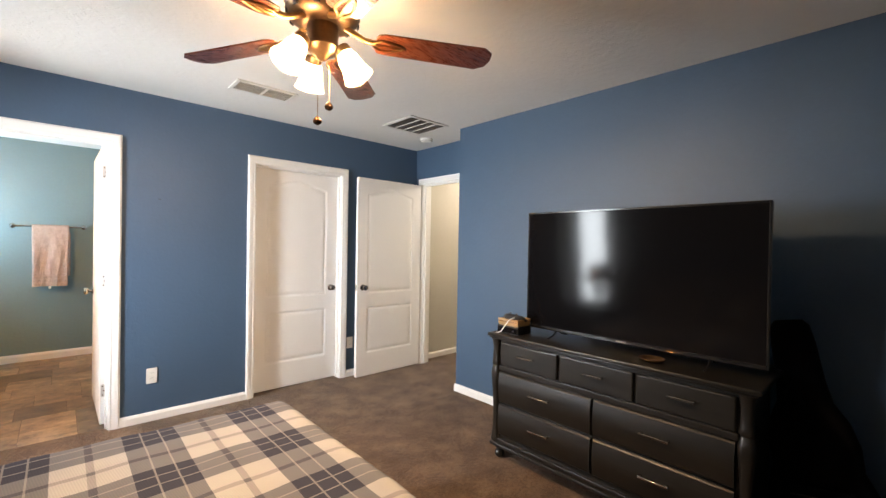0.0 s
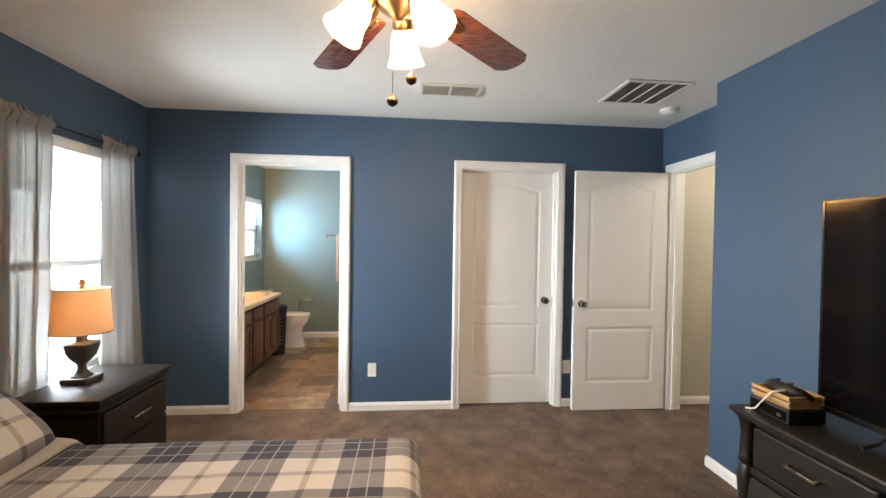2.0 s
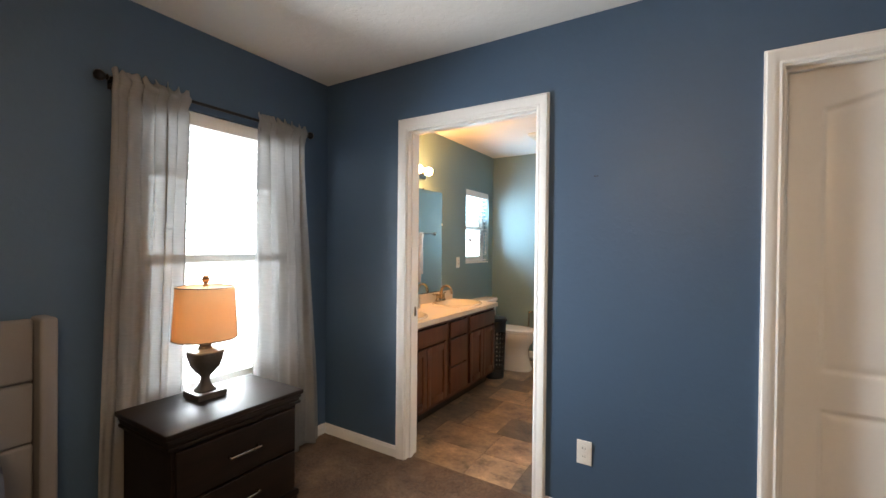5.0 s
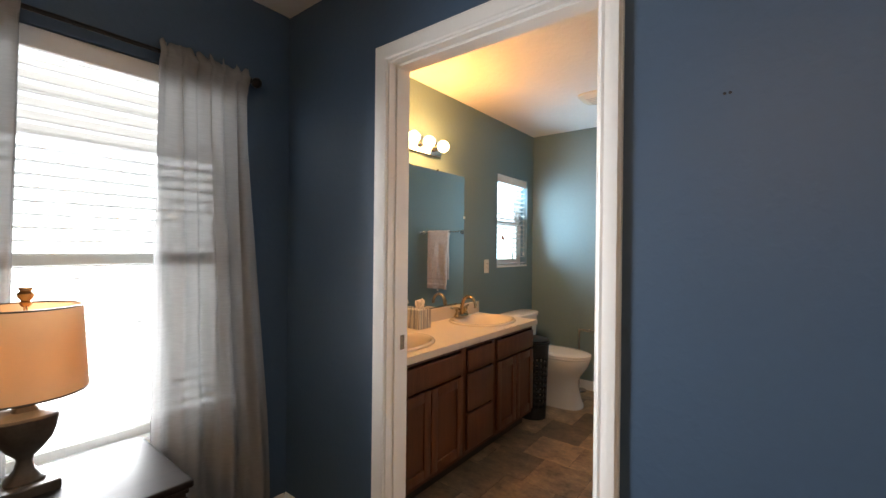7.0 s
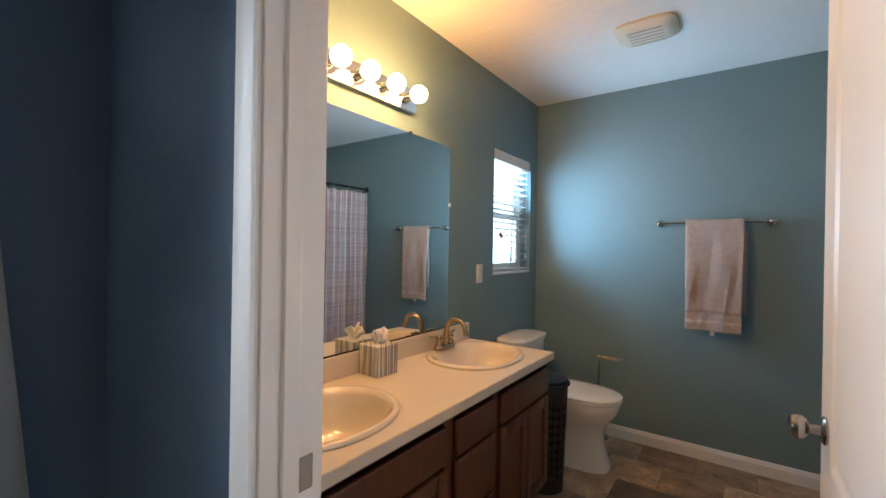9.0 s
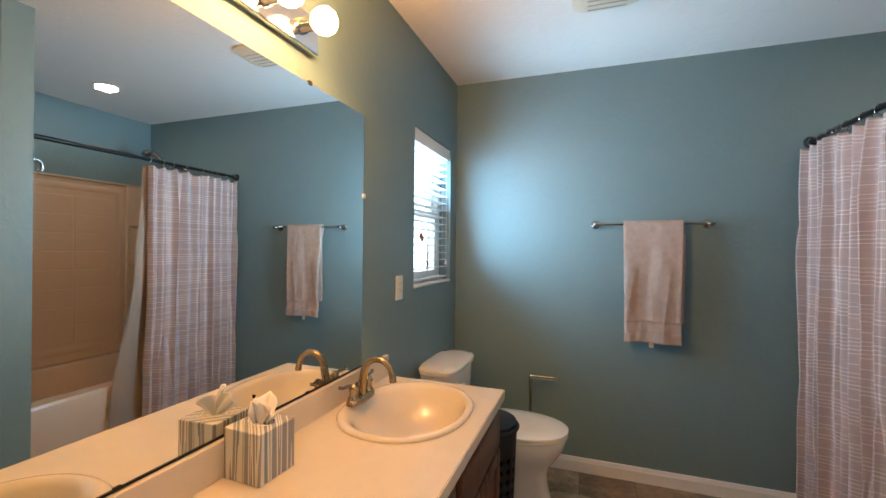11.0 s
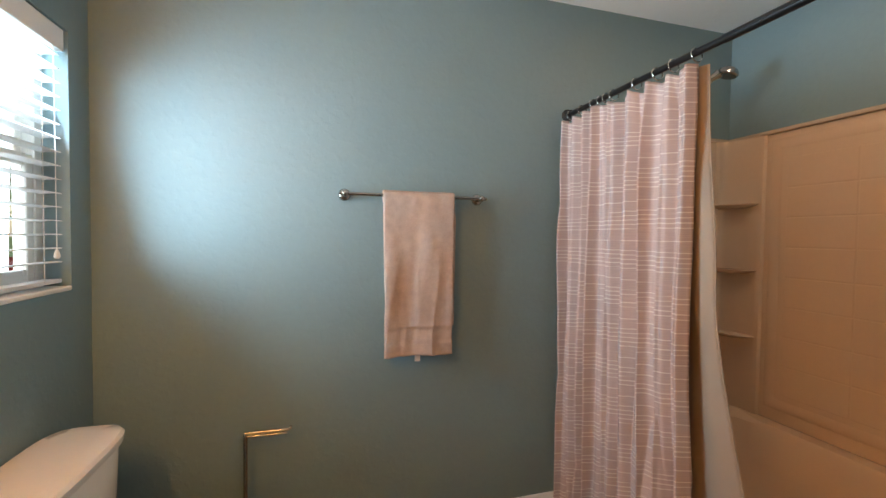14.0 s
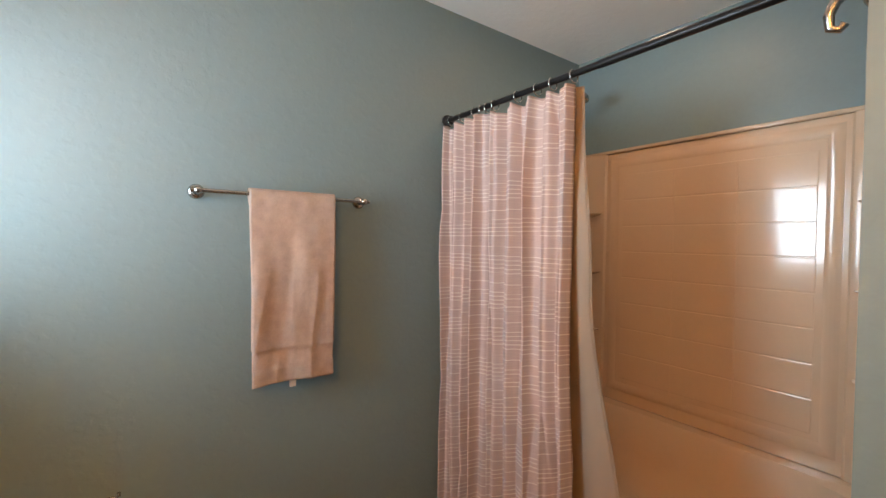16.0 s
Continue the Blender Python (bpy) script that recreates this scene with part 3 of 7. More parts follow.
C0 = 0.066 - 0.014
baseboard("baseboard", WX, NY, BD0 - C0, NY, (0, -1))
baseboard("baseboard", BD1 + C0, NY, CD0 - C0, NY, (0, -1))
baseboard("baseboard", CD1 + C0, NY, HX, NY, (0, -1))
baseboard("baseboard", WX, SY, WX, NY - 0.013, (1, 0))
baseboard("baseboard", TVX, SY, TVX, NOOK_Y, (-1, 0))
baseboard("baseboard", TVX - 0.013, NOOK_Y, HX, NOOK_Y, (0, 1))
baseboard("baseboard", HX + WT + 0.02, 2.99, 5.2, 2.99, (0, -1))
baseboard("baseboard", WX, BNY, 0.90, BNY, (0, -1), 0.088, z=-0.018)
baseboard("baseboard", WX, 4.76, WX, BNY - 0.013, (1, 0), 0.088, z=-0.018)
baseboard("baseboard", 0.512, 4.15, 0.512, 4.268, (-1, 0), 0.088, z=-0.018)


# ---- doors ----
DW, DH, DT = 0.812, 2.018, 0.035


def door_mesh(name):
    """A two-panel moulded leaf with an arched top panel, hinge edge at x = 0, standing on z = 0."""
    nx, nz = 112, 250
    xs, zs = np.linspace(0, DW, nx + 1), np.linspace(0, DH, nz + 1)
    gx, gz = np.meshgrid(xs, zs, indexing="ij")
    u = np.abs(gx - DW / 2) / (DW / 2 - 0.116)
    arch = 1.872 + 0.050 * np.clip(1 - u, 0, 1) ** 0.9 + 0.012 * np.cos(np.clip(u, 0, 1) * np.pi)
    side = np.minimum(gx - 0.116, DW - 0.116 - gx)
    d1 = np.minimum(side, np.minimum(gz - 0.845, arch - gz))
    d2 = np.minimum(side, np.minimum(gz - 0.235, 0.70 - gz))
    d = np.maximum(d1, d2)
    sink = np.interp(d, [-0.001, 0.007, 0.014, 0.030, 0.044, 9], [0, 0.0055, 0.0065, 0.0025, 0.0012, 0.0012])
    verts, faces = [], []
    for face in (0, 1):
        y = sink if face == 0 else DT - sink
        base = len(verts)
        verts += [(float(gx[i, k]), float(y[i, k]), float(gz[i, k])) for i in range(nx + 1) for k in range(nz + 1)]
        for i in range(nx):
            for k in range(nz):
                a = base + i * (nz + 1) + k
                q = (a, a + nz + 1, a + nz + 2, a + 1)
                faces.append(q if face == 0 else q[::-1])
    n = (nx + 1) * (nz + 1)
    rim = [i * (nz + 1) for i in range(nx + 1)] + [nx * (nz + 1) + k for k in range(1, nz + 1)]
    rim += [i * (nz + 1) + nz for i in range(nx - 1, -1, -1)] + [k for k in range(nz - 1, 0, -1)]
    for a, b in zip(rim, rim[1:] + rim[:1]):
        faces.append((a, a + n, b + n, b)[::-1])
    me = bpy.data.meshes.new(name)
    me.from_pydata(verts, [], faces)
    me.materials.append(DOORW)
    me.polygons.foreach_set("use_smooth", [True] * len(me.polygons))
    me.set_sharp_from_angle(angle=radians(50))
    return me


LEAF_MESH = door_mesh("door_leaf")


def door(name, m, label, knob_sides=(1, 1), hinges=True):
    """A leaf with knobs, latch plate and hinges; the leaf's own x runs from the hinge edge."""
    ob = new(name)
    ob.matrix_world = m
    tagged(ob, label, "door", "", "structure")

    def own(nm, bm, mat, lab="", parent=ob, smooth=40):
        p = part(nm, bm, mat, None, lab, smooth)
        p.parent = parent
        return p

    leaf = new("leaf", LEAF_MESH)
    leaf.parent = ob
    for s, out in ((0, -1), (1, 1)):
        if not knob_sides[s]:
            continue
        y0 = 0.0 if s == 0 else DT
        bm = bmesh.new()
        prof = [(0.030, 0.0), (0.031, 0.004), (0.026, 0.008), (0.012, 0.010), (0.011, 0.030), (0.020, 0.034), (0.027, 0.042), (0.028, 0.052), (0.024, 0.061), (0.012, 0.065), (0.0005, 0.066)]
        lathe(bm, 0, 0, prof, 24, m=Matrix.Translation((DW - 0.065, y0, 0.905)) @ Matrix.Rotation(radians(90 if out < 0 else -90), 4, "X"))
        own("knob", bm, NICKEL, "satin nickel round door knob")
    own("latch_plate", boxed(DW - 0.0005, DW + 0.002, 0.006, 0.029, 0.875, 0.935, bevel=0.0008, seg=1), NICKEL, "satin nickel latch plate")
    if hinges:
        for z in (0.20, 1.0, 1.79):
            bm = bmesh.new()
            tube(bm, [(-0.004, -0.006, z), (-0.004, -0.006, z + 0.09)], 0.0055, 10)
            outline = [(-0.002, z), (DT - 0.013, z), (DT - 0.008, z + 0.002), (DT - 0.006, z + 0.007), (DT - 0.006, z + 0.083), (DT - 0.008, z + 0.088), (DT - 0.013, z + 0.09), (-0.002, z + 0.09)]
            loft(bm, [[Vector((x, a, b)) for a, b in outline] for x in (-0.0022, 0.0004)])
            plate = own("hinge", bm, SATIN, "satin nickel butt hinge")
            for dy, dz in ((0.020, 0.014), (0.012, 0.045), (0.020, 0.076)):
                bm = bmesh.new()
                lathe(bm, 0, 0, [(0.0042, 0.0), (0.0042, 0.0004), (0.0022, 0.0009), (0.001, 0.0006)], 12, m=Matrix.Translation((-0.0022, dy, z + dz)) @ Matrix.Rotation(radians(-90), 4, "Y"))
                own("screw", bm, BRONZE, "dark screw head", plate)
    return ob


door("door_1", Matrix.Translation((BD1 - 0.018, NY + WT - 0.002, 0.012)) @ Matrix.Rotation(radians(90.5), 4, "Z") @ pose(0.004, -0.0, 0), "white two-panel bathroom door standing open")
door("door_2", Matrix.Translation((CD0 + 0.024, NY + 0.070, 0.012)), "white two-panel closet door, closed in its frame", (1, 0), False)
door("door_3", Matrix.Translation((HX - 0.020, HD1 - 0.002, 0.012)) @ Matrix.Rotation(radians(180), 4, "Z") @ pose(0.012, -0.020, 0), "white two-panel hall door folded open against the wall", (1, 1))
for z in (0.235, 1.80):
    part("hinge_leaf", boxed(BD1 - 0.0205, BD1 - 0.0178, NY + 0.060, NY + WT - 0.006, z, z + 0.09, bevel=0.001, seg=1), NICKEL, jamb_b, "satin nickel hinge leaf")
bm = bmesh.new()
box(bm, BD1 - 0.0205, BD1 - 0.0178, NY + 0.055, NY + WT - 0.004, 1.010, 1.105, bevel=0.001, seg=1)
part("hinge_leaf", bm, NICKEL, jamb_b, "satin nickel hinge leaf")
part("strike_plate", boxed(BD0 + 0.0178, BD0 + 0.0205, NY + 0.064, NY + 0.098, 0.88, 0.94, bevel=0.001, seg=1), NICKEL, jamb_b, "satin nickel strike plate")


# ---- windows and blinds ----
def window(name, y0, y1, z0, z1, label):
    """A white double-hung window set in the west wall, with its stool."""
    xo = WX - 0.15
    ob = thing(name, (xo, (y0 + y1) / 2, z0), label, "window")
    ob["kind"] = "structure"
    zm = z0 + (z1 - z0) * 0.49
    bm = bmesh.new()
    for a in ((y0, y0 + 0.035, z0, z1), (y1 - 0.035, y1, z0, z1), (y0 + 0.035, y1 - 0.035, z0, z0 + 0.035), (y0 + 0.035, y1 - 0.035, z1 - 0.035, z1)):
        box(bm, xo + 0.012, xo + 0.075, *a, 0.002, 1)
    part("window_frame", bm, PLASTIC, ob)
    for nm, za, zb, x0 in (("upper_sash", zm - 0.02, z1 - 0.035, xo + 0.020), ("lower_sash", z0 + 0.035, zm + 0.02, xo + 0.046)):
        bm = bmesh.new()
        w = 0.034
        for a in ((y0 + 0.035, y0 + 0.035 + w, za, zb), (y1 - 0.035 - w, y1 - 0.035, za, zb), (y0 + 0.035 + w, y1 - 0.035 - w, za, za + 0.04), (y0 + 0.035 + w, y1 - 0.035 - w, zb - 0.04, zb)):
            box(bm, x0, x0 + 0.024, *a, 0.003, 1)
        sash = part(nm, bm, PLASTIC, ob)
        pane = part("pane", boxed(x0 + 0.010, x0 + 0.014, y0 + 0.035 + w - 0.004, y1 - 0.035 - w + 0.004, za + 0.036, zb - 0.036), GLASS, sash)
        pane.visible_shadow = False
    bm = bmesh.new()
    box(bm, xo + 0.077, WX + 0.003, y0 + 0.001, y1 - 0.001, z0 + 0.0005, z0 + 0.016, 0.004)
    part("window_sill", bm, WHITE, ob)
    return ob


window("window_1", *W1, "white double-hung bedroom window looking at neighbouring siding")
window("window_2", *W2, "small white double-hung bathroom window")


def blind(y0, y1, z_top, z_rail, pitch, tilt, x, label, gather=0, wooden=()):
    """A faux-wood blind: valance, slats, bottom rail, ladder cords."""
    ob = thing("window_blind", (x, (y0 + y1) / 2, z_top), label, "blind")
    part("valance", boxed(x + 0.012, x + 0.036, y0 + 0.002, y1 - 0.002, z_top - 0.072, z_top - 0.002, bevel=0.003), WHITE, ob)
    part("headrail", boxed(x - 0.028, x + 0.010, y0 + 0.004, y1 - 0.004, z_top - 0.045, z_top - 0.003, bevel=0.002, seg=1), PLASTIC, ob)
    sl = bmesh.new()
    prof = []
    for k in range(7):
        u = -0.025 + 0.05 * k / 6
        prof.append((u, 0.0022 * (1 - (u / 0.025) ** 2)))
    ringp = [(u, v + 0.0014) for u, v in prof] + [(u, v - 0.0014) for u, v in prof[::-1]]
    ca, sa = math.cos(radians(tilt)), math.sin(radians(tilt))
    loft(sl, [[Vector((u * ca - v * sa, yy, u * sa + v * ca)) for u, v in ringp] for yy in (-(y1 - y0) / 2 + 0.006, (y1 - y0) / 2 - 0.006)])
    me = bpy.data.meshes.new("slat")
    bmesh.ops.recalc_face_normals(sl, faces=sl.faces)
    sl.to_mesh(me)
    sl.free()
    me.materials.append(BLINDW)
    zs = []
    z = z_top - 0.085
    while z > z_rail + 0.02 + gather * 0.004:
        zs.append(z)
        z -= pitch
    zs += [z_rail + 0.014 + 0.0036 * k for k in range(gather)]
    for z in zs:
        s = new("slat", me)
        s.parent, s.location = ob, (0, 0, z - z_top)
    part("bottom_rail", boxed(x - 0.024, x + 0.024, y0 + 0.006, y1 - 0.006, z_rail - 0.006, z_rail + 0.006, bevel=0.002), BLINDW, ob)
    for yy in (y0 + 0.10, y1 - 0.10):
        bm = bmesh.new()
        for dx in (-0.0265, 0.0265):
            tube(bm, [(x + dx, yy, z_rail), (x + dx, yy, z_top - 0.05)], 0.0009, 5)
        part("ladder_cord", bm, PLASTIC, ob)
    bm = bmesh.new()
    yc, zc = y1 - 0.055, z_top - 0.72
    tube(bm, [(x + 0.034, yc, z_top - 0.07), (x + 0.034, yc + 0.003, zc)], 0.0012, 6)
    cord = part("pull_cord", bm, PLASTIC, ob)
    bm = bmesh.new()
    lathe(bm, x + 0.034, yc + 0.003, [(0.002, zc + 0.012), (0.007, zc), (0.009, zc - 0.012), (0.006, zc - 0.018), (0.001, zc - 0.019)], 12)
    part("tassel", bm, PLASTIC, cord)
    for yc, zc in wooden:
        bm = bmesh.new()
        tube(bm, [(x + 0.034, yc, z_top - 0.07), (x + 0.034, yc - 0.002, zc)], 0.0010, 6)
        cord = part("tilt_cord", bm, PLASTIC, ob)
        bm = bmesh.new()
        lathe(bm, x + 0.034, yc - 0.002, [(0.002, zc + 0.014), (0.008, zc + 0.006), (0.010, zc - 0.010), (0.008, zc - 0.020), (0.001, zc - 0.021)], 12)
        part("tassel", bm, TERRACOTTA, cord, "red-brown wooden tassel")
    return ob


TERRACOTTA = surface("stained_wood_tassel", (0.30, 0.12, 0.07), 0.5)
BLINDW = cloth_translucent("white_blind_slat", (0.84, 0.85, 0.85), 0.34, rough=0.4, weave=60)
blind(W1[0] + 0.01, W1[1] - 0.01, W1[3] - 0.001, W1[2] + 0.036, 0.0445, 4, WX - 0.048, "white slatted blind lowered with its slats open")
blind(W2[0] + 0.008, W2[1] - 0.008, W2[3] - 0.001, W2[2] + 0.034, 0.0445, 3, WX - 0.042, "white slatted blind lowered with its slats open", 0, ((5.165, 1.410), (5.182, 1.398)))


def wall_plate(name, m, label, outlets):
    """A cover plate with two rounded sockets, or a switch, lying in its own x-z plane and facing -y."""
    ob = new(name)
    ob.matrix_world = m
    tagged(ob, label, "outlet" if outlets else "switch", "", "")
    for nm, bm, mat in [("plate", boxed(-0.035, 0.035, -0.006, 0.0, -0.0575, 0.0575, bevel=0.003), PLASTIC)]:
        p = part(nm, bm, mat, None)
        p.parent = ob
    for dz in (-0.0195, 0.0195):
        bm = bmesh.new()
        lathe(bm, 0, 0, [(0.017, 0), (0.017, 0.0015), (0.0155, 0.0022), (0.001, 0.0022)], 20, 3.0, m=Matrix.Translation((0, -0.006, dz)) @ Matrix.Rotation(radians(90), 4, "X"))
        p = part("socket", bm, PLASTIC, None)
        p.parent = ob
        bm = bmesh.new()
        for dx in (-0.006, 0.006):
            box(bm, dx - 0.001, dx + 0.001, -0.0088, -0.0081, dz - 0.002, dz + 0.006)
        q = part("slot", bm, BLACKP, None)
        q.parent = p
    return ob


wall_plate("wall_outlet", pose(0.676, NY - 0.0005, 0.340), "white duplex outlet plate on the blue wall", True)
wall_plate("wall_outlet", pose(2.352, NY - 0.0005, 0.345), "white outlet plate low beside the hall door", True)
wall_plate("wall_outlet", pose(WX + 0.0005, 4.872, 1.150, 0, 0, 90), "white duplex outlet plate beside the bathroom mirror", True)


nail = thing("wall_anchor", (0.714, NY, 1.669), "small dark screw anchor set in the blue wall", "screw anchor")
for dx in (-0.005, 0.006):
    bm = bmesh.new()
    lathe(bm, 0, 0, [(0.0035, 0.0), (0.0035, 0.0012), (0.0015, 0.0018), (0.0005, 0.001)], 12, m=Matrix.Translation((0.714 + dx, NY - 0.0002, 1.669)) @ Matrix.Rotation(radians(90), 4, "X"))
    part("screw_head", bm, BLACKM, nail)


# ---- ceiling fixtures ----
def register(x0, x1, y0, y1, bars, along, label, name, divider=False):
    z = CZ
    ob = thing(name, ((x0 + x1) / 2, (y0 + y1) / 2, z), label, "vent")
    part("backing", boxed(x0 + 0.012, x1 - 0.012, y0 + 0.012, y1 - 0.012, z - 0.003, z - 0.0005), VENTD, ob)
    bm = bmesh.new()
    w = 0.024
    for a in ((x0, x0 + w, y0, y1), (x1 - w, x1, y0, y1), (x0 + w, x1 - w, y0, y0 + w), (x0 + w, x1 - w, y1 - w, y1)):
        box(bm, *a, z - 0.012, z - 0.0005, 0.003, 1)
    if divider:
        box(bm, (x0 + x1) / 2 - 0.008, (x0 + x1) / 2 + 0.008, y0 + w, y1 - w, z - 0.013, z - 0.003, 0.002, 1)
    part("frame", bm, VENTW, ob)
    lo, hi = (y0 + w, y1 - w) if along == "x" else (x0 + w, x1 - w)
    for k in range(bars):
        c = lo + (hi - lo) * (k + 0.5) / bars
        t = bmesh.new()
        wid = (hi - lo) / bars
        if along == "x":
            box(t, x0 + w, x1 - w, -wid * 0.42, wid * 0.42, -0.001, 0.001, m=Matrix.Translation((0, c, z - 0.009)) @ Matrix.Rotation(radians(34), 4, "X"))
        else:
            box(t, -wid * 0.42, wid * 0.42, y0 + w, y1 - w, -0.001, 0.001, m=Matrix.Translation((c, 0, z - 0.009)) @ Matrix.Rotation(radians(34), 4, "Y"))
        part("slat", t, VENTW, ob)
    return ob


register(1.022, 1.438, 2.205, 2.418, 8, "x", "white louvred supply register in the ceiling", "ceiling_vent", True)


def return_grille(x0, x1, y0, y1):
    z = CZ
    ob = thing("return_air_grille", ((x0 + x1) / 2, (y0 + y1) / 2, z), "white return air grille with four dark bays", "vent")
    part("backing", boxed(x0 + 0.012, x1 - 0.012, y0 + 0.012, y1 - 0.012, z - 0.003, z - 0.0005), VENTD, ob)
    w = 0.028
    bm = bmesh.new()
    for a in ((x0, x0 + w, y0, y1), (x1 - w, x1, y0, y1), (x0 + w, x1 - w, y0, y0 + w), (x0 + w, x1 - w, y1 - w, y1)):
        box(bm, *a, z - 0.012, z - 0.0005, 0.003, 1)
    for k in (1, 2, 3):
        c = x0 + w + (x1 - x0 - 2 * w) * k / 4
        box(bm, c - 0.007, c + 0.007, y0 + w, y1 - w, z - 0.012, z - 0.004, 0.002, 1)
    part("frame", bm, VENTW, ob)
    for k in range(22):
        c = y0 + w + (y1 - y0 - 2 * w) * (k + 0.5) / 22
        part("slat", boxed(x0 + w, x1 - w, -0.006, 0.006, -0.0006, 0.0006, m=Matrix.Translation((0, c, z - 0.008)) @ Matrix.Rotation(radians(38), 4, "X")), VENTG, ob)
    return ob


# even mid-grey, darker than the white vent frames
VENTG = surface("grey_enamel", (0.40, 0.39, 0.37), 0.6)
return_grille(2.31, 2.75, 1.985, 2.405)

smoke = thing("smoke_detector", (2.92, 2.50, CZ), "round white smoke detector on the ceiling", "smoke detector")
bm = bmesh.new()
lathe(bm, 2.92, 2.50, [(0.066, CZ - 0.0005), (0.066, CZ - 0.012), (0.060, CZ - 0.018), (0.058, CZ - 0.030), (0.046, CZ - 0.040), (0.001, CZ - 0.042)], 32)
part("housing", bm, PLASTIC, smoke, "", 40)
bm = bmesh.new()
lathe(bm, 2.92, 2.50, [(0.050, CZ - 0.020), (0.062, CZ - 0.022), (0.062, CZ - 0.026), (0.050, CZ - 0.028)], 32)
part("grille", bm, VENTG, smoke)

exfan = thing("exhaust_fan_cover", (-0.19, 4.98, CZ), "cream plastic exhaust fan cover on the ceiling", "fan cover")
bm = bmesh.new()
loft(bm, [ring(-0.19, 4.97, z, a, b, 32, 5.0) for z, a, b in ((CZ - 0.0005, 0.145, 0.125), (CZ - 0.012, 0.145, 0.125), (CZ - 0.030, 0.120, 0.100), (CZ - 0.036, 0.09, 0.07))])
part("cover", bm, surface("yellowed_plastic", (0.72, 0.66, 0.52), 0.45, var=0.05), exfan, "", 50)
for k in range(5):
    yy = 4.90 + 0.035 * k
    part("slot", boxed(-0.27, -0.11, yy - 0.004, yy + 0.004, CZ - 0.0378, CZ - 0.0362), VENTG, exfan)

down = thing("recessed_downlight", (1.24, 5.02, CZ), "lit recessed downlight with white trim over the tub", "downlight")
bm = bmesh.new()
lathe(bm, 1.24, 5.02, [(0.085, CZ - 0.0005), (0.085, CZ - 0.005), (0.070, CZ - 0.008), (0.066, CZ - 0.004), (0.066, CZ - 0.0008)], 32)
part("trim_ring", bm, VENTW, down, "", 40)
bm = bmesh.new()
lathe(bm, 1.24, 5.02, [(0.064, CZ - 0.001), (0.064, CZ - 0.004), (0.001, CZ - 0.005)], 32)
part("lens", bm, LEDGLOW, down)


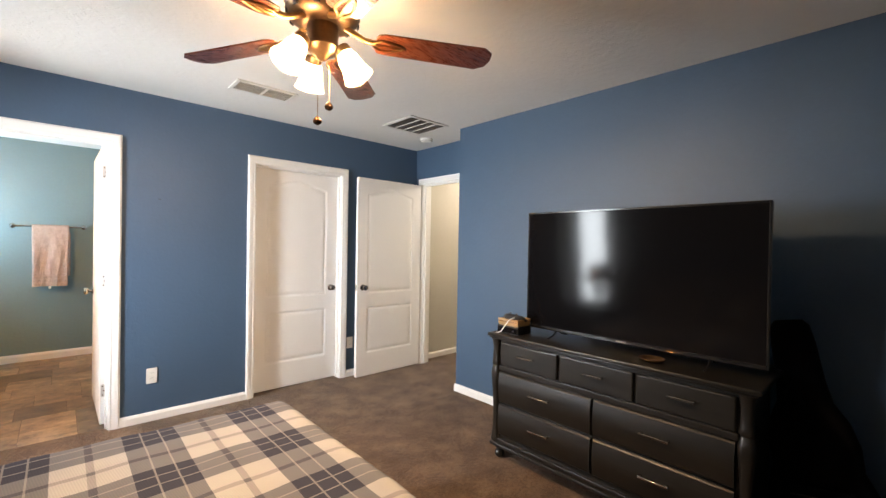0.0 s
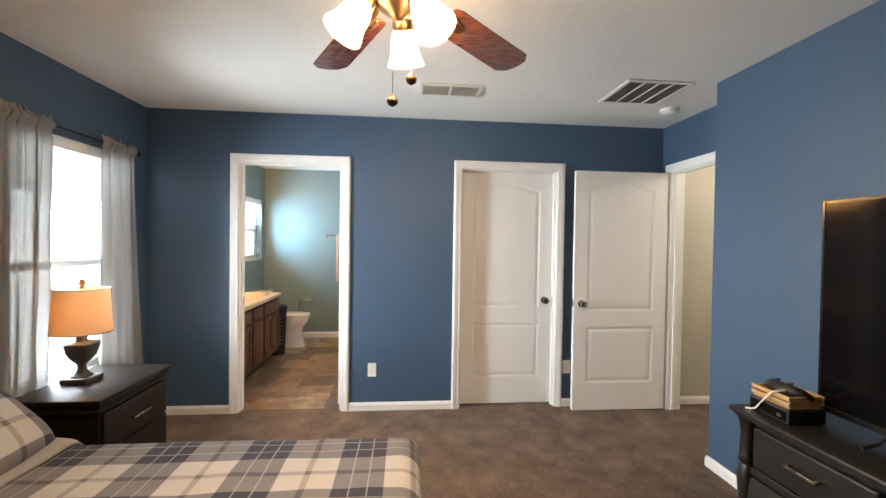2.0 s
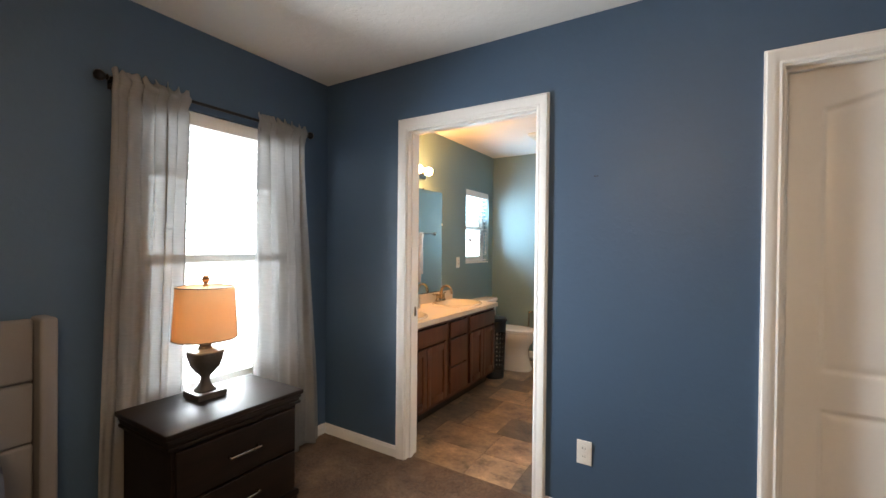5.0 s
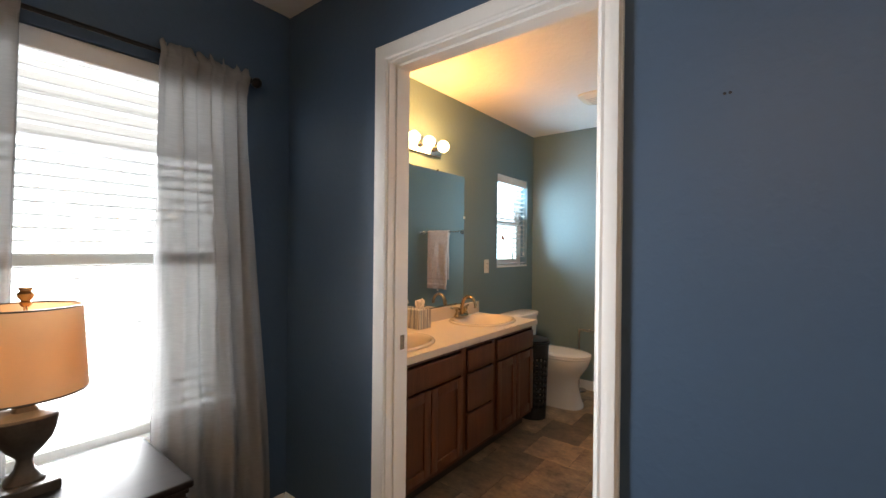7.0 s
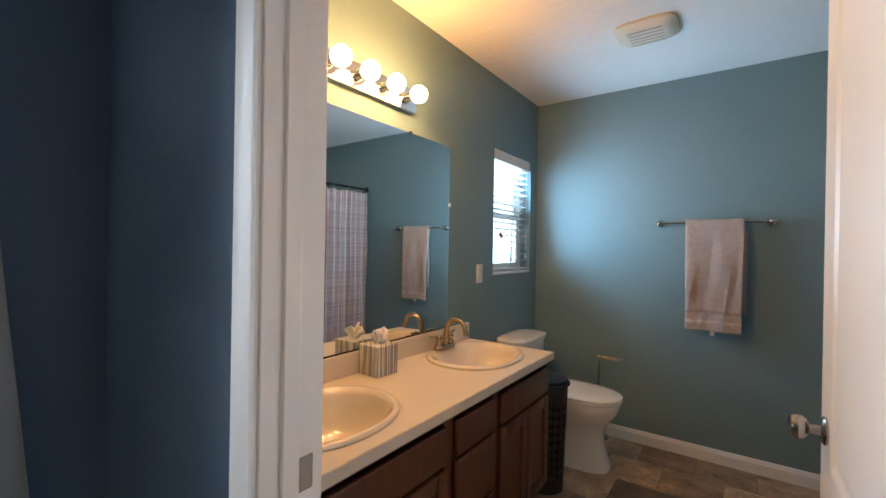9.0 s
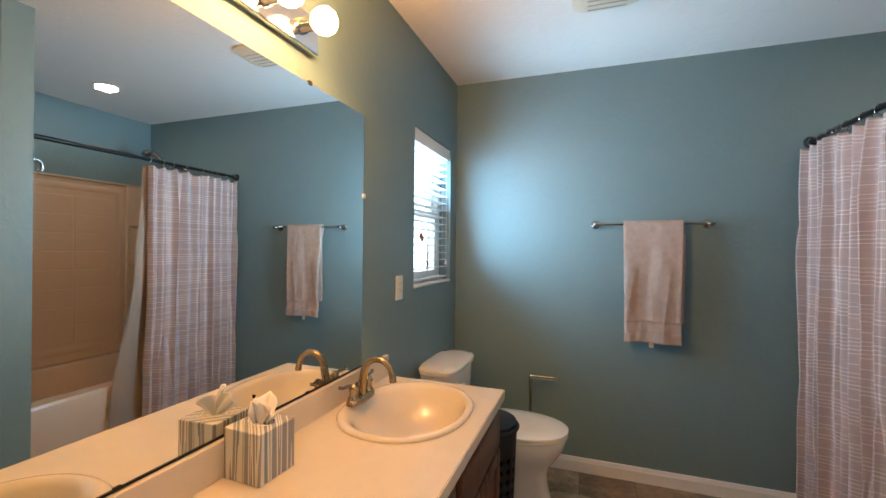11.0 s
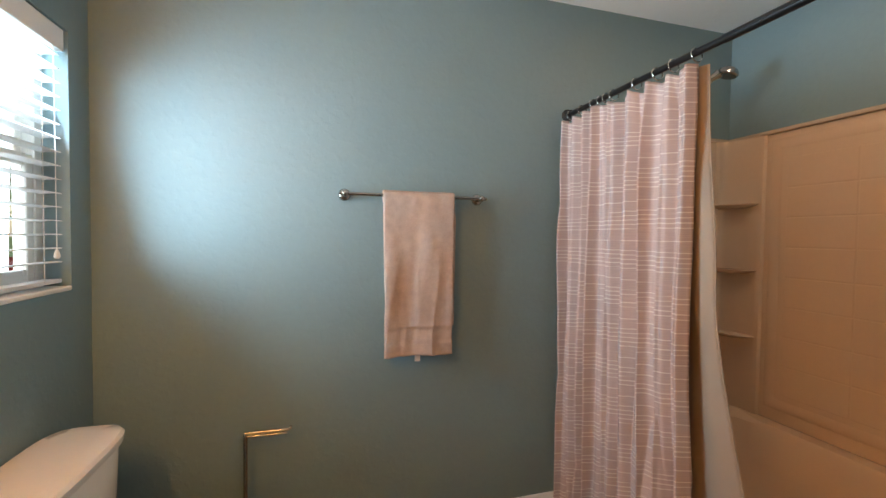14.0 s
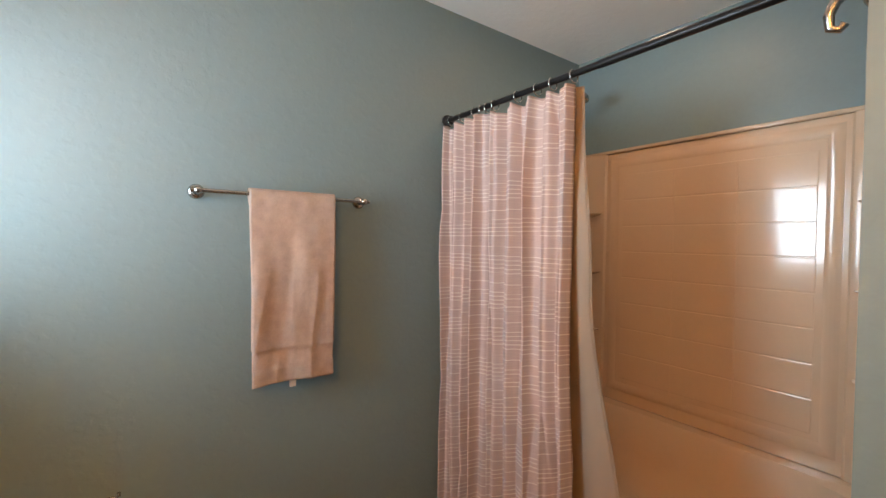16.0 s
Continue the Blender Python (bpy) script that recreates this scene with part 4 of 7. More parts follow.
# ---- ceiling fan ----
def ceiling_fan():
    cx, cy = FAN_C
    ob = thing("ceiling_fan", (cx, cy, CZ), "bronze five-blade ceiling fan with cherry blades and lit glass shades", "ceiling fan")
    bm = bmesh.new()
    lathe(bm, cx, cy, [(0.078, CZ - 0.001), (0.085, CZ - 0.012), (0.078, CZ - 0.040), (0.050, CZ - 0.056), (0.030, CZ - 0.060)], 36)
    part("canopy", bm, BRONZE, ob, "", 45)
    bm = bmesh.new()
    lathe(bm, cx, cy, [(0.030, 2.392), (0.085, 2.380), (0.135, 2.352), (0.150, 2.318), (0.150, 2.288), (0.138, 2.262), (0.142, 2.250), (0.128, 2.226), (0.090, 2.210), (0.062, 2.204)], 40)
    motor = part("motor_housing", bm, BRONZE, ob, "", 45)
    for k in range(10):
        a = radians(36 * k + 18)
        bm = bmesh.new()
        box(bm, -0.012, 0.012, -0.004, 0.004, -0.014, 0.014, 0.003, 1, m=Matrix.Translation((cx + 0.136 * math.cos(a), cy + 0.136 * math.sin(a), 2.238)) @ Matrix.Rotation(a + radians(90), 4, "Z"))
        part("vent_slot", bm, BLACKM, motor)
    bm = bmesh.new()
    lathe(bm, cx, cy, [(0.058, 2.206), (0.060, 2.190), (0.058, 2.140), (0.064, 2.132), (0.066, 2.118), (0.052, 2.104), (0.030, 2.094), (0.020, 2.082), (0.012, 2.074), (0.002, 2.070)], 32)
    part("light_kit_hub", bm, BRONZE, ob, "", 45)
    for k in range(5):
        a = radians(45.2 + 72 * k)
        m = Matrix.Translation((cx, cy, FAN_Z + 0.002)) @ Matrix.Rotation(a, 4, "Z") @ Matrix.Rotation(radians(-9), 4, "X")
        bm = bmesh.new()
        outl = [(0.205, -0.040), (0.215, -0.058), (0.240, -0.066), (0.652, -0.076), (0.692, -0.047), (0.700, 0.0), (0.692, 0.047), (0.652, 0.076), (0.240, 0.066), (0.215, 0.058), (0.205, 0.040)]
        loft(bm, [[m @ Vector((x * s + (1 - s) * 0.43, y * s2, z)) for x, y in outl] for z, s, s2 in ((-0.0035, 0.992, 0.97), (-0.002, 1, 1), (0.002, 1, 1), (0.0035, 0.992, 0.97))])
        blade = part("blade", bm, BLADE, ob, "dark cherry wood blade")
        bm = bmesh.new()
        mb = Matrix.Translation((cx, cy, FAN_Z + 0.008)) @ Matrix.Rotation(a, 4, "Z")
        tube(bm, [mb @ Vector(p) for p in ((0.085, 0, 0.038), (0.12, 0, 0.020), (0.16, 0, 0.000), (0.205, 0, -0.006))], [0.013, 0.012, 0.011, 0.012], 10)
        loops = [(0.195, 0.012), (0.225, 0.030), (0.265, 0.026), (0.305, 0.014), (0.322, 0.0), (0.305, -0.014), (0.265, -0.026), (0.225, -0.030), (0.195, -0.012)]
        tube(bm, [m @ Vector((x, y, -0.0075)) for x, y in loops], 0.005, 8)
        tube(bm, [m @ Vector((x, 0, -0.0075)) for x in (0.20, 0.26, 0.32)], 0.005, 8)
        part("blade_bracket", bm, BRASSY, blade, "antique brass blade bracket", 60)
    cx, cy = cx - 0.007, cy + 0.015
    for k in range(3):
        a = radians(78 + 120 * k)
        mz = Matrix.Translation((cx, cy, 0)) @ Matrix.Rotation(a, 4, "Z")
        bm = bmesh.new()
        tube(bm, [mz @ Vector(p) for p in ((0.040, 0, 2.112), (0.065, 0, 2.118), (0.084, 0, 2.124), (0.098, 0, 2.118), (0.106, 0, 2.102))], 0.010, 10)
        arm = part("lamp_arm", bm, BRONZE, ob, "", 60)
        ms = mz @ Matrix.Translation((0.090, 0, 2.120)) @ Matrix.Rotation(radians(148), 4, "Y")
        bm = bmesh.new()
        lathe(bm, 0, 0, [(0.010, -0.012), (0.030, -0.008), (0.034, 0.010), (0.030, 0.022)], 24, m=ms)
        part("socket_cup", bm, BRONZE, arm, "", 45)
        bm = bmesh.new()
        lathe(bm, 0, 0, [(0.0243, 0.0110), (0.0342, 0.0239), (0.0423, 0.0460), (0.0450, 0.0736), (0.0495, 0.0966), (0.0594, 0.1214), (0.0612, 0.1270), (0.0576, 0.1279), (0.0468, 0.0994), (0.0423, 0.0736), (0.0396, 0.0460), (0.0315, 0.0258), (0.0216, 0.0129)], 32, m=ms, cap=False)
        part("glass_shade", bm, FROST, ob, "lit frosted white bell glass shade", 180)
        bm = bmesh.new()
        lathe(bm, 0, 0, [(0.012, 0.02), (0.020, 0.04), (0.028, 0.062), (0.026, 0.082), (0.014, 0.094), (0.001, 0.097)], 20, m=ms)
        part("bulb", bm, BULBGLOW, arm, "lit warm white bulb", 180)
    for x, y, z in ((cx - 0.006, cy - 0.004, 1.838), (cx + 0.050, cy + 0.012, 1.911)):
        bm = bmesh.new()
        k, zz = 0, 2.09
        while zz > z + 0.015:
            box(bm, x - 0.0014, x + 0.0014, y - 0.0014, y + 0.0014, zz - 0.0022, zz + 0.0008, 0.0006, 1)
            zz -= 0.0036
        chain = part("pull_chain", bm, BRASSY, ob)
        bm = bmesh.new()
        lathe(bm, x, y, [(0.003, z + 0.018), (0.007, z + 0.015), (0.011, z + 0.010), (0.0165, z + 0.003), (0.0175, z - 0.003), (0.014, z - 0.011), (0.006, z - 0.016), (0.001, z - 0.017)], 20)
        part("finial_ball", bm, BRASSD, chain, "dark wood and brass pull ball", 60)


BRASSY = surface("antique_brass", (0.38, 0.23, 0.10), 0.3, 1.0, var=0.2, coarse=20)
BRASSD = surface("dark_wood_brass", (0.10, 0.05, 0.025), 0.25, 0.7, var=0.2, coarse=60)
ceiling_fan()


# ---- bedroom furniture ----
def bar_handle(x, y, z, length, parent, mat=None, label="brushed nickel bar handle"):
    """A bar pull along y, standing off a front that faces the given x side."""
    sx = handle_side[0]
    bm = bmesh.new()
    h = length / 2
    box(bm, min(x + sx * 0.020, x + sx * 0.029), max(x + sx * 0.020, x + sx * 0.029), y - h, y + h, z - 0.0055, z + 0.0055, 0.002, 1)
    for dy in (-h + 0.008, h - 0.008):
        box(bm, min(x, x + sx * 0.0215), max(x, x + sx * 0.0215), y + dy - 0.006, y + dy + 0.006, z - 0.006, z + 0.006, 0.002, 1)
    return part("handle", bm, mat or NICKEL, parent, label, 40)


handle_side = [1]


def nightstand():
    x0, x1, y0, y1, zt = -1.022, -0.588, 1.735, 2.350, 0.592
    ob = thing("nightstand", ((x0 + x1) / 2, (y0 + y1) / 2, 0), "dark espresso wooden nightstand with two drawers by the bed", "nightstand")
    part("body", boxed(x0 + 0.012, x1 - 0.014, y0 + 0.014, y1 - 0.014, 0.075, zt - 0.070, bevel=0.003), ESPRESSO, ob)
    bm = bmesh.new()
    box(bm, x0 - 0.004, x1 + 0.014, y0 - 0.016, y1 + 0.016, zt - 0.024, zt, 0.006, 3)
    part("top", bm, ESPRESSO, ob, "espresso top with a soft sheen", 40)
    bm = bmesh.new()
    for k, (d, za, zb) in enumerate(((0.006, 0.040, 0.024), (0.000, 0.055, 0.040), (0.005, 0.070, 0.055))):
        box(bm, x0 + 0.004, x1 + d, y0 - d, y1 + d, zt - za, zt - zb - 0.0004, 0.004, 2)
    part("moulding", bm, ESPRESSO, ob)
    for z0, z1 in ((0.098, 0.292), (0.302, 0.508)):
        d = part("drawer", boxed(x1 - 0.0135, x1 + 0.004, y0 + 0.028, y1 - 0.028, z0, z1, bevel=0.004), ESPRESSO, ob)
        bar_handle(x1 + 0.004, (y0 + y1) / 2, (z0 + z1) / 2, 0.15, d)
    bm = bmesh.new()
    box(bm, x0 + 0.005, x1 + 0.004, y0, y1, 0.055, 0.085, 0.006)
    part("plinth", bm, ESPRESSO, ob)
    for yy in (y0 + 0.05, y1 - 0.05):
        for xx in (x0 + 0.05, x1 - 0.045):
            part("foot", boxed(xx - 0.045, xx + 0.045, yy - 0.045, yy + 0.045, 0.0, 0.056, bevel=0.010), ESPRESSO, ob)


nightstand()


def table_lamp():
    x, y, z = -0.888, 2.037, 0.5925
    ob = thing("table_lamp", (x, y, z), "lit table lamp with beige drum shade and aged urn base", "lamp")
    part("plinth", boxed(x - 0.070, x + 0.070, y - 0.070, y + 0.070, z, z + 0.030, bevel=0.005), URN, ob)
    bm = bmesh.new()
    prof = [(0.052, 0.030), (0.052, 0.036), (0.040, 0.044), (0.026, 0.062), (0.020, 0.086), (0.024, 0.100), (0.045, 0.120), (0.066, 0.148), (0.078, 0.178), (0.083, 0.205), (0.085, 0.216), (0.080, 0.222), (0.056, 0.226), (0.034, 0.232), (0.026, 0.244), (0.030, 0.252), (0.024, 0.262)]
    lathe(bm, x, y, [(r * 0.86, z + h) for r, h in prof], 40, 3.4)
    part("urn", bm, URN, ob, "aged pewter urn body", 40)
    bm = bmesh.new()
    tube(bm, [(x, y, z + 0.262), (x, y, z + 0.330)], 0.008, 12)
    tube(bm, [(x, y, z + 0.315), (x + 0.045, y, z + 0.35), (x + 0.055, y, z + 0.44), (x + 0.02, y, z + 0.525), (x, y, z + 0.53), (x - 0.02, y, z + 0.525), (x - 0.055, y, z + 0.44), (x - 0.045, y, z + 0.35), (x, y, z + 0.315)], 0.0022, 6)
    part("harp", bm, BRASSY, ob)
    bm = bmesh.new()
    sh = [(0.142, 0.282), (0.127, 0.528)]
    lathe(bm, x, y, [(r, z + h) for r, h in sh] + [(r - 0.0018, z + h) for r, h in sh[::-1]], 56, cap=False)
    shade = part("shade", bm, SHADE, ob, "beige linen drum shade", 60)
    for r, h in sh:
        bm = bmesh.new()
        tube(bm, arc_pts((x, y, z + h), r, 0, 360, (1, 0, 0), (0, 1, 0), 56), 0.0028, 6)
        part("trim_ring", bm, URN, shade)
    bm = bmesh.new()
    lathe(bm, x, y, [(r, z + h) for r, h in ((0.008, 0.528), (0.012, 0.533), (0.014, 0.540), (0.010, 0.545), (0.018, 0.556), (0.019, 0.566), (0.012, 0.574), (0.016, 0.579), (0.016, 0.584), (0.001, 0.586))], 20)
    part("finial", bm, BRASSY, ob, "bronze urn finial", 40)
    bm = bmesh.new()
    lathe(bm, x, y, [(r, z + h) for r, h in ((0.013, 0.335), (0.018, 0.35), (0.029, 0.385), (0.027, 0.41), (0.012, 0.43), (0.001, 0.432))], 20)
    part("bulb", bm, BULBGLOW, ob, "lit warm white bulb", 180)


table_lamp()


def dresser():
    x0, x1, y0, y1, zt = 2.232, 2.740, -0.400, 0.985, 0.800
    ob = thing("dresser", ((x0 + x1) / 2, (y0 + y1) / 2, 0), "black wooden dresser with seven drawers and nickel handles", "dresser")
    part("body", boxed(x0 + 0.020, x1, y0 + 0.030, y1 - 0.030, 0.100, zt - 0.028, bevel=0.003), BLACKW, ob)
    bm = bmesh.new()
    box(bm, x0 - 0.024, x1 + 0.006, y0 - 0.028, y1 + 0.028, zt - 0.022, zt, 0.007, 3)
    box(bm, x0 - 0.012, x1, y0 - 0.014, y1 + 0.014, zt - 0.034, zt - 0.0225, 0.004, 2)
    part("top", bm, BLACKW, ob, "glossy black top", 40)
    handle_side[0] = -1
    ya, yb = y0 + 0.055, y1 - 0.055
    third = (yb - ya) / 3
    for k in range(3):
        d = part("drawer", boxed(x0 + 0.002, x0 + 0.0195, ya + third * k + 0.008, ya + third * (k + 1) - 0.008, 0.602, 0.748, bevel=0.007, seg=3), BLACKW, ob)
        bar_handle(x0 + 0.002, ya + third * (k + 0.5), 0.685, 0.115, d)
    half = (yb - ya) / 2
    for k in range(2):
        for z0, z1 in ((0.160, 0.352), (0.364, 0.560)):
            bm = bmesh.new()
            yy0, yy1 = ya + half * k + 0.008, ya + half * (k + 1) - 0.008
            prof = [(0.0195, z0), (0.004, z0), (-0.004, z0 + 0.008)] + [(-0.004 - 0.010 * math.sin(math.pi * j / 8), z0 + 0.008 + (z1 - z0 - 0.016) * j / 8) for j in range(1, 8)] + [(-0.004, z1 - 0.008), (0.004, z1), (0.0195, z1)]
            loft(bm, [[Vector((x0 + a, yy, b)) for a, b in prof] for yy in (yy0, yy1)])
            d = part("drawer", bm, BLACKW, ob, "", 35)
            bar_handle(x0 - 0.012, (yy0 + yy1) / 2, (z0 + z1) / 2 + 0.015, 0.135, d)
    part("mid_rail", boxed(x0 + 0.004, x0 + 0.0195, ya, yb, 0.566, 0.596, bevel=0.003), BLACKW, ob)
    for yy in (y0 + 0.026, y1 - 0.026):
        bm = bmesh.new()
        prof = [(0.024, 0.100), (0.030, 0.118), (0.026, 0.140), (0.020, 0.200), (0.019, 0.320), (0.024, 0.430), (0.030, 0.500), (0.033, 0.548), (0.026, 0.580), (0.022, 0.592), (0.030, 0.604), (0.026, 0.625), (0.022, 0.70), (0.028, 0.745), (0.034, 0.766)]
        lathe(bm, x0 + 0.020, yy, prof, 24, 3.0)
        part("corner_post", bm, BLACKW, ob, "carved black corner post", 50)
    bm = bmesh.new()
    box(bm, x0 - 0.010, x1, y0 - 0.006, y1 + 0.006, 0.078, 0.100, 0.006)
    box(bm, x0, x1, y0 + 0.004, y1 - 0.004, 0.1005, 0.128, 0.006)
    part("base_moulding", bm, BLACKW, ob)
    for yy in (y0 + 0.045, y1 - 0.045):
        for xx in (x0 + 0.035, x1 - 0.05):
            bm = bmesh.new()
            lathe(bm, xx, yy, [(0.020, 0.0), (0.028, 0.010), (0.032, 0.026), (0.026, 0.042), (0.018, 0.050), (0.024, 0.060), (0.036, 0.070), (0.036, 0.078)], 24)
            part("foot", bm, BLACKW, ob, "turned black bun foot", 50)
    return zt


DRZ = dresser() + 0.0005


def television():
    xf, y0, y1, z0, z1 = 2.420, -0.412, 0.858, 0.838, 1.580
    ob = thing("television", (xf + 0.03, (y0 + y1) / 2, DRZ), "large black flat-screen television standing on the dresser", "television")
    bm = bmesh.new()
    box(bm, xf + 0.006, xf + 0.030, y0 + 0.001, y1 - 0.001, z0 + 0.001, z1 - 0.001, 0.005, 2)
    box(bm, xf + 0.0305, xf + 0.062, y0 + 0.16, y1 - 0.16, z0 + 0.05, z1 - 0.22, 0.012, 2)
    part("back_shell", bm, BLACKP, ob)
    bm = bmesh.new()
    b = 0.011
    for a in ((y0, y0 + b, z0, z1), (y1 - b, y1, z0, z1), (y0 + b, y1 - b, z0, z0 + 0.020), (y0 + b, y1 - b, z1 - b, z1)):
        box(bm, xf, xf + 0.0058, *a, 0.0015, 1)
    part("bezel", bm, surface("gloss_black_bezel", (0.01, 0.01, 0.011), 0.18), ob)
    part("screen", boxed(xf + 0.0025, xf + 0.0055, y0 + b, y1 - b, z0 + 0.020, z1 - b), SCREEN, ob, "dark reflective screen")
    part("badge", boxed(xf - 0.0008, xf + 0.0005, 0.205, 0.260, z0 + 0.004, z0 + 0.013), CHROME, ob)
    for yy in (y0 + 0.22, y1 - 0.22):
        bm = bmesh.new()
        tube(bm, [(xf - 0.085, yy, DRZ + 0.005), (xf - 0.03, yy, DRZ + 0.016), (xf + 0.016, yy, z0 + 0.01), (xf + 0.07, yy, DRZ + 0.016), (xf + 0.13, yy, DRZ + 0.005)], 0.005, 8)
        part("stand_foot", bm, BLACKP, ob)


television()


def dresser_clutter():
    bx0, bx1, by0, by1 = 2.265, 2.408, 0.812, 0.975
    xm, ym = (bx0 + bx1) / 2, (by0 + by1) / 2
    ob = thing("cable_box", (xm, ym, DRZ), "black cable box with a small silver light", "cable box")
    part("case", boxed(bx0, bx1, by0, by1, DRZ, DRZ + 0.050, bevel=0.004), BLACKP, ob)
    part("front_panel", boxed(bx0 - 0.0035, bx0 - 0.0005, by0 + 0.007, by1 - 0.006, DRZ + 0.008, DRZ + 0.042, bevel=0.001, seg=1), SCREEN, ob)
    part("badge", boxed(bx0 - 0.0045, bx0 - 0.0037, by0 + 0.026, by0 + 0.042, DRZ + 0.018, DRZ + 0.028), CHROME, ob)
    tr = thing("wooden_tray", (xm, ym, DRZ + 0.0505), "small slatted tan wooden tray on the cable box", "tray")
    part("base", boxed(bx0 + 0.008, bx1 - 0.006, by0 + 0.006, by1 - 0.006, DRZ + 0.0505, DRZ + 0.056, bevel=0.002), TANW, tr)
    for x0, x1 in ((bx0 + 0.004, bx0 + 0.0115), (bx1 - 0.0095, bx1 - 0.002)):
        for z in (0.060, 0.080):
            part("slat", boxed(x0, x1, by0 + 0.004, by1 - 0.002, DRZ + z, DRZ + z + 0.014, bevel=0.0015, seg=1), TANW, tr)
    for y0, y1 in ((by0 + 0.0065, by0 + 0.0125), (by1 - 0.0125, by1 - 0.0065)):
        part("end", boxed(bx0 + 0.012, bx1 - 0.010, y0, y1, DRZ + 0.056, DRZ + 0.092, bevel=0.0015, seg=1), TANW, tr)
    ctl = thing("game_controller", (xm, ym, DRZ + 0.057), "black game controller resting in the tray", "controller")
    bm = bmesh.new()
    arc = [(-0.068, 0.030), (-0.058, -0.002), (-0.030, -0.014), (0.030, -0.014), (0.058, -0.002), (0.068, 0.030)]
    tube(bm, [(xm + b, ym + a, DRZ + 0.082 + (0.014 if 0 < k < 5 else 0)) for k, (a, b) in enumerate(arc)], [0.012, 0.020, 0.024, 0.024, 0.020, 0.012], 14)
    part("shell", bm, BLACKP, ctl, "", 180)
    for dy in (-0.026, 0.026):
        bm = bmesh.new()
        lathe(bm, xm - 0.010, ym + dy, [(0.005, DRZ + 0.112), (0.005, DRZ + 0.122), (0.009, DRZ + 0.124), (0.009, DRZ + 0.127), (0.001, DRZ + 0.127)], 12)
        part("thumbstick", bm, BLACKM, ctl)
    cb = thing("charging_cable", (bx0, ym, DRZ), "thin white cable hanging over the cable box", "cable")
    bm = bmesh.new()
    tube(bm, [(xm - 0.01, ym - 0.030, DRZ + 0.104), (bx0 + 0.012, ym - 0.028, DRZ + 0.100), (bx0 - 0.006, ym - 0.018, DRZ + 0.092), (bx0 - 0.010, ym + 0.010, DRZ + 0.055), (bx0 - 0.010, ym + 0.042, DRZ + 0.012), (bx0 - 0.016, ym + 0.056, DRZ + 0.0035), (bx0 - 0.03, ym + 0.066, DRZ + 0.0035)], 0.0034, 8)
    part("cord", bm, PLASTIC, cb, "", 180)
    dish = thing("small_dish", (2.325, 0.035, DRZ), "shallow golden dish on the dresser top", "dish")
    bm = bmesh.new()
    lathe(bm, 2.325, 0.035, [(0.028, DRZ), (0.045, DRZ + 0.006), (0.060, DRZ + 0.016), (0.058, DRZ + 0.018), (0.042, DRZ + 0.009), (0.001, DRZ + 0.007)], 28)
    part("bowl", bm, BRASSY, dish, "", 60)


dresser_clutter()


def gig_bag():
    """A black soft guitar bag leaning into the corner by the dresser."""
    ob = thing("guitar_bag", (2.62, -0.66, 0), "black nylon guitar bag leaning on the wall beside the dresser", "guitar bag")
    prof = [(0.00, 0.165), (0.05, 0.205), (0.18, 0.215), (0.30, 0.190), (0.40, 0.155), (0.50, 0.160), (0.60, 0.140), (0.68, 0.100), (0.78, 0.088), (0.95, 0.082), (1.03, 0.072), (1.055, 0.050)]
    m = Matrix.Translation((2.62, -0.632, 0.0)) @ Matrix.Rotation(radians(7), 4, "Y") @ Matrix.Rotation(radians(-11), 4, "X")
    bm = bmesh.new()
    loft(bm, [[m @ Vector((p.x * (0.075 if w > 0.09 else 0.062) / 0.075, p.y, h)) for p in ring(0, 0, 0, 0.075, w, 28, 3.2)] for h, w in prof])
    part("bag", bm, BLACKF, ob, "", 60)
    bm = bmesh.new()
    box(bm, -0.102, -0.073, -0.12, 0.12, 0.10, 0.34, 0.014, 3, m=m)
    part("pocket", bm, BLACKF, ob)
    bm = bmesh.new()
    tube(bm, [m @ Vector((-0.104, -0.10 + 0.02 * k, 0.30)) for k in range(11)], 0.003, 6)
    part("zip", bm, BLACKM, ob)
    bm = bmesh.new()
    tube(bm, [m @ Vector((-0.078, 0, z)) + Vector((-0.03 * math.sin((z - 0.55) / 0.16 * math.pi), 0, 0)) for z in np.linspace(0.55, 0.71, 9)], 0.010, 8)
    part("carry_handle", bm, BLACKF, ob)


gig_bag()


# ---- bed ----
BX0, BX1, BY0, BY1, BZ = -1.00, 1.005, -0.300, 1.305, 0.572


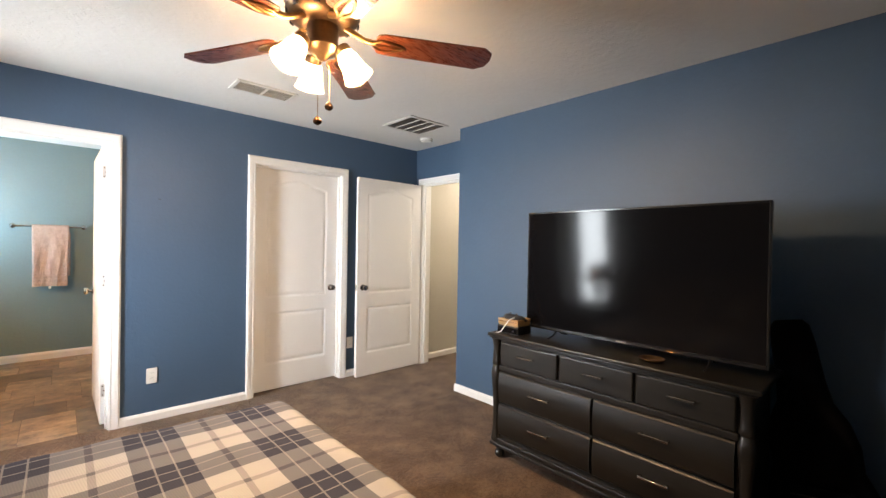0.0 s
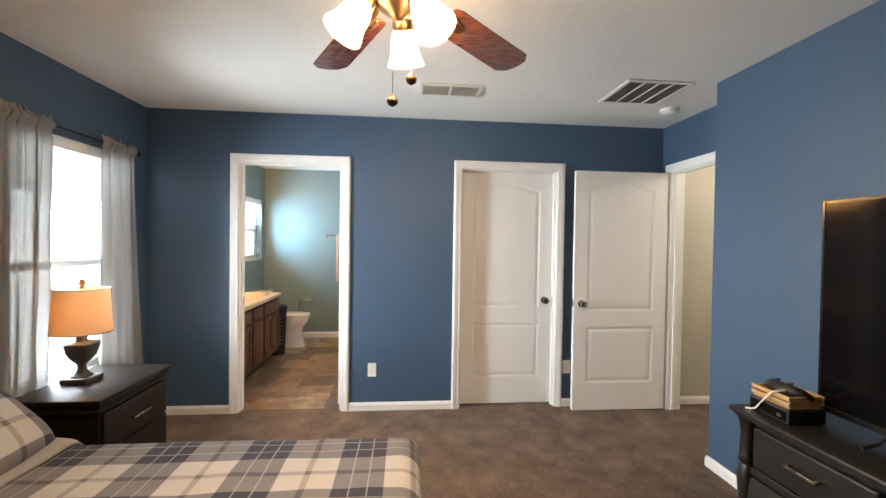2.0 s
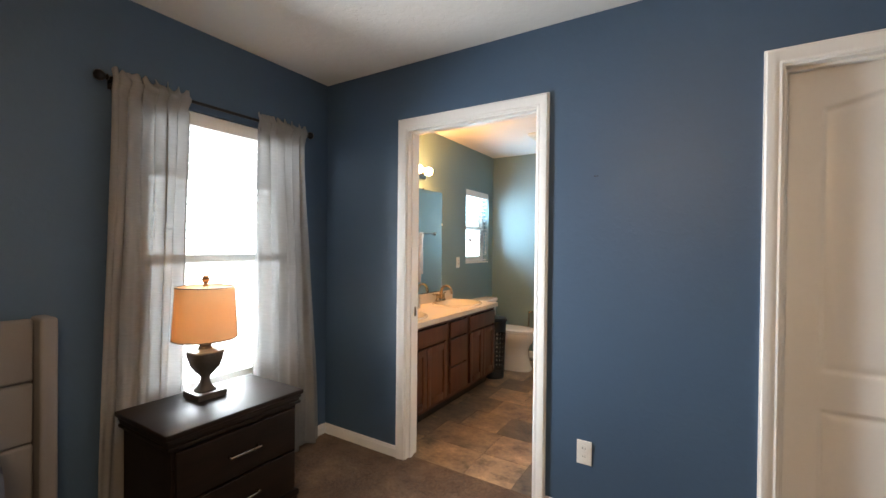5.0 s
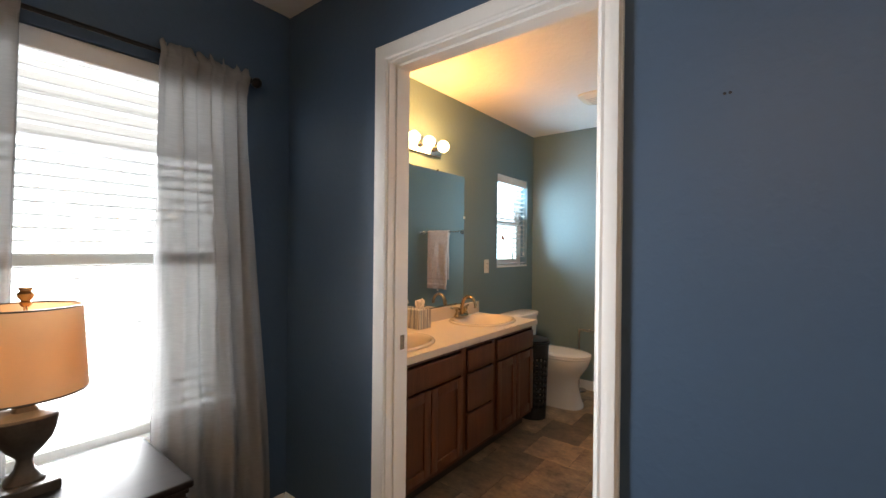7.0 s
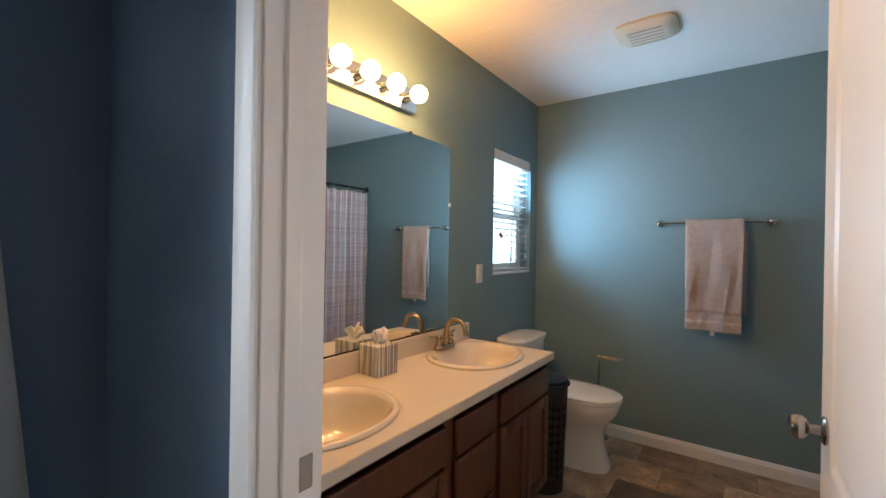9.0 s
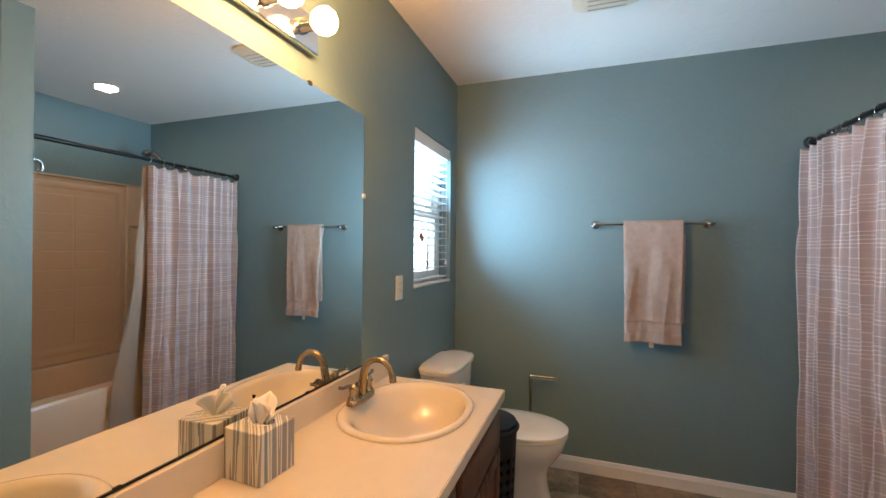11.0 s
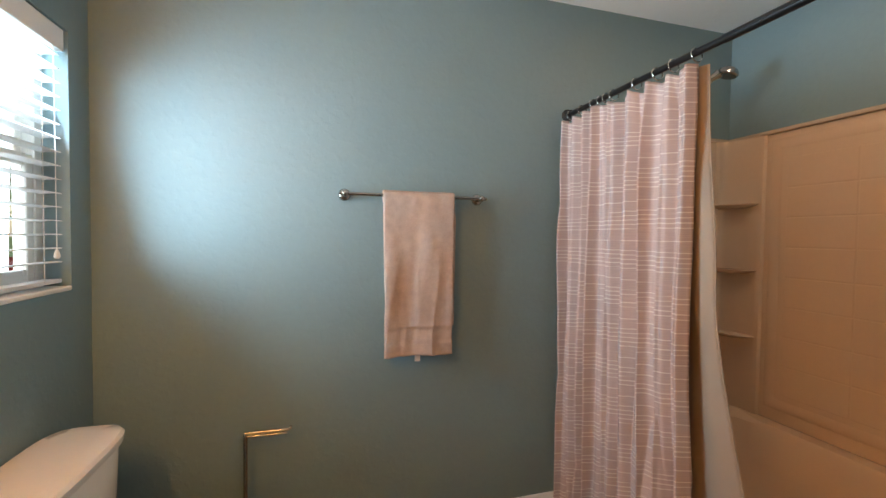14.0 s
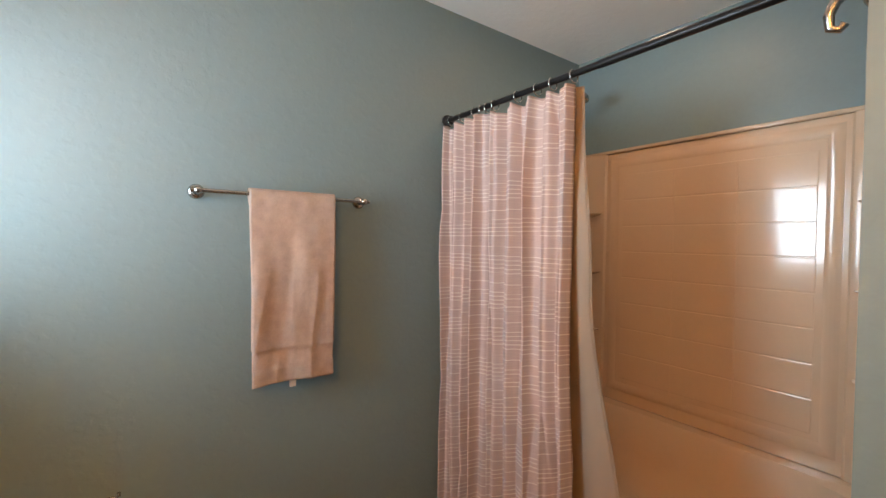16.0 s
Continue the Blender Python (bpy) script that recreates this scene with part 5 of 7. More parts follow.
def bed():
    hx0, hx1, hy0, hy1, hz = WX + 0.012, -1.042, -0.48, 1.520, 1.035
    ob = thing("bed", (0, 0.48, 0), "made bed with grey upholstered wingback headboard", "bed")
    part("box_base", boxed(-1.038, BX1 - 0.05, BY0 + 0.05, BY1 - 0.05, 0.10, 0.30, bevel=0.015), HEADB, ob)
    for xx in (-0.95, 0.85):
        for yy in (-0.15, 1.12):
            part("leg", boxed(xx - 0.03, xx + 0.03, yy - 0.03, yy + 0.03, 0.0, 0.10, bevel=0.004), BLACKW, ob)
    hb = part("headboard", boxed(hx0, hx1 - 0.012, hy0 + 0.055, hy1 - 0.055, 0.0, hz - 0.006, bevel=0.012, seg=3), HEADB, ob, "", 40)
    edges = [0.32, 0.555, 0.79, hz]
    for z0, z1 in zip(edges, edges[1:]):
        part("cushion", boxed(hx1 - 0.012, hx1 + 0.016, hy0 + 0.056, hy1 - 0.056, z0 + 0.002, z1 - 0.002, bevel=0.013, seg=4), HEADB, hb, "", 40)
    for yy in (hy0, hy1 - 0.054):
        part("wing", boxed(hx0, hx1 + 0.075, yy, yy + 0.054, 0.0, hz + 0.004, bevel=0.014, seg=4), HEADB, ob, "", 40)
    part("mattress", boxed(-1.02, BX1 - 0.03, BY0 + 0.03, BY1 - 0.03, 0.301, BZ - 0.03, bevel=0.05, seg=4), SHEET, ob, "", 40)

    # a duvet that falls over the foot and both sides
    def spread(px, py, lift, r=0.075):
        """Folds the flat cloth point (px, py) over the edges of the mattress."""
        x, y, z = px, py, BZ + lift
        q = math.pi / 2 * r

        def over(d):
            if d <= 0:
                return 0.0, 0.0
            if d < q:
                a = d / r
                return r * math.sin(a), r * (1 - math.cos(a))
            return r, r + (d - q)

        ex, dx = over(px - (BX1 - r))
        if ex:
            x = BX1 - r + ex
        ny, dn = over(py - (BY1 - r))
        sy, ds = over((BY0 + r) - py)
        if ny:
            y = BY1 - r + ny
        if sy:
            y = BY0 + r - sy
        z -= max(dx, dn, ds) + 0.30 * min(dx, max(dn, ds))
        side = max(dx, dn, ds)
        wob = 0.010 * smoothstep(0.1, 0.4, side)
        k = noise.noise(Vector((px * 3.1, py * 3.1, 1.7)))
        soft = 0.010 * noise.noise(Vector((px * 2.3, py * 2.6, 4.0))) + 0.005 * noise.noise(Vector((px * 7, py * 7, 9.0)))
        if dx > 0.05:
            x += wob * (math.sin(py * 17 + k * 3) + 0.4)
        if max(dn, ds) > 0.05:
            y += wob * (math.sin(px * 15 + k * 3) + 0.4) * (1 if dn else -1)
        flat = 1 - smoothstep(0.0, 0.12, side)
        return Vector((x, y, max(z, 0.03) + soft * flat))

    a0, a1, b0, b1 = -0.42, BX1 + 0.34, BY0 - 0.34, BY1 + 0.34
    fx = lambda i, j: (a0 + (a1 - a0) * i, b0 + (b1 - b0) * j)
    bm = sheet(bmesh.new(), lambda i, j: spread(*fx(i, j), 0.012), 120, 130, lambda i, j: (fx(i, j)[0] - 0.36, fx(i, j)[1] - 0.005))
    duvet = thing("plaid_duvet", (0.3, 0.48, BZ), "navy, grey and cream plaid duvet spread over the bed", "duvet")
    thicken(part("cover", bm, PLAID, duvet, "", 180), 0.016)
    bm = bmesh.new()
    rim = [(i / 40, 0.0) for i in range(41)] + [(1.0, j / 40) for j in range(1, 41)] + [(1 - i / 40, 1.0) for i in range(1, 41)]
    tube(bm, [spread(*fx(i, j), 0.004) for i, j in rim], 0.006, 6)
    part("hem", bm, PLAID, duvet, "", 180)
    c0, c1 = -0.56, -0.36
    gx = lambda i, j: (c0 + (c1 - c0) * i, b0 + 0.05 + (b1 - b0 - 0.10) * j)

    def folded(i, j):
        p = spread(*gx(i, j), 0.026 + 0.022 * math.sin(math.pi * i) ** 0.6)
        p.z += 0.006 * noise.noise(Vector((p.x * 9, p.y * 5, 3)))
        p.x += 0.03 * noise.noise(Vector((p.y * 2.0, 0, 7)))
        return p

    fold = thing("folded_sheet", (-0.46, 0.48, BZ), "light grey sheet folded back over the duvet edge", "sheet")
    thicken(part("fold", sheet(bmesh.new(), folded, 16, 110), SHEET, fold, "", 180), 0.012)
    sx = lambda i, j: (-1.015 + 0.50 * i, BY0 - 0.20 + (BY1 - BY0 + 0.40) * j)
    under = thing("fitted_sheet", (-0.75, 0.48, BZ), "light grey sheet over the head of the mattress", "sheet")
    thicken(part("cloth", sheet(bmesh.new(), lambda i, j: spread(*sx(i, j), -0.004), 30, 100), SHEET, under, "", 180), 0.008)


bed()


def pillow(name, m, w, h, t, mat, label):
    """A plump pillow in its own x (width) and y (height), with pinched corners."""
    ob = new(name)
    ob.matrix_world = m
    tagged(ob, label, "pillow", "pillows on the bed")

    def skin(side):
        def at(i, j):
            u, v = 2 * i - 1, 2 * j - 1
            pin = 1 - 0.06 * (u * u * v * v)
            edge = max(0.0, (1 - abs(u) ** 3.0)) ** 0.55 * max(0.0, (1 - abs(v) ** 3.0)) ** 0.55
            wr = 0.010 * noise.noise(Vector((u * 2.2 + side, v * 2.2, t * 31))) * edge
            x = u * w / 2 * pin
            return Vector((x, v * h / 2 * pin, side * (t / 2 * edge) + wr))
        return at

    bm = bmesh.new()
    uv = lambda i, j: (i * w + 0.13, j * h + 0.11)
    sheet(bm, skin(1), 34, 30, uv)
    sheet(bm, skin(-1), 34, 30, uv)
    bmesh.ops.remove_doubles(bm, verts=bm.verts, dist=0.0008)
    p = part("case", bm, mat, None, "", 180)
    p.parent = ob
    return ob


for yy, mat, lab in ((0.935, PLAID, "plaid pillow propped against the grey headboard"), (0.12, PLAID, "plaid pillow propped against the grey headboard")):
    pillow("pillow", Matrix.Translation((-0.560, yy, BZ + 0.160)) @ Matrix.Rotation(radians(90), 4, "Z") @ Matrix.Rotation(radians(39), 4, "X"), 0.68, 0.42, 0.19, mat, lab)
for yy in (0.93, 0.10):
    pillow("pillow", Matrix.Translation((-0.810, yy, BZ + 0.185)) @ Matrix.Rotation(radians(90), 4, "Z") @ Matrix.Rotation(radians(62), 4, "X"), 0.64, 0.42, 0.14, SHEET, "light grey pillow standing behind the plaid pillow")


# ---- curtains ----
def curtain(y_top, y_bot, x, z0, z1, folds, seed, label):
    ob = thing("curtain", (x, sum(y_top) / 2, z1), label, "curtain", "bedroom curtains")

    def at(i, j):
        z = z1 + (z0 - z1) * j
        k = smoothstep(0.03, 1.0, j)
        ya, yb = y_top[0] + (y_bot[0] - y_top[0]) * k, y_top[1] + (y_bot[1] - y_top[1]) * k
        w = i + 0.030 * noise.noise(Vector((i * 4, j * 1.5, seed)))
        y = ya + (yb - ya) * w
        amp = 0.011 + 0.012 * k
        ph = 2 * math.pi * folds * i
        dx = amp * math.sin(ph + seed) + 0.5 * amp * math.sin(2.3 * ph + 1.3 * seed + j * 1.4) + 0.012 * noise.noise(Vector((i * 9, j * 4, seed + 3)))
        near = math.exp(-((z - (z1 - 0.045)) / 0.028) ** 2)
        puff = 0.012 * near * (1 + 0.5 * math.sin(ph * 2.7))
        if z > z1 - 0.10:
            fine = 0.006 * math.sin(ph * 3.1 + seed)
            dx = dx * 0.45 + fine
        hug = math.exp(-((z - (z1 - 0.040)) / 0.020) ** 4)
        dx = dx * (1 - hug) + hug * (0.0105 + 0.005 * abs(math.sin(ph * 3.1 + seed)))
        y += 0.010 * math.sin(2 * ph) * (1 - k)
        return Vector((x + max(dx, -0.030) + puff, y, z + (0.012 * math.sin(ph * 2.3) + 0.006 * math.sin(ph * 5)) * max(0, 1 - (z1 - z) / 0.05)))

    thicken(part("panel", sheet(bmesh.new(), at, 90, 110), CURTAIN, ob, "", 180), 0.0016)


CX = WX + 0.056
curtain((1.712, 2.050), (1.660, 2.010), CX, 0.012, 2.085, 3.4, 0.4, "grey sheer linen curtain hanging on a dark rod")
curtain((2.412, 2.755), (2.385, 2.890), CX, 0.012, 2.085, 3.2, 2.1, "grey sheer linen curtain hanging beside the corner")
rod = thing("curtain_rod", (CX, 2.30, 2.045), "dark bronze curtain rod with ball ends", "curtain rod")
bm = bmesh.new()
tube(bm, [(CX, 1.705, 2.045), (CX, 2.765, 2.045)], 0.0085, 14)
part("pole", bm, DKBRONZE, rod, "", 60)
for s, yy in ((-1, 1.705), (1, 2.765)):
    bm = bmesh.new()
    lathe(bm, 0, 0, [(0.009, 0), (0.014, 0.006), (0.010, 0.012), (0.020, 0.022), (0.024, 0.036), (0.018, 0.050), (0.001, 0.056)], 20, m=Matrix.Translation((CX, yy, 2.045)) @ Matrix.Rotation(radians(-90 * s), 4, "X"))
    part("finial", bm, DKBRONZE, rod, "", 60)
for yy in (1.73, 2.745):
    bm = bmesh.new()
    box(bm, WX, WX + 0.006, yy - 0.012, yy + 0.012, 2.01, 2.07, 0.002, 1)
    tube(bm, [(WX + 0.004, yy, 2.030), (CX, yy, 2.032)], 0.006, 8)
    part("bracket", bm, DKBRONZE, rod)


# ---- bathroom ----
VX, VY0, VY1, VZ = -0.592, NY + WT + 0.003, 4.705, 0.772


def vanity():
    ob = thing("vanity_cabinet", ((WX + VX) / 2, (VY0 + VY1) / 2, 0), "red-brown wooden double vanity cabinet with raised doors", "cabinet")
    part("body", boxed(WX + 0.002, VX - 0.019, VY0, VY1 - 0.0165, 0.085, VZ - 0.175), CHERRY, ob)
    part("side_panel", boxed(WX + 0.002, VX - 0.019, VY1 - 0.016, VY1, 0.085, VZ - 0.038), CHERRY, ob)
    part("toe_kick", boxed(WX + 0.002, VX - 0.075, VY0, VY1 - 0.002, -0.018, 0.0845), BLACKW, ob)
    bm = bmesh.new()
    box(bm, VX - 0.0188, VX, VY0, VY1, VZ - 0.060, VZ - 0.038, 0.001, 1)
    box(bm, VX - 0.0188, VX, VY0, VY1, 0.085, 0.112, 0.001, 1)
    for y0, y1 in ((VY0, 3.215), (3.785, 3.835), (4.125, 4.170), (4.690, VY1)):
        box(bm, VX - 0.0188, VX, y0, y1, 0.1125, VZ - 0.0605, 0.001, 1)
    part("face_frame", bm, CHERRY, ob)

    def front(nm, y0, y1, z0, z1, panel):
        bm = bmesh.new()
        x0, x1 = VX + 0.0005, VX + 0.019
        if not panel:
            box(bm, x0, x1, y0, y1, z0, z1, 0.006, 3)
            return part(nm, bm, CHERRY, ob, "", 40)
        w = 0.052
        for a in ((y0, y0 + w, z0, z1), (y1 - w, y1, z0, z1), (y0 + w, y1 - w, z0, z0 + w), (y0 + w, y1 - w, z1 - w, z1)):
            box(bm, x0, x1, *a, 0.004, 2)
        d = part(nm, bm, CHERRY, ob, "", 40)
        part("panel", boxed(x0, x1 - 0.009, y0 + w - 0.002, y1 - w + 0.002, z0 + w - 0.002, z1 - w + 0.002, bevel=0.002, seg=1), CHERRY, d)
        return d

    front("false_drawer", 3.218, 3.782, 0.578, 0.704, False)
    front("false_drawer", 4.173, 4.687, 0.578, 0.704, False)
    for z0, z1 in ((0.118, 0.330), (0.345, 0.563), (0.578, 0.704)):
        front("drawer", 3.840, 4.120, z0, z1, False)
    for y0, y1 in ((3.218, 3.497), (3.503, 3.782), (4.173, 4.427), (4.433, 4.687)):
        front("door", y0, y1, 0.118, 0.563, True)


vanity()
CT_X, CT_Y1 = -0.570, 4.735
SINKS = [(-0.848, 3.470), (-0.848, 4.415)]
SRX, SRY = 0.218, 0.262


def countertop():
    ob = thing("countertop", (-0.84, 3.9, VZ), "cream laminate vanity top with backsplash", "countertop")
    bm = bmesh.new()
    y0, x0, n = VY0 - 0.001, WX + 0.001, 48
    cuts = [y0, SINKS[0][1] - 0.32, SINKS[0][1] + 0.32, SINKS[1][1] - 0.300, SINKS[1][1] + 0.300, CT_Y1]

    def quad(*pts):
        bm.faces.new([bm.verts.new(p) for p in pts])

    for k, (a, b) in enumerate(zip(cuts, cuts[1:])):
        for z in (VZ,):
            if k in (1, 3):
                cx, cy = SINKS[0 if k == 1 else 1]
                outer, inner = [], []
                for j in range(n):
                    t = 2 * math.pi * j / n
                    c, s = math.cos(t), math.sin(t)
                    inner.append(Vector((cx + (SRX - 0.016) * c, cy + (SRY - 0.016) * s, z)))
                    hx, hy = ((CT_X - cx) if c > 0 else (cx - x0)) , ((b - cy) if s > 0 else (cy - a))
                    f = min(hx / abs(c) if abs(c) > 1e-6 else 9, hy / abs(s) if abs(s) > 1e-6 else 9)
                    outer.append(Vector((cx + f * c, cy + f * s, z)))
                corners = [Vector((CT_X, b, z)), Vector((x0, b, z)), Vector((x0, a, z)), Vector((CT_X, a, z))]
                vi, vo = [bm.verts.new(p) for p in inner], [bm.verts.new(p) for p in outer]
                for j in range(n):
                    j2 = (j + 1) % n
                    extra = []
                    for q in corners:
                        p, r = outer[j], outer[j2]
                        if (abs(p.x - q.x) < 1e-5 and abs(r.y - q.y) < 1e-5 and abs(p.y - q.y) > 1e-5 and abs(r.x - q.x) > 1e-5) or (abs(p.y - q.y) < 1e-5 and abs(r.x - q.x) < 1e-5 and abs(p.x - q.x) > 1e-5 and abs(r.y - q.y) > 1e-5):
                            extra.append(bm.verts.new(q))
                    bm.faces.new([vi[j], vo[j], *extra, vo[j2], vi[j2]])
            else:
                quad((x0, a, z), (CT_X, a, z), (CT_X, b, z), (x0, b, z))
    bmesh.ops.remove_doubles(bm, verts=bm.verts, dist=0.0005)
    part("top", bm, LAMINATE, ob)
    bm = bmesh.new()
    box(bm, CT_X + 0.0002, CT_X + 0.004, y0, CT_Y1 + 0.004, VZ - 0.037, VZ, 0.0012, 1)
    box(bm, x0, CT_X, CT_Y1 + 0.0002, CT_Y1 + 0.004, VZ - 0.037, VZ, 0.0012, 1)
    part("edge_band", bm, LAMINATE, ob)
    part("backsplash", boxed(x0, x0 + 0.019, y0, CT_Y1 + 0.003, VZ + 0.0004, VZ + 0.092, bevel=0.002, seg=1), LAMINATE, ob)


countertop()


def sink(cx, cy):
    ob = thing("sink", (cx, cy, VZ), "oval bone-white drop-in sink set in the vanity top", "sink", "vanity sinks")
    bm = bmesh.new()
    rings = []
    for rx, ry, z, ox in ((1.02, 1.02, 0.001, 0), (1.03, 1.025, 0.007, 0), (1.00, 1.0, 0.014, 0), (0.955, 0.96, 0.016, 0), (0.90, 0.925, 0.012, 0.004), (0.83, 0.885, -0.004, 0.012), (0.76, 0.83, -0.040, 0.016), (0.66, 0.74, -0.085, 0.018), (0.48, 0.55, -0.118, 0.018), (0.25, 0.28, -0.130, 0.014), (0.09, 0.075, -0.133, 0.012)):
        rings.append(ring(cx + ox, cy, VZ + z, SRX * rx, SRY * ry, 56, 2.15))
    loft(bm, rings, False)
    basin = part("basin", bm, BONE, ob, "", 180)
    bm = bmesh.new()
    lathe(bm, cx + 0.012, cy, [(0.023, VZ - 0.1335), (0.023, VZ - 0.130), (0.018, VZ - 0.129), (0.012, VZ - 0.132), (0.001, VZ - 0.132)], 24)
    part("drain", bm, CHROME, basin)
    bm = bmesh.new()
    tube(bm, [(cx + 0.174, cy, VZ - 0.046), (cx + 0.186, cy, VZ - 0.043)], 0.008, 14)
    part("overflow_hole", bm, BLACKM, basin)


for s in SINKS:
    sink(*s)


def faucet(cx, cy):
    """A two-handle centre-set faucet whose spout arcs towards +x."""
    z = VZ + 0.0162
    ob = thing("faucet", (cx, cy, z), "brushed champagne-bronze two-handle arched bathroom faucet", "faucet", "vanity faucets")
    bm = bmesh.new()
    loft(bm, [ring(cx, cy, zz, a, b, 32, 2.6) for zz, a, b in ((z, 0.028, 0.080), (z + 0.010, 0.028, 0.080), (z + 0.017, 0.022, 0.073), (z + 0.019, 0.015, 0.064))])
    part("base_plate", bm, CHAMPAGNE, ob, "", 45)
    pts = [Vector((cx, cy, z + 0.015)), Vector((cx + 0.002, cy, z + 0.055)), Vector((cx + 0.010, cy, z + 0.088))]
    pts += arc_pts((cx + 0.068, cy, z + 0.096), 0.056, 172, 8, (1, 0, 0), (0, 0, 1), 12)
    pts += [Vector((cx + 0.127, cy, z + 0.088))]
    bm = bmesh.new()
    tube(bm, pts, [0.017, 0.0155, 0.0145] + [0.0138 - 0.0003 * k for k in range(13)] + [0.0115], 16)
    part("spout", bm, CHAMPAGNE, ob, "", 60)
    bm = bmesh.new()
    tube(bm, [(cx + 0.127, cy, z + 0.092), (cx + 0.129, cy, z + 0.076)], [0.0125, 0.012], 16)
    part("aerator", bm, CHAMPAGNE, ob, "", 40)
    for s in (-1, 1):
        yy = cy + s * 0.051
        bm = bmesh.new()
        lathe(bm, cx, yy, [(0.021, z + 0.012), (0.021, z + 0.020), (0.015, z + 0.030), (0.013, z + 0.042), (0.017, z + 0.050), (0.018, z + 0.058), (0.012, z + 0.066), (0.009, z + 0.070), (0.001, z + 0.072)], 24)
        tube(bm, [(cx - 0.002, yy, z + 0.062), (cx - 0.008, yy + s * 0.022, z + 0.068), (cx - 0.014, yy + s * 0.045, z + 0.066), (cx - 0.016, yy + s * 0.062, z + 0.073)], [0.008, 0.0065, 0.0055, 0.0065], 10)
        part("lever_handle", bm, CHAMPAGNE, ob, "", 50)
    bm = bmesh.new()
    tube(bm, [(cx - 0.020, cy, z + 0.014), (cx - 0.020, cy, z + 0.050)], 0.0025, 8)
    lathe(bm, cx - 0.020, cy, [(0.003, z + 0.048), (0.006, z + 0.052), (0.006, z + 0.058), (0.001, z + 0.061)], 12)
    part("lift_rod", bm, CHAMPAGNE, ob)


for cx, cy in SINKS:
    faucet(cx - 0.180, cy - 0.015)


def tissue_box():
    x, y, s, h = -1.026, 3.908, 0.058, 0.125
    m = Matrix.Translation((x, y, VZ + 0.0005)) @ Matrix.Rotation(radians(-3), 4, "Z")
    ob = thing("tissue_box", (x, y, VZ), "cube tissue box with grey and cream stripes", "tissue box")
    bm = bmesh.new()
    box(bm, -s, s, -s, s, 0, h, 0.002, 1, m=m)
    part("box", bm, BOXCARD, ob)
    bm = bmesh.new()
    tube(bm, [m @ Vector((0.034 * math.cos(a), 0.022 * math.sin(a), h + 0.0005)) for a in np.linspace(0, 2 * math.pi, 25)], 0.0015, 5)
    part("opening", bm, TISSUE, ob)

    def fan(turn, lean, wide, tall):
        c, n = math.cos(turn), math.sin(turn)

        def at(i, j):
            u = i - 0.5
            p = u * (0.022 + wide * j ** 0.8)
            q = (0.010 * math.sin(u * 9 + turn * 3) + 0.006 * math.sin(u * 21 + 2 * j)) * (0.25 + j) + lean * j * j
            up = h - 0.008 + j * (tall + 0.022 * math.cos(u * 4.2 + turn) - 0.010 * abs(u) + 0.006 * math.sin(u * 13))
            return m @ Vector((p * c - q * n, p * n + q * c, up))

        return at

    bm = bmesh.new()
    for spec in ((0.15, 0.022, 0.070, 0.052), (1.0, -0.016, 0.050, 0.044), (-0.75, 0.012, 0.045, 0.036)):
        sheet(bm, fan(*spec), 30, 12)
    thicken(part("tissue", bm, TISSUE, ob, "crumpled white tissue", 60), 0.0008)


tissue_box()


def mirror():
    y0, y1, z0, z1 = 3.427, 4.528, VZ + 0.0935, 1.866
    x = WX + 0.0005
    ob = thing("wall_mirror", (x, (y0 + y1) / 2, z0), "large frameless mirror above the vanity", "mirror")
    part("glass", boxed(x, x + 0.0055, y0, y1, z0, z1, bevel=0.0008, seg=1), MIRROR, ob)
    part("bottom_channel", boxed(x + 0.0056, x + 0.0085, y0, y1, z0 + 0.0003, z0 + 0.0055, bevel=0.0006, seg=1), DKBRONZE, ob, "thin dark metal channel")
    for yy, zz, up in ((3.62, z1, 1), (4.19, z1, 1), (3.62, z0, -1), (4.19, z0, -1), (y1, 1.545, 0)):
        bm = bmesh.new()
        if up:
            box(bm, x, x + 0.009, yy - 0.008, yy + 0.008, zz - 0.006 if up > 0 else zz + 0.0006, zz + 0.008 if up > 0 else zz + 0.009, 0.002, 2)
        else:
            box(bm, x, x + 0.010, yy - 0.006, yy + 0.012, zz - 0.010, zz + 0.010, 0.003, 2)
        part("clip", bm, DKBRONZE if up else PLASTIC, ob)


mirror()


def vanity_light():
    y0, y1, z0, z1 = 3.578, 4.203, 1.956, 2.068
    x = WX + 0.0005
    ob = thing("vanity_light", (x, (y0 + y1) / 2, z0), "chrome vanity light bar with four lit globe bulbs", "wall light")
    bm = bmesh.new()
    box(bm, x, x + 0.026, y0, y1, z0, z1, 0.003, 2)
    part("back_plate", bm, CHROME, ob)
    for yy in VAN_BULBS:
        bm = bmesh.new()
        mm = Matrix.Translation((x + 0.0262, yy, 2.012)) @ Matrix.Rotation(radians(90), 4, "Y")
        lathe(bm, 0, 0, [(0.024, 0), (0.025, 0.006), (0.021, 0.012), (0.020, 0.040), (0.018, 0.044)], 24, m=mm)
        cup = part("socket", bm, CHROME, ob, "", 45)
        bm = bmesh.new()
        lathe(bm, 0, 0, [(0.013, 0.040), (0.018, 0.046), (0.030, 0.054), (0.0385, 0.070), (0.040, 0.082), (0.037, 0.098), (0.026, 0.112), (0.012, 0.119), (0.001, 0.120)], 28, m=mm)
        part("globe_bulb", bm, BULBGLOW, ob, "lit warm globe bulb", 180)


vanity_light()


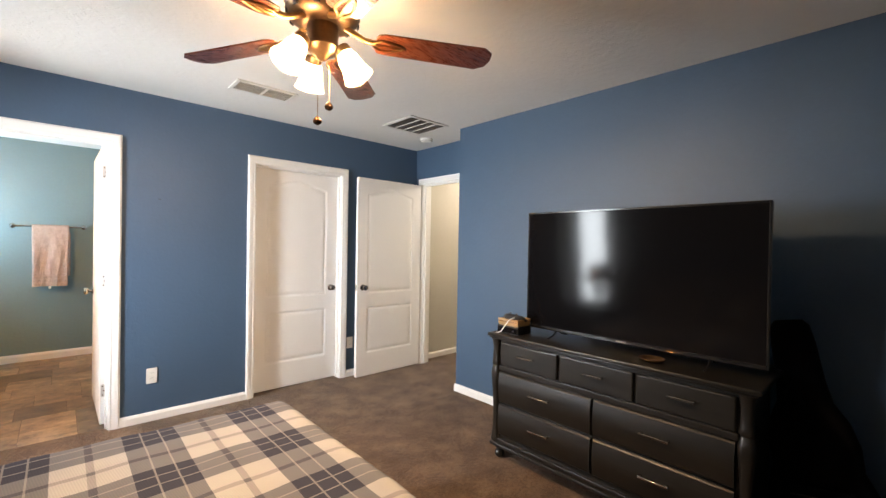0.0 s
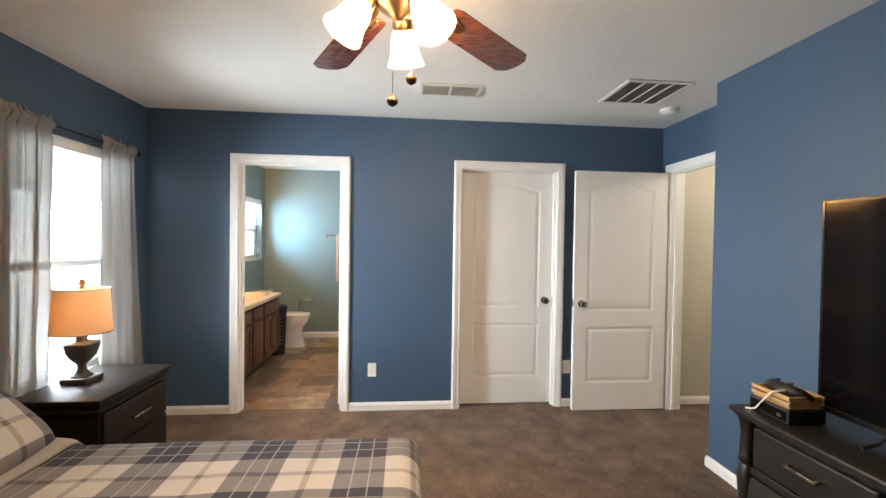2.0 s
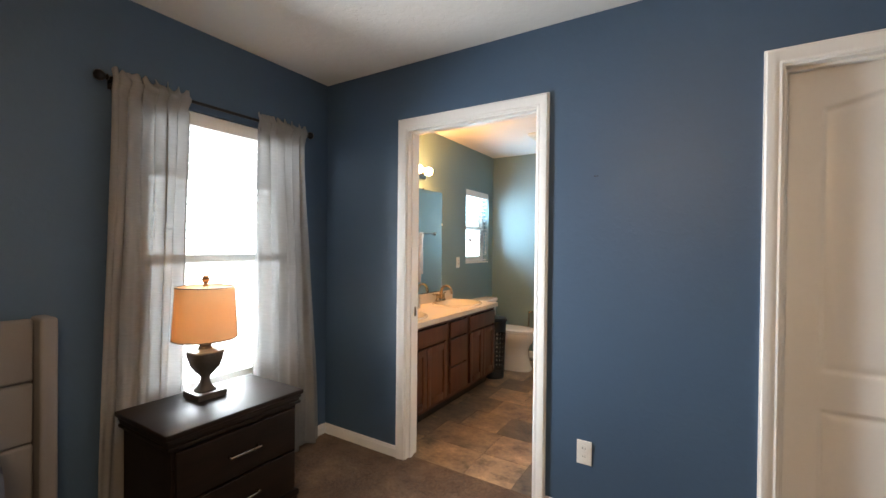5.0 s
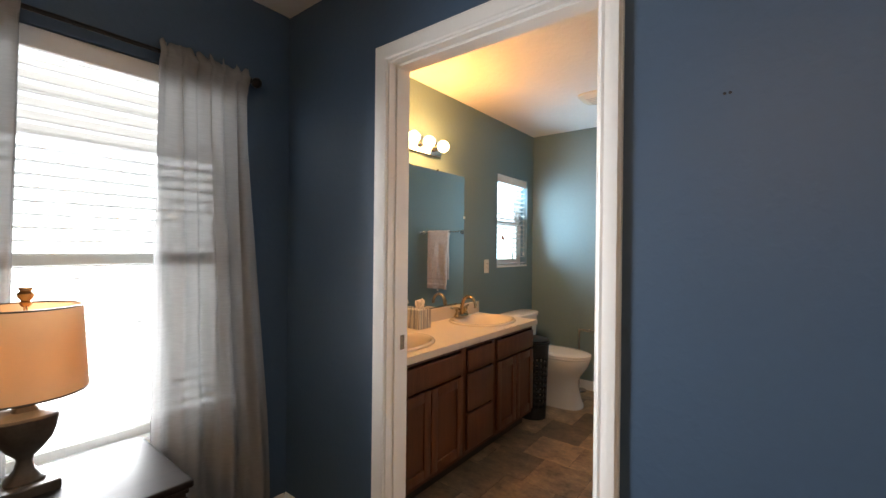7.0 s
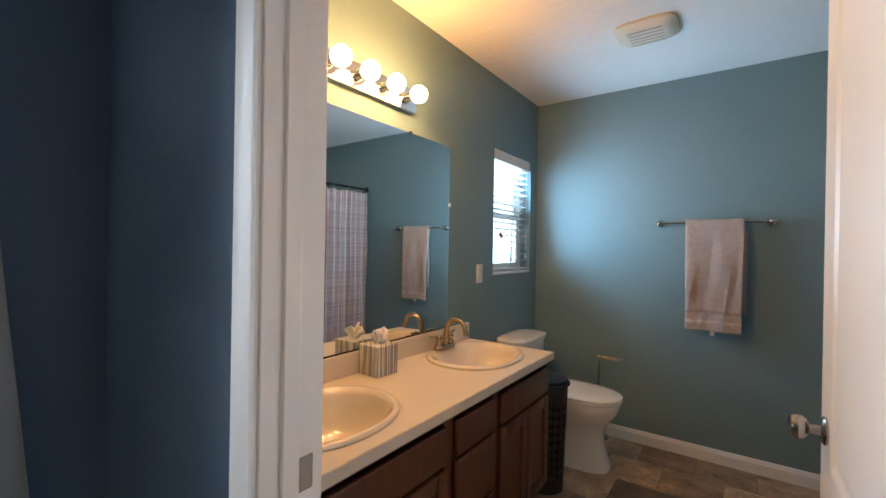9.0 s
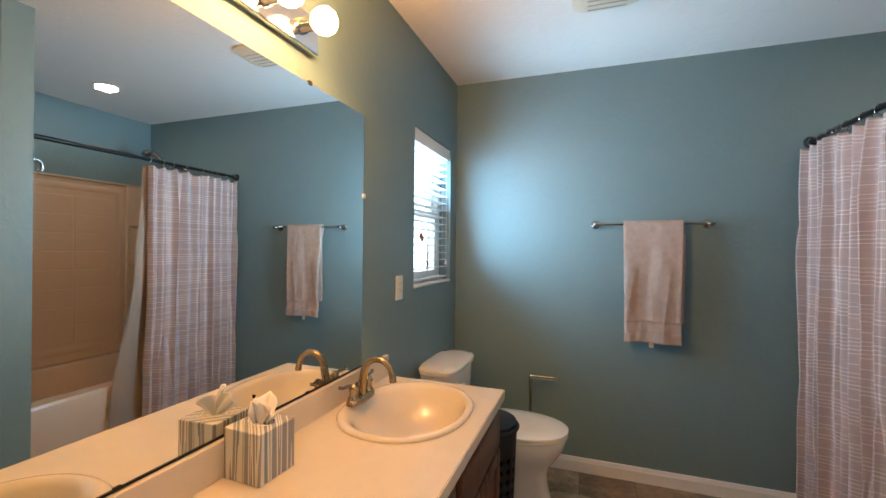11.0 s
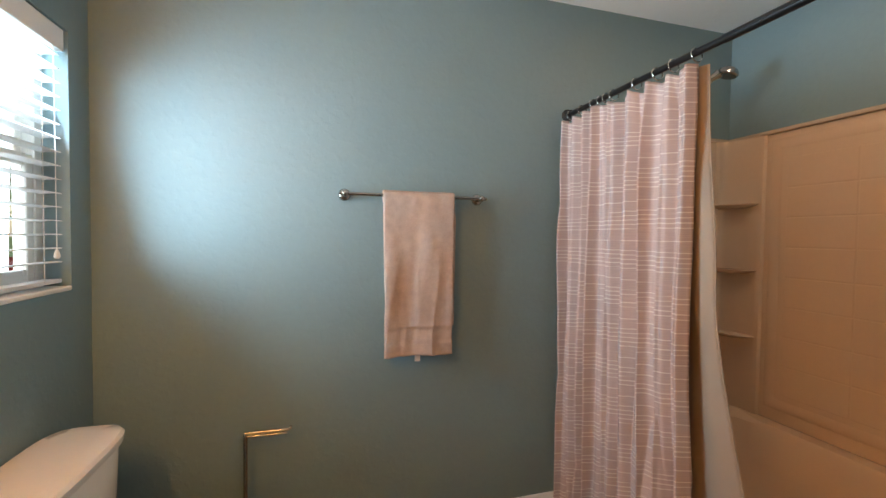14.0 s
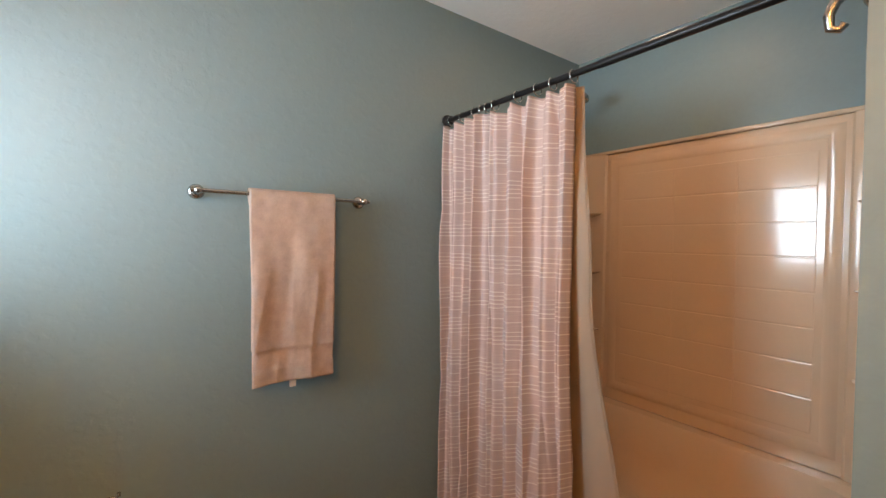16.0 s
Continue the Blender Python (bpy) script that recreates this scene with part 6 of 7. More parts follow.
def toilet():
    y = 5.268
    ob = thing("toilet", (-0.75, y, -0.018), "white porcelain toilet with the lid closed", "toilet")
    f = -0.0178
    bm = bmesh.new()
    loft(bm, [ring(x, y, z, a, b, 40, p) for z, x, a, b, p in ((f, -0.655, 0.252, 0.126, 3.0), (f + 0.025, -0.655, 0.250, 0.124, 3.0), (0.04, -0.656, 0.236, 0.116, 2.8), (0.13, -0.660, 0.218, 0.110, 2.6), (0.20, -0.660, 0.216, 0.116, 2.5), (0.245, -0.655, 0.230, 0.136, 2.3), (0.285, -0.648, 0.254, 0.159, 2.2), (0.33, -0.640, 0.275, 0.176, 2.2), (0.382, -0.636, 0.286, 0.182, 2.2), (0.392, -0.636, 0.284, 0.178, 2.2))])
    part("bowl", bm, PORC, ob, "", 60)
    bm = bmesh.new()
    loft(bm, [ring(-0.632, y, z, a, b, 44, 2.2) for z, a, b in ((0.393, 0.284, 0.180), (0.397, 0.290, 0.186), (0.407, 0.290, 0.186), (0.411, 0.285, 0.181))])
    part("seat", bm, PORC, ob, "", 50)
    bm = bmesh.new()
    loft(bm, [ring(-0.632, y, z, a, b, 44, 2.2) for z, a, b in ((0.412, 0.284, 0.180), (0.415, 0.291, 0.187), (0.424, 0.290, 0.186), (0.431, 0.270, 0.168), (0.434, 0.18, 0.11))])
    part("lid", bm, PORC, ob, "", 50)
    for dy in (-0.075, 0.075):
        part("hinge_cap", boxed(-0.915, -0.880, y + dy - 0.018, y + dy + 0.018, 0.393, 0.425, bevel=0.006, seg=2), PORC, ob)
    tx = -0.992
    bm = bmesh.new()
    loft(bm, [ring(tx, y, z, a, b, 40, 4.5) for z, a, b in ((0.375, 0.085, 0.190), (0.39, 0.092, 0.202), (0.56, 0.098, 0.212), (0.684, 0.101, 0.217), (0.688, 0.099, 0.215))])
    part("tank", bm, PORC, ob, "", 40)
    bm = bmesh.new()
    loft(bm, [ring(tx + 0.003, y, z, a, b, 40, 4.2) for z, a, b in ((0.6885, 0.100, 0.217), (0.692, 0.110, 0.230), (0.712, 0.112, 0.232), (0.722, 0.104, 0.224), (0.728, 0.07, 0.18))])
    part("tank_lid", bm, PORC, ob, "", 40)
    bm = bmesh.new()
    lathe(bm, 0, 0, [(0.014, 0), (0.014, 0.012), (0.001, 0.013)], 16, m=Matrix.Translation((tx + 0.098, y - 0.140, 0.632)) @ Matrix.Rotation(radians(90), 4, "Y"))
    tube(bm, [(tx + 0.112, y - 0.145, 0.632), (tx + 0.118, y - 0.115, 0.628), (tx + 0.120, y - 0.075, 0.618)], [0.006, 0.008, 0.009], 10)
    part("flush_lever", bm, PLASTIC, ob, "white flush lever", 60)
    for dy in (-0.125, 0.125):
        bm = bmesh.new()
        lathe(bm, -0.70, y + dy, [(0.014, f), (0.014, f + 0.012), (0.009, f + 0.020), (0.001, f + 0.022)], 16)
        part("bolt_cap", bm, PORC, ob)


toilet()


def laundry_basket():
    cx, cy, f = -0.668, 4.868, -0.0178
    ob = thing("laundry_basket", (cx, cy, f), "tall black plastic basket with punched holes", "basket")
    z1 = 0.572
    rad = lambda z: 0.096 + 0.018 * (z - f) / (z1 - f)
    bm = bmesh.new()
    n, rows = 40, 26
    vs = [[bm.verts.new((cx + rad(f + (z1 - f) * r / rows) * 1.12 * math.cos(2 * math.pi * k / n), cy + rad(f + (z1 - f) * r / rows) * math.sin(2 * math.pi * k / n), f + (z1 - f) * r / rows)) for k in range(n)] for r in range(rows + 1)]
    for r in range(rows):
        for k in range(n):
            if 4 <= r <= 21 and r % 2 == 0 and k % 2 == 0:
                continue
            bm.faces.new((vs[r][k], vs[r][(k + 1) % n], vs[r + 1][(k + 1) % n], vs[r + 1][k]))
    bm.faces.new(vs[0][::-1])
    thicken(part("wall", bm, BLACKP, ob, "", 180), 0.003)
    bm = bmesh.new()
    tube(bm, [(cx + rad(z1) * 1.16 * math.cos(a), cy + rad(z1) * 1.04 * math.sin(a), z1) for a in np.linspace(0, 2 * math.pi, 41)], 0.009, 10)
    part("rim", bm, BLACKP, ob, "", 60)
    bm = bmesh.new()
    lathe(bm, cx, cy, [(0.116, z1 + 0.009), (0.126, z1 + 0.012), (0.126, z1 + 0.022), (0.100, z1 + 0.030), (0.001, z1 + 0.038)], 36)
    part("lid", bm, BLACKP, ob, "", 40)


laundry_basket()


def paper_stand():
    x, y, f = -0.588, 5.708, -0.0178
    ob = thing("toilet_paper_stand", (x, y, f), "empty brushed nickel toilet paper stand", "paper holder")
    bm = bmesh.new()
    lathe(bm, x, y - 0.02, [(0.070, f), (0.072, f + 0.006), (0.066, f + 0.012), (0.014, f + 0.016), (0.001, f + 0.017)], 32)
    part("base", bm, NICKEL, ob, "", 40)
    bm = bmesh.new()
    tube(bm, [(x, y - 0.02, f + 0.012), (x, y - 0.02, 0.555)], 0.008, 12)
    part("post", bm, NICKEL, ob, "", 60)
    bm = bmesh.new()
    tube(bm, [(x - 0.004, y - 0.02, 0.558), (x + 0.155, y - 0.02, 0.558), (x + 0.163, y - 0.02, 0.562), (x + 0.163, y - 0.02, 0.570)], 0.0055, 10)
    tube(bm, [(x - 0.004, y - 0.02, 0.545), (x + 0.150, y - 0.02, 0.545)], 0.004, 10)
    part("arm", bm, NICKEL, ob, "", 60)


paper_stand()


def towel_bar():
    x0, x1, z, y = -0.242, 0.390, 1.492, BNY - 0.062
    ob = thing("towel_bar", ((x0 + x1) / 2, BNY, z), "brushed nickel towel bar on the teal wall", "towel bar")
    bm = bmesh.new()
    tube(bm, [(x0, y, z), (x1, y, z)], 0.0072, 14)
    part("bar", bm, NICKEL, ob, "", 60)
    for xx in (x0 + 0.022, x1 - 0.022):
        bm = bmesh.new()
        lathe(bm, 0, 0, [(0.025, 0), (0.025, 0.005), (0.020, 0.010), (0.011, 0.013), (0.0095, 0.036), (0.012, 0.046), (0.0135, 0.060), (0.012, 0.073), (0.006, 0.077), (0.001, 0.078)], 24, m=Matrix.Translation((xx, BNY - 0.0003, z)) @ Matrix.Rotation(radians(90), 4, "X"))
        part("post", bm, NICKEL, ob, "", 50)
    tw = thing("towel", (0.085, y, z), "beige terry bath towel folded over the bar", "towel")
    tx0, tx1 = -0.068, 0.238
    top = z + 0.0135

    def cloth(layer):
        front_len, back_len = 0.672, 0.560
        r = 0.0135 + 0.006 * layer

        def at(i, j):
            s = j * (front_len + back_len + math.pi * r)
            x = tx0 + (tx1 - tx0) * i
            if s < front_len:
                d = front_len - s
                yy, zz = y - r, z - d
            elif s < front_len + math.pi * r:
                a = (s - front_len) / r
                yy, zz, d = y - r * math.cos(a), z + r * math.sin(a), 0.0
            else:
                d = s - front_len - math.pi * r
                yy, zz = y + r, z - d
            k = smoothstep(0.02, 0.5, d)
            if s < front_len + math.pi * r / 2:
                x = 0.085 + (x - 0.085) * (1 - 0.05 * k)
                yy -= k * (0.012 + 0.009 * math.sin(i * 8.0 + 0.9 + 1.5 * d) * math.sin(i * math.pi) ** 0.5 + 0.016 * noise.noise(Vector((i * 3.5, d * 4, layer))))
                yy -= 0.004 * noise.noise(Vector((i * 7, d * 9, 5)))
                yy -= 0.005 * k * (1 - abs(noise.noise(Vector((i * 4.5 + 1.5 * d, d * 2.0, 3.0))))) ** 7
                band = abs(d - 0.585) < 0.030
                yy += 0.0055 if band else 0.0
                zz += 0.006 * (i - 0.5) * k + 0.004 * math.sin(i * 5) * k
            else:
                x += 0.016 * smoothstep(0, 0.1, d)
                yy = min(yy + 0.010 * k, BNY - 0.012)
            return Vector((x, yy, zz))

        return at

    thicken(part("cloth", sheet(bmesh.new(), cloth(0.4), 48, 170), TERRY, tw, "", 180), 0.009)
    bm = bmesh.new()
    box(bm, 0.070, 0.094, y - 0.016, y - 0.0145, z - 0.700, z - 0.672, 0.0004, 1)
    part("care_label", bm, TISSUE, tw)


towel_bar()

# ---- tub, surround and shower ----
TX0, TY0, TY1, RIM = 0.905, 4.270, BNY - 0.002, 0.440


def tub():
    ob = thing("bathtub", ((TX0 + BEX) / 2, (TY0 + TY1) / 2, -0.018), "white acrylic alcove bathtub", "bathtub")
    bm = bmesh.new()
    cx, cy = (TX0 + BEX) / 2 + 0.01, (TY0 + TY1) / 2
    hx, hy = (BEX - TX0) / 2 - 0.012, (TY1 - TY0) / 2 - 0.002
    xx = (TX0 + BEX) / 2 - 0.001
    rings = [ring(xx, cy, -0.0178, hx, hy, 64, 40), ring(xx, cy, RIM - 0.02, hx, hy, 64, 40), ring(xx, cy, RIM, hx - 0.012, hy - 0.012, 64, 30)]
    for a, b, z, p in ((0.80, 0.90, RIM + 0.001, 5.0), (0.775, 0.885, RIM - 0.012, 4.6), (0.72, 0.85, 0.25, 4.2), (0.66, 0.80, 0.12, 4.0), (0.56, 0.72, 0.075, 3.6), (0.2, 0.3, 0.068, 3.0)):
        rings.append(ring(cx, cy, z, hx * a, hy * b, 64, p))
    loft(bm, rings)
    part("shell", bm, ACRYL, ob, "", 40)
    bm = bmesh.new()
    lathe(bm, cx, TY1 - 0.30, [(0.03, 0.078), (0.03, 0.082), (0.01, 0.080), (0.001, 0.080)], 20)
    part("drain", bm, CHROME, ob)


tub()


def surround():
    """A moulded three-wall surround: raised field with a tile relief, corner columns with shelves."""
    zt, zb = 1.845, RIM + 0.0015
    ob = thing("shower_surround", (BEX, (TY0 + TY1) / 2, zb), "glossy white moulded tub surround with corner shelves", "shower surround")
    xb = BEX - 0.030
    bm = bmesh.new()
    box(bm, xb, BEX - 0.0005, TY0, TY1 - 0.0005, zb, zt, 0.004, 2)
    back = part("back_panel", bm, ACRYL, ob)
    y0, y1 = 4.520, 5.505
    bm = bmesh.new()
    prof = [(0.0, 0.0), (0.008, 0.006), (0.020, 0.010), (0.034, 0.010), (0.046, 0.004), (0.052, 0.0)]
    rows = []
    for u, v in prof:
        rows.append([bm.verts.new((xb - 0.0003 - 0.7 * v, yy, zz)) for yy, zz in ((y0 + u, 0.5 + u), (y0 + u, zt - 0.03 - u), (y1 - u, zt - 0.03 - u), (y1 - u, 0.5 + u))])
    for r, s in zip(rows, rows[1:]):
        for k in range(4):
            bm.faces.new((r[k], r[(k + 1) % 4], s[(k + 1) % 4], s[k]))
    part("field_moulding", bm, ACRYL, back, "", 60)
    cols, rws = 3, 8
    fy0, fy1, fz0, fz1 = y0 + 0.075, y1 - 0.075, 0.575, zt - 0.125
    me = None
    for c in range(cols):
        for r in range(rws):
            a, b = fy0 + (fy1 - fy0) * c / cols, fy0 + (fy1 - fy0) * (c + 1) / cols
            lo, hi = fz0 + (fz1 - fz0) * r / rws, fz0 + (fz1 - fz0) * (r + 1) / rws
            if me is None:
                t = bmesh.new()
                w, h = (b - a) / 2 - 0.0015, (hi - lo) / 2 - 0.0015
                loft(t, [[Vector((-d, y, z)) for y, z in ((-w + e, -h + e), (w - e, -h + e), (w - e, h - e), (-w + e, h - e))] for d, e in ((-0.001, 0), (0.0006, 0.0008), (0.0014, 0.004))])
                me = bpy.data.meshes.new("tile_relief")
                bmesh.ops.recalc_face_normals(t, faces=t.faces)
                t.to_mesh(me)
                t.free()
                me.materials.append(ACRYL)
            tile = new("tile_relief", me)
            tile.parent, tile.location = back, (xb, (a + b) / 2, (lo + hi) / 2)
    bm = bmesh.new()
    box(bm, xb - 0.012, BEX - 0.001, TY0, TY1 - 0.001, zt + 0.0004, zt + 0.020, 0.006, 3)
    part("top_lip", bm, ACRYL, ob, "", 40)
    for s, yw in ((1, BNY - 0.002), (-1, TY0 + 0.001)):
        yy0, yy1 = (yw - 0.026, yw) if s > 0 else (yw, yw + 0.026)
        bm = bmesh.new()
        box(bm, TX0 + 0.02, xb - 0.0005, yy0, yy1, zb, zt, 0.004, 2)
        part("end_panel", bm, ACRYL, ob)
        bm = bmesh.new()
        box(bm, TX0 + 0.01, xb - 0.013, min(yy0, yw - 0.036 if s > 0 else yy0), max(yy1, yw + 0.036 if s < 0 else yy1), zt + 0.0004, zt + 0.020, 0.006, 3)
        part("top_lip", bm, ACRYL, ob, "", 40)
        # corner column: a flat chamfered strip with three thin ledges
        ye = yy0 if s > 0 else yy1
        bm = bmesh.new()
        pts = [Vector((xb - 0.0005, ye - s * 0.205, 0)), Vector((xb - 0.012, ye - s * 0.196, 0)), Vector((xb - 0.015, ye - s * 0.180, 0))]
        pts += [Vector((xb - 0.015 - 0.060 * (1 - math.cos(a)), ye - s * (0.016 + 0.160 * (1 - math.sin(a))), 0)) for a in np.linspace(0.0, math.pi / 2, 10)]
        pts += [Vector((xb - 0.082, ye - s * 0.012, 0)), Vector((xb - 0.090, ye - s * 0.0005, 0)), Vector((xb - 0.0005, ye - s * 0.0005, 0))]
        loft(bm, [[p + Vector((0, 0, z)) for p in pts] for z in (zb, zt)])
        col = part("corner_column", bm, ACRYL, ob, "", 40)
        for z in (0.835, 1.172, 1.510):
            bm = bmesh.new()
            rows = []
            for dz, g in ((-0.022, -0.050), (-0.010, -0.012), (-0.003, 0.0), (0.0, -0.005)):
                r = 0.168 + g
                rows.append([Vector((xb - 0.004 - 0.62 * r * math.sin(a) ** 0.8, ye - s * (0.004 + 1.08 * r * math.cos(a) ** 0.8), z + dz)) for a in np.linspace(0.001, math.pi / 2 - 0.001, 14)] + [Vector((xb - 0.003, ye - s * 0.003, z + dz))])
            loft(bm, rows)
            part("shelf", bm, ACRYL, col, "", 40)


surround()


def shower_set():
    x, zw = 1.420, 1.985
    ob = thing("hand_shower", (x, BNY, zw), "brushed nickel hand shower on a wall arm with hose", "shower head")
    bm = bmesh.new()
    lathe(bm, 0, 0, [(0.030, 0), (0.030, 0.003), (0.022, 0.010), (0.010, 0.014)], 24, m=Matrix.Translation((x, BNY - 0.0005, zw + 0.02)) @ Matrix.Rotation(radians(90), 4, "X"))
    part("flange", bm, CHROME, ob, "", 40)
    bm = bmesh.new()
    tube(bm, [(x, BNY - 0.01, zw + 0.02), (x, BNY - 0.07, zw + 0.035), (x, BNY - 0.11, zw + 0.028), (x, BNY - 0.135, zw + 0.010)], 0.0105, 14)
    part("wall_arm", bm, NICKEL, ob, "", 60)
    bm = bmesh.new()
    tube(bm, [(x, BNY - 0.130, zw + 0.016), (x, BNY - 0.150, zw - 0.018), (x, BNY - 0.155, zw - 0.035)], [0.015, 0.020, 0.016], 16)
    part("holder", bm, NICKEL, ob, "", 60)
    bm = bmesh.new()
    hp = [(x - 0.002, BNY - 0.150, zw - 0.075), (x + 0.004, BNY - 0.165, zw - 0.02), (x + 0.022, BNY - 0.185, zw + 0.055), (x + 0.050, BNY - 0.21, zw + 0.105), (x + 0.075, BNY - 0.23, zw + 0.125)]
    tube(bm, hp, [0.010, 0.011, 0.012, 0.016, 0.022], 16)
    part("hand_grip", bm, NICKEL, ob, "", 60)
    bm = bmesh.new()
    mh = Matrix.Translation((x + 0.105, BNY - 0.252, zw + 0.128)) @ Matrix.Rotation(radians(14), 4, "Y") @ Matrix.Rotation(radians(10), 4, "X")
    lathe(bm, 0, 0, [(0.040, -0.020), (0.046, -0.014), (0.046, -0.004), (0.038, 0.010), (0.022, 0.020), (0.001, 0.024)], 32, m=mh)
    part("spray_head", bm, NICKEL, ob, "", 40)
    bm = bmesh.new()
    pts = []
    for k in range(29):
        t = k / 28
        a = math.pi * t
        pts.append((x - 0.030 * math.cos(a) - 0.002, BNY - 0.150 + 0.012 * math.sin(a), zw - 0.075 - 0.690 * math.sin(a) ** 0.55))
    tube(bm, pts, 0.0068, 10)
    part("hose", bm, NICKEL, ob, "ribbed nickel hose", 60)


shower_set()


def shower_curtain():
    x, z = 0.828, 1.914
    rodt = thing("shower_rod", (x, 5.0, z), "black metal tension shower rod", "shower rod")
    bm = bmesh.new()
    tube(bm, [(x, TY0 + 0.003, z), (x, 4.935, z)], 0.0135, 18)
    tube(bm, [(x, 4.9352, z), (x, BNY - 0.002, z)], 0.0118, 18)
    part("tube", bm, BLACKM, rodt, "", 60)
    for s, yy in ((1, BNY - 0.0005), (-1, TY0)):
        bm = bmesh.new()
        lathe(bm, 0, 0, [(0.029, 0), (0.029, 0.006), (0.022, 0.012), (0.019, 0.034), (0.0145, 0.036)], 28, m=Matrix.Translation((x, yy, z)) @ Matrix.Rotation(radians(90 * s), 4, "X"))
        part("end_cap", bm, BLACKP, rodt, "", 40)
    ob = thing("shower_curtain", (x, 5.4, z), "mauve-grey shower curtain with broken white lines, drawn aside", "shower curtain")
    ya, yb, z0, z1 = BNY - 0.022, 5.020, 0.035, z - 0.038
    total = 1.78
    hooks = [0.02, 0.14, 0.26, 0.33, 0.38, 0.44, 0.62, 0.76, 0.86, 0.985]

    def at(i, j):
        zz = z1 + (z0 - z1) * j
        k = smoothstep(0.0, 0.25, j)
        tight = math.exp(-((i - 0.37) / 0.07) ** 2) + 0.8 * math.exp(-((i - 0.75) / 0.05) ** 2) + 0.6 * math.exp(-((i - 0.10) / 0.06) ** 2)
        drift = 0.35 * noise.noise(Vector((i * 2.2, j * 1.3, 5.0)))
        ph = 2 * math.pi * (9.5 * i + 0.45 * math.sin(5.0 * i + 0.4) + drift * 0.35 * k)
        wave = math.sin(ph) + 0.38 * math.sin(2.3 * ph + 1.2)
        wave *= 0.85 + 0.75 * noise.noise(Vector((i * 5.0, j * 1.1, 3.0)))
        y = ya + (yb - ya) * i + (0.005 + 0.005 * tight) * math.cos(ph) * (0.6 + 0.4 * k) - (0.05 * i - 0.012) * smoothstep(0.2, 1, j) * 0.6
        amp = 0.017 + 0.009 * tight * (1 - 0.3 * smoothstep(0.3, 1, j)) + 0.006 * k
        xx = x - 0.030 + amp * wave + 0.0055 * math.sin(2 * math.pi * 19.0 * i + 4.0 * drift) * (1 - 0.5 * k) + 0.010 * noise.noise(Vector((i * 6, j * 2.6, 2.0))) + 0.004 * noise.noise(Vector((i * 22, j * 5, 7.0)))
        xx = x + 0.012 - max(x + 0.012 - xx, 0.25 * (x + 0.012 - xx))
        crease = 1 - abs(noise.noise(Vector((i * 9.0 + 0.5 * drift, j * 1.4, 11.0))))
        xx += 0.016 * crease ** 10 + 0.003 * noise.noise(Vector((i * 34, j * 9, 1.0)))
        d = min(abs(i - h) for h in hooks)
        sag = 0.020 * smoothstep(0.0, 0.07, d) * max(0, 1 - j / 0.10)
        return Vector((xx, y, zz - sag))

    bm = sheet(bmesh.new(), at, 260, 120, lambda i, j: (i * total, (1 - j) * (z1 - z0)))
    thicken(part("cloth", bm, STRIPED, ob, "", 180), 0.0016)
    for h in hooks:
        yy = ya + (yb - ya) * h
        bm = bmesh.new()
        tube(bm, arc_pts((x, yy, z - 0.008), 0.0225, 0, 360, (1, 0, 0), (0, 0.12, 1), 20), 0.0022, 6)
        part("ring", bm, CHROME, ob, "thin chrome curtain ring", 60)
    ln = thing("shower_liner", (x + 0.03, 5.35, z), "cream plastic shower liner hanging inside the curtain", "shower liner")

    def at2(i, j):
        zz = z1 + (z0 + 0.12 - z1) * j
        ph = 2 * math.pi * 5 * i
        y = ya + (yb - ya) * i - (0.004 + 0.050 * smoothstep(0.08, 0.4, j) + 0.135 * smoothstep(0.4, 1, j) + 0.005 * math.sin(j * 11)) * i ** 3
        xx = x + 0.034 + 0.016 * math.sin(ph) * (1 - 0.4 * j) + 0.10 * smoothstep(0.3, 1.0, j) * 0.25 + 0.010 * noise.noise(Vector((i * 5, j * 4, 6)))
        return Vector((max(xx, x + 0.020), y, zz))

    thicken(part("sheet", sheet(bmesh.new(), at2, 110, 90), LINER, ln, "", 180), 0.001)
    bm = bmesh.new()
    tube(bm, [at2(1.0, j / 60) + Vector((0, -0.001, 0)) for j in range(61)], 0.0028, 6)
    part("hem", bm, LINER, ln, "rolled hem", 180)


shower_curtain()

hook = thing("robe_hook", (0.545, 4.268, 1.72), "satin nickel double robe hook on the partition", "hook")
bm = bmesh.new()
lathe(bm, 0, 0, [(0.024, 0), (0.024, 0.004), (0.016, 0.010), (0.009, 0.012)], 24, m=Matrix.Translation((0.548, 4.2685, 1.735)) @ Matrix.Rotation(radians(-90), 4, "X"))
part("rosette", bm, NICKEL, hook, "", 40)
bm = bmesh.new()
tube(bm, [(0.548, 4.275, 1.745), (0.548, 4.296, 1.746), (0.548, 4.312, 1.738), (0.548, 4.320, 1.718), (0.548, 4.318, 1.696), (0.548, 4.306, 1.690), (0.548, 4.300, 1.698)], [0.009, 0.0085, 0.009, 0.008, 0.007, 0.006, 0.007], 12)
part("prong", bm, NICKEL, hook, "", 60)


# ---- outside ----
structure("ground", boxed(-150, 150, -150, 150, -0.5, -0.42), GRASS, "sunlit lawn between the houses", "ground")
structure("road", boxed(-60, -3.0, 19.0, 27.0, -0.418, -0.414), ASPHALT, "grey asphalt street", "road")


SHADED = surface("pane_over_drawn_shade", (0.42, 0.43, 0.44), 0.08, var=0.05)


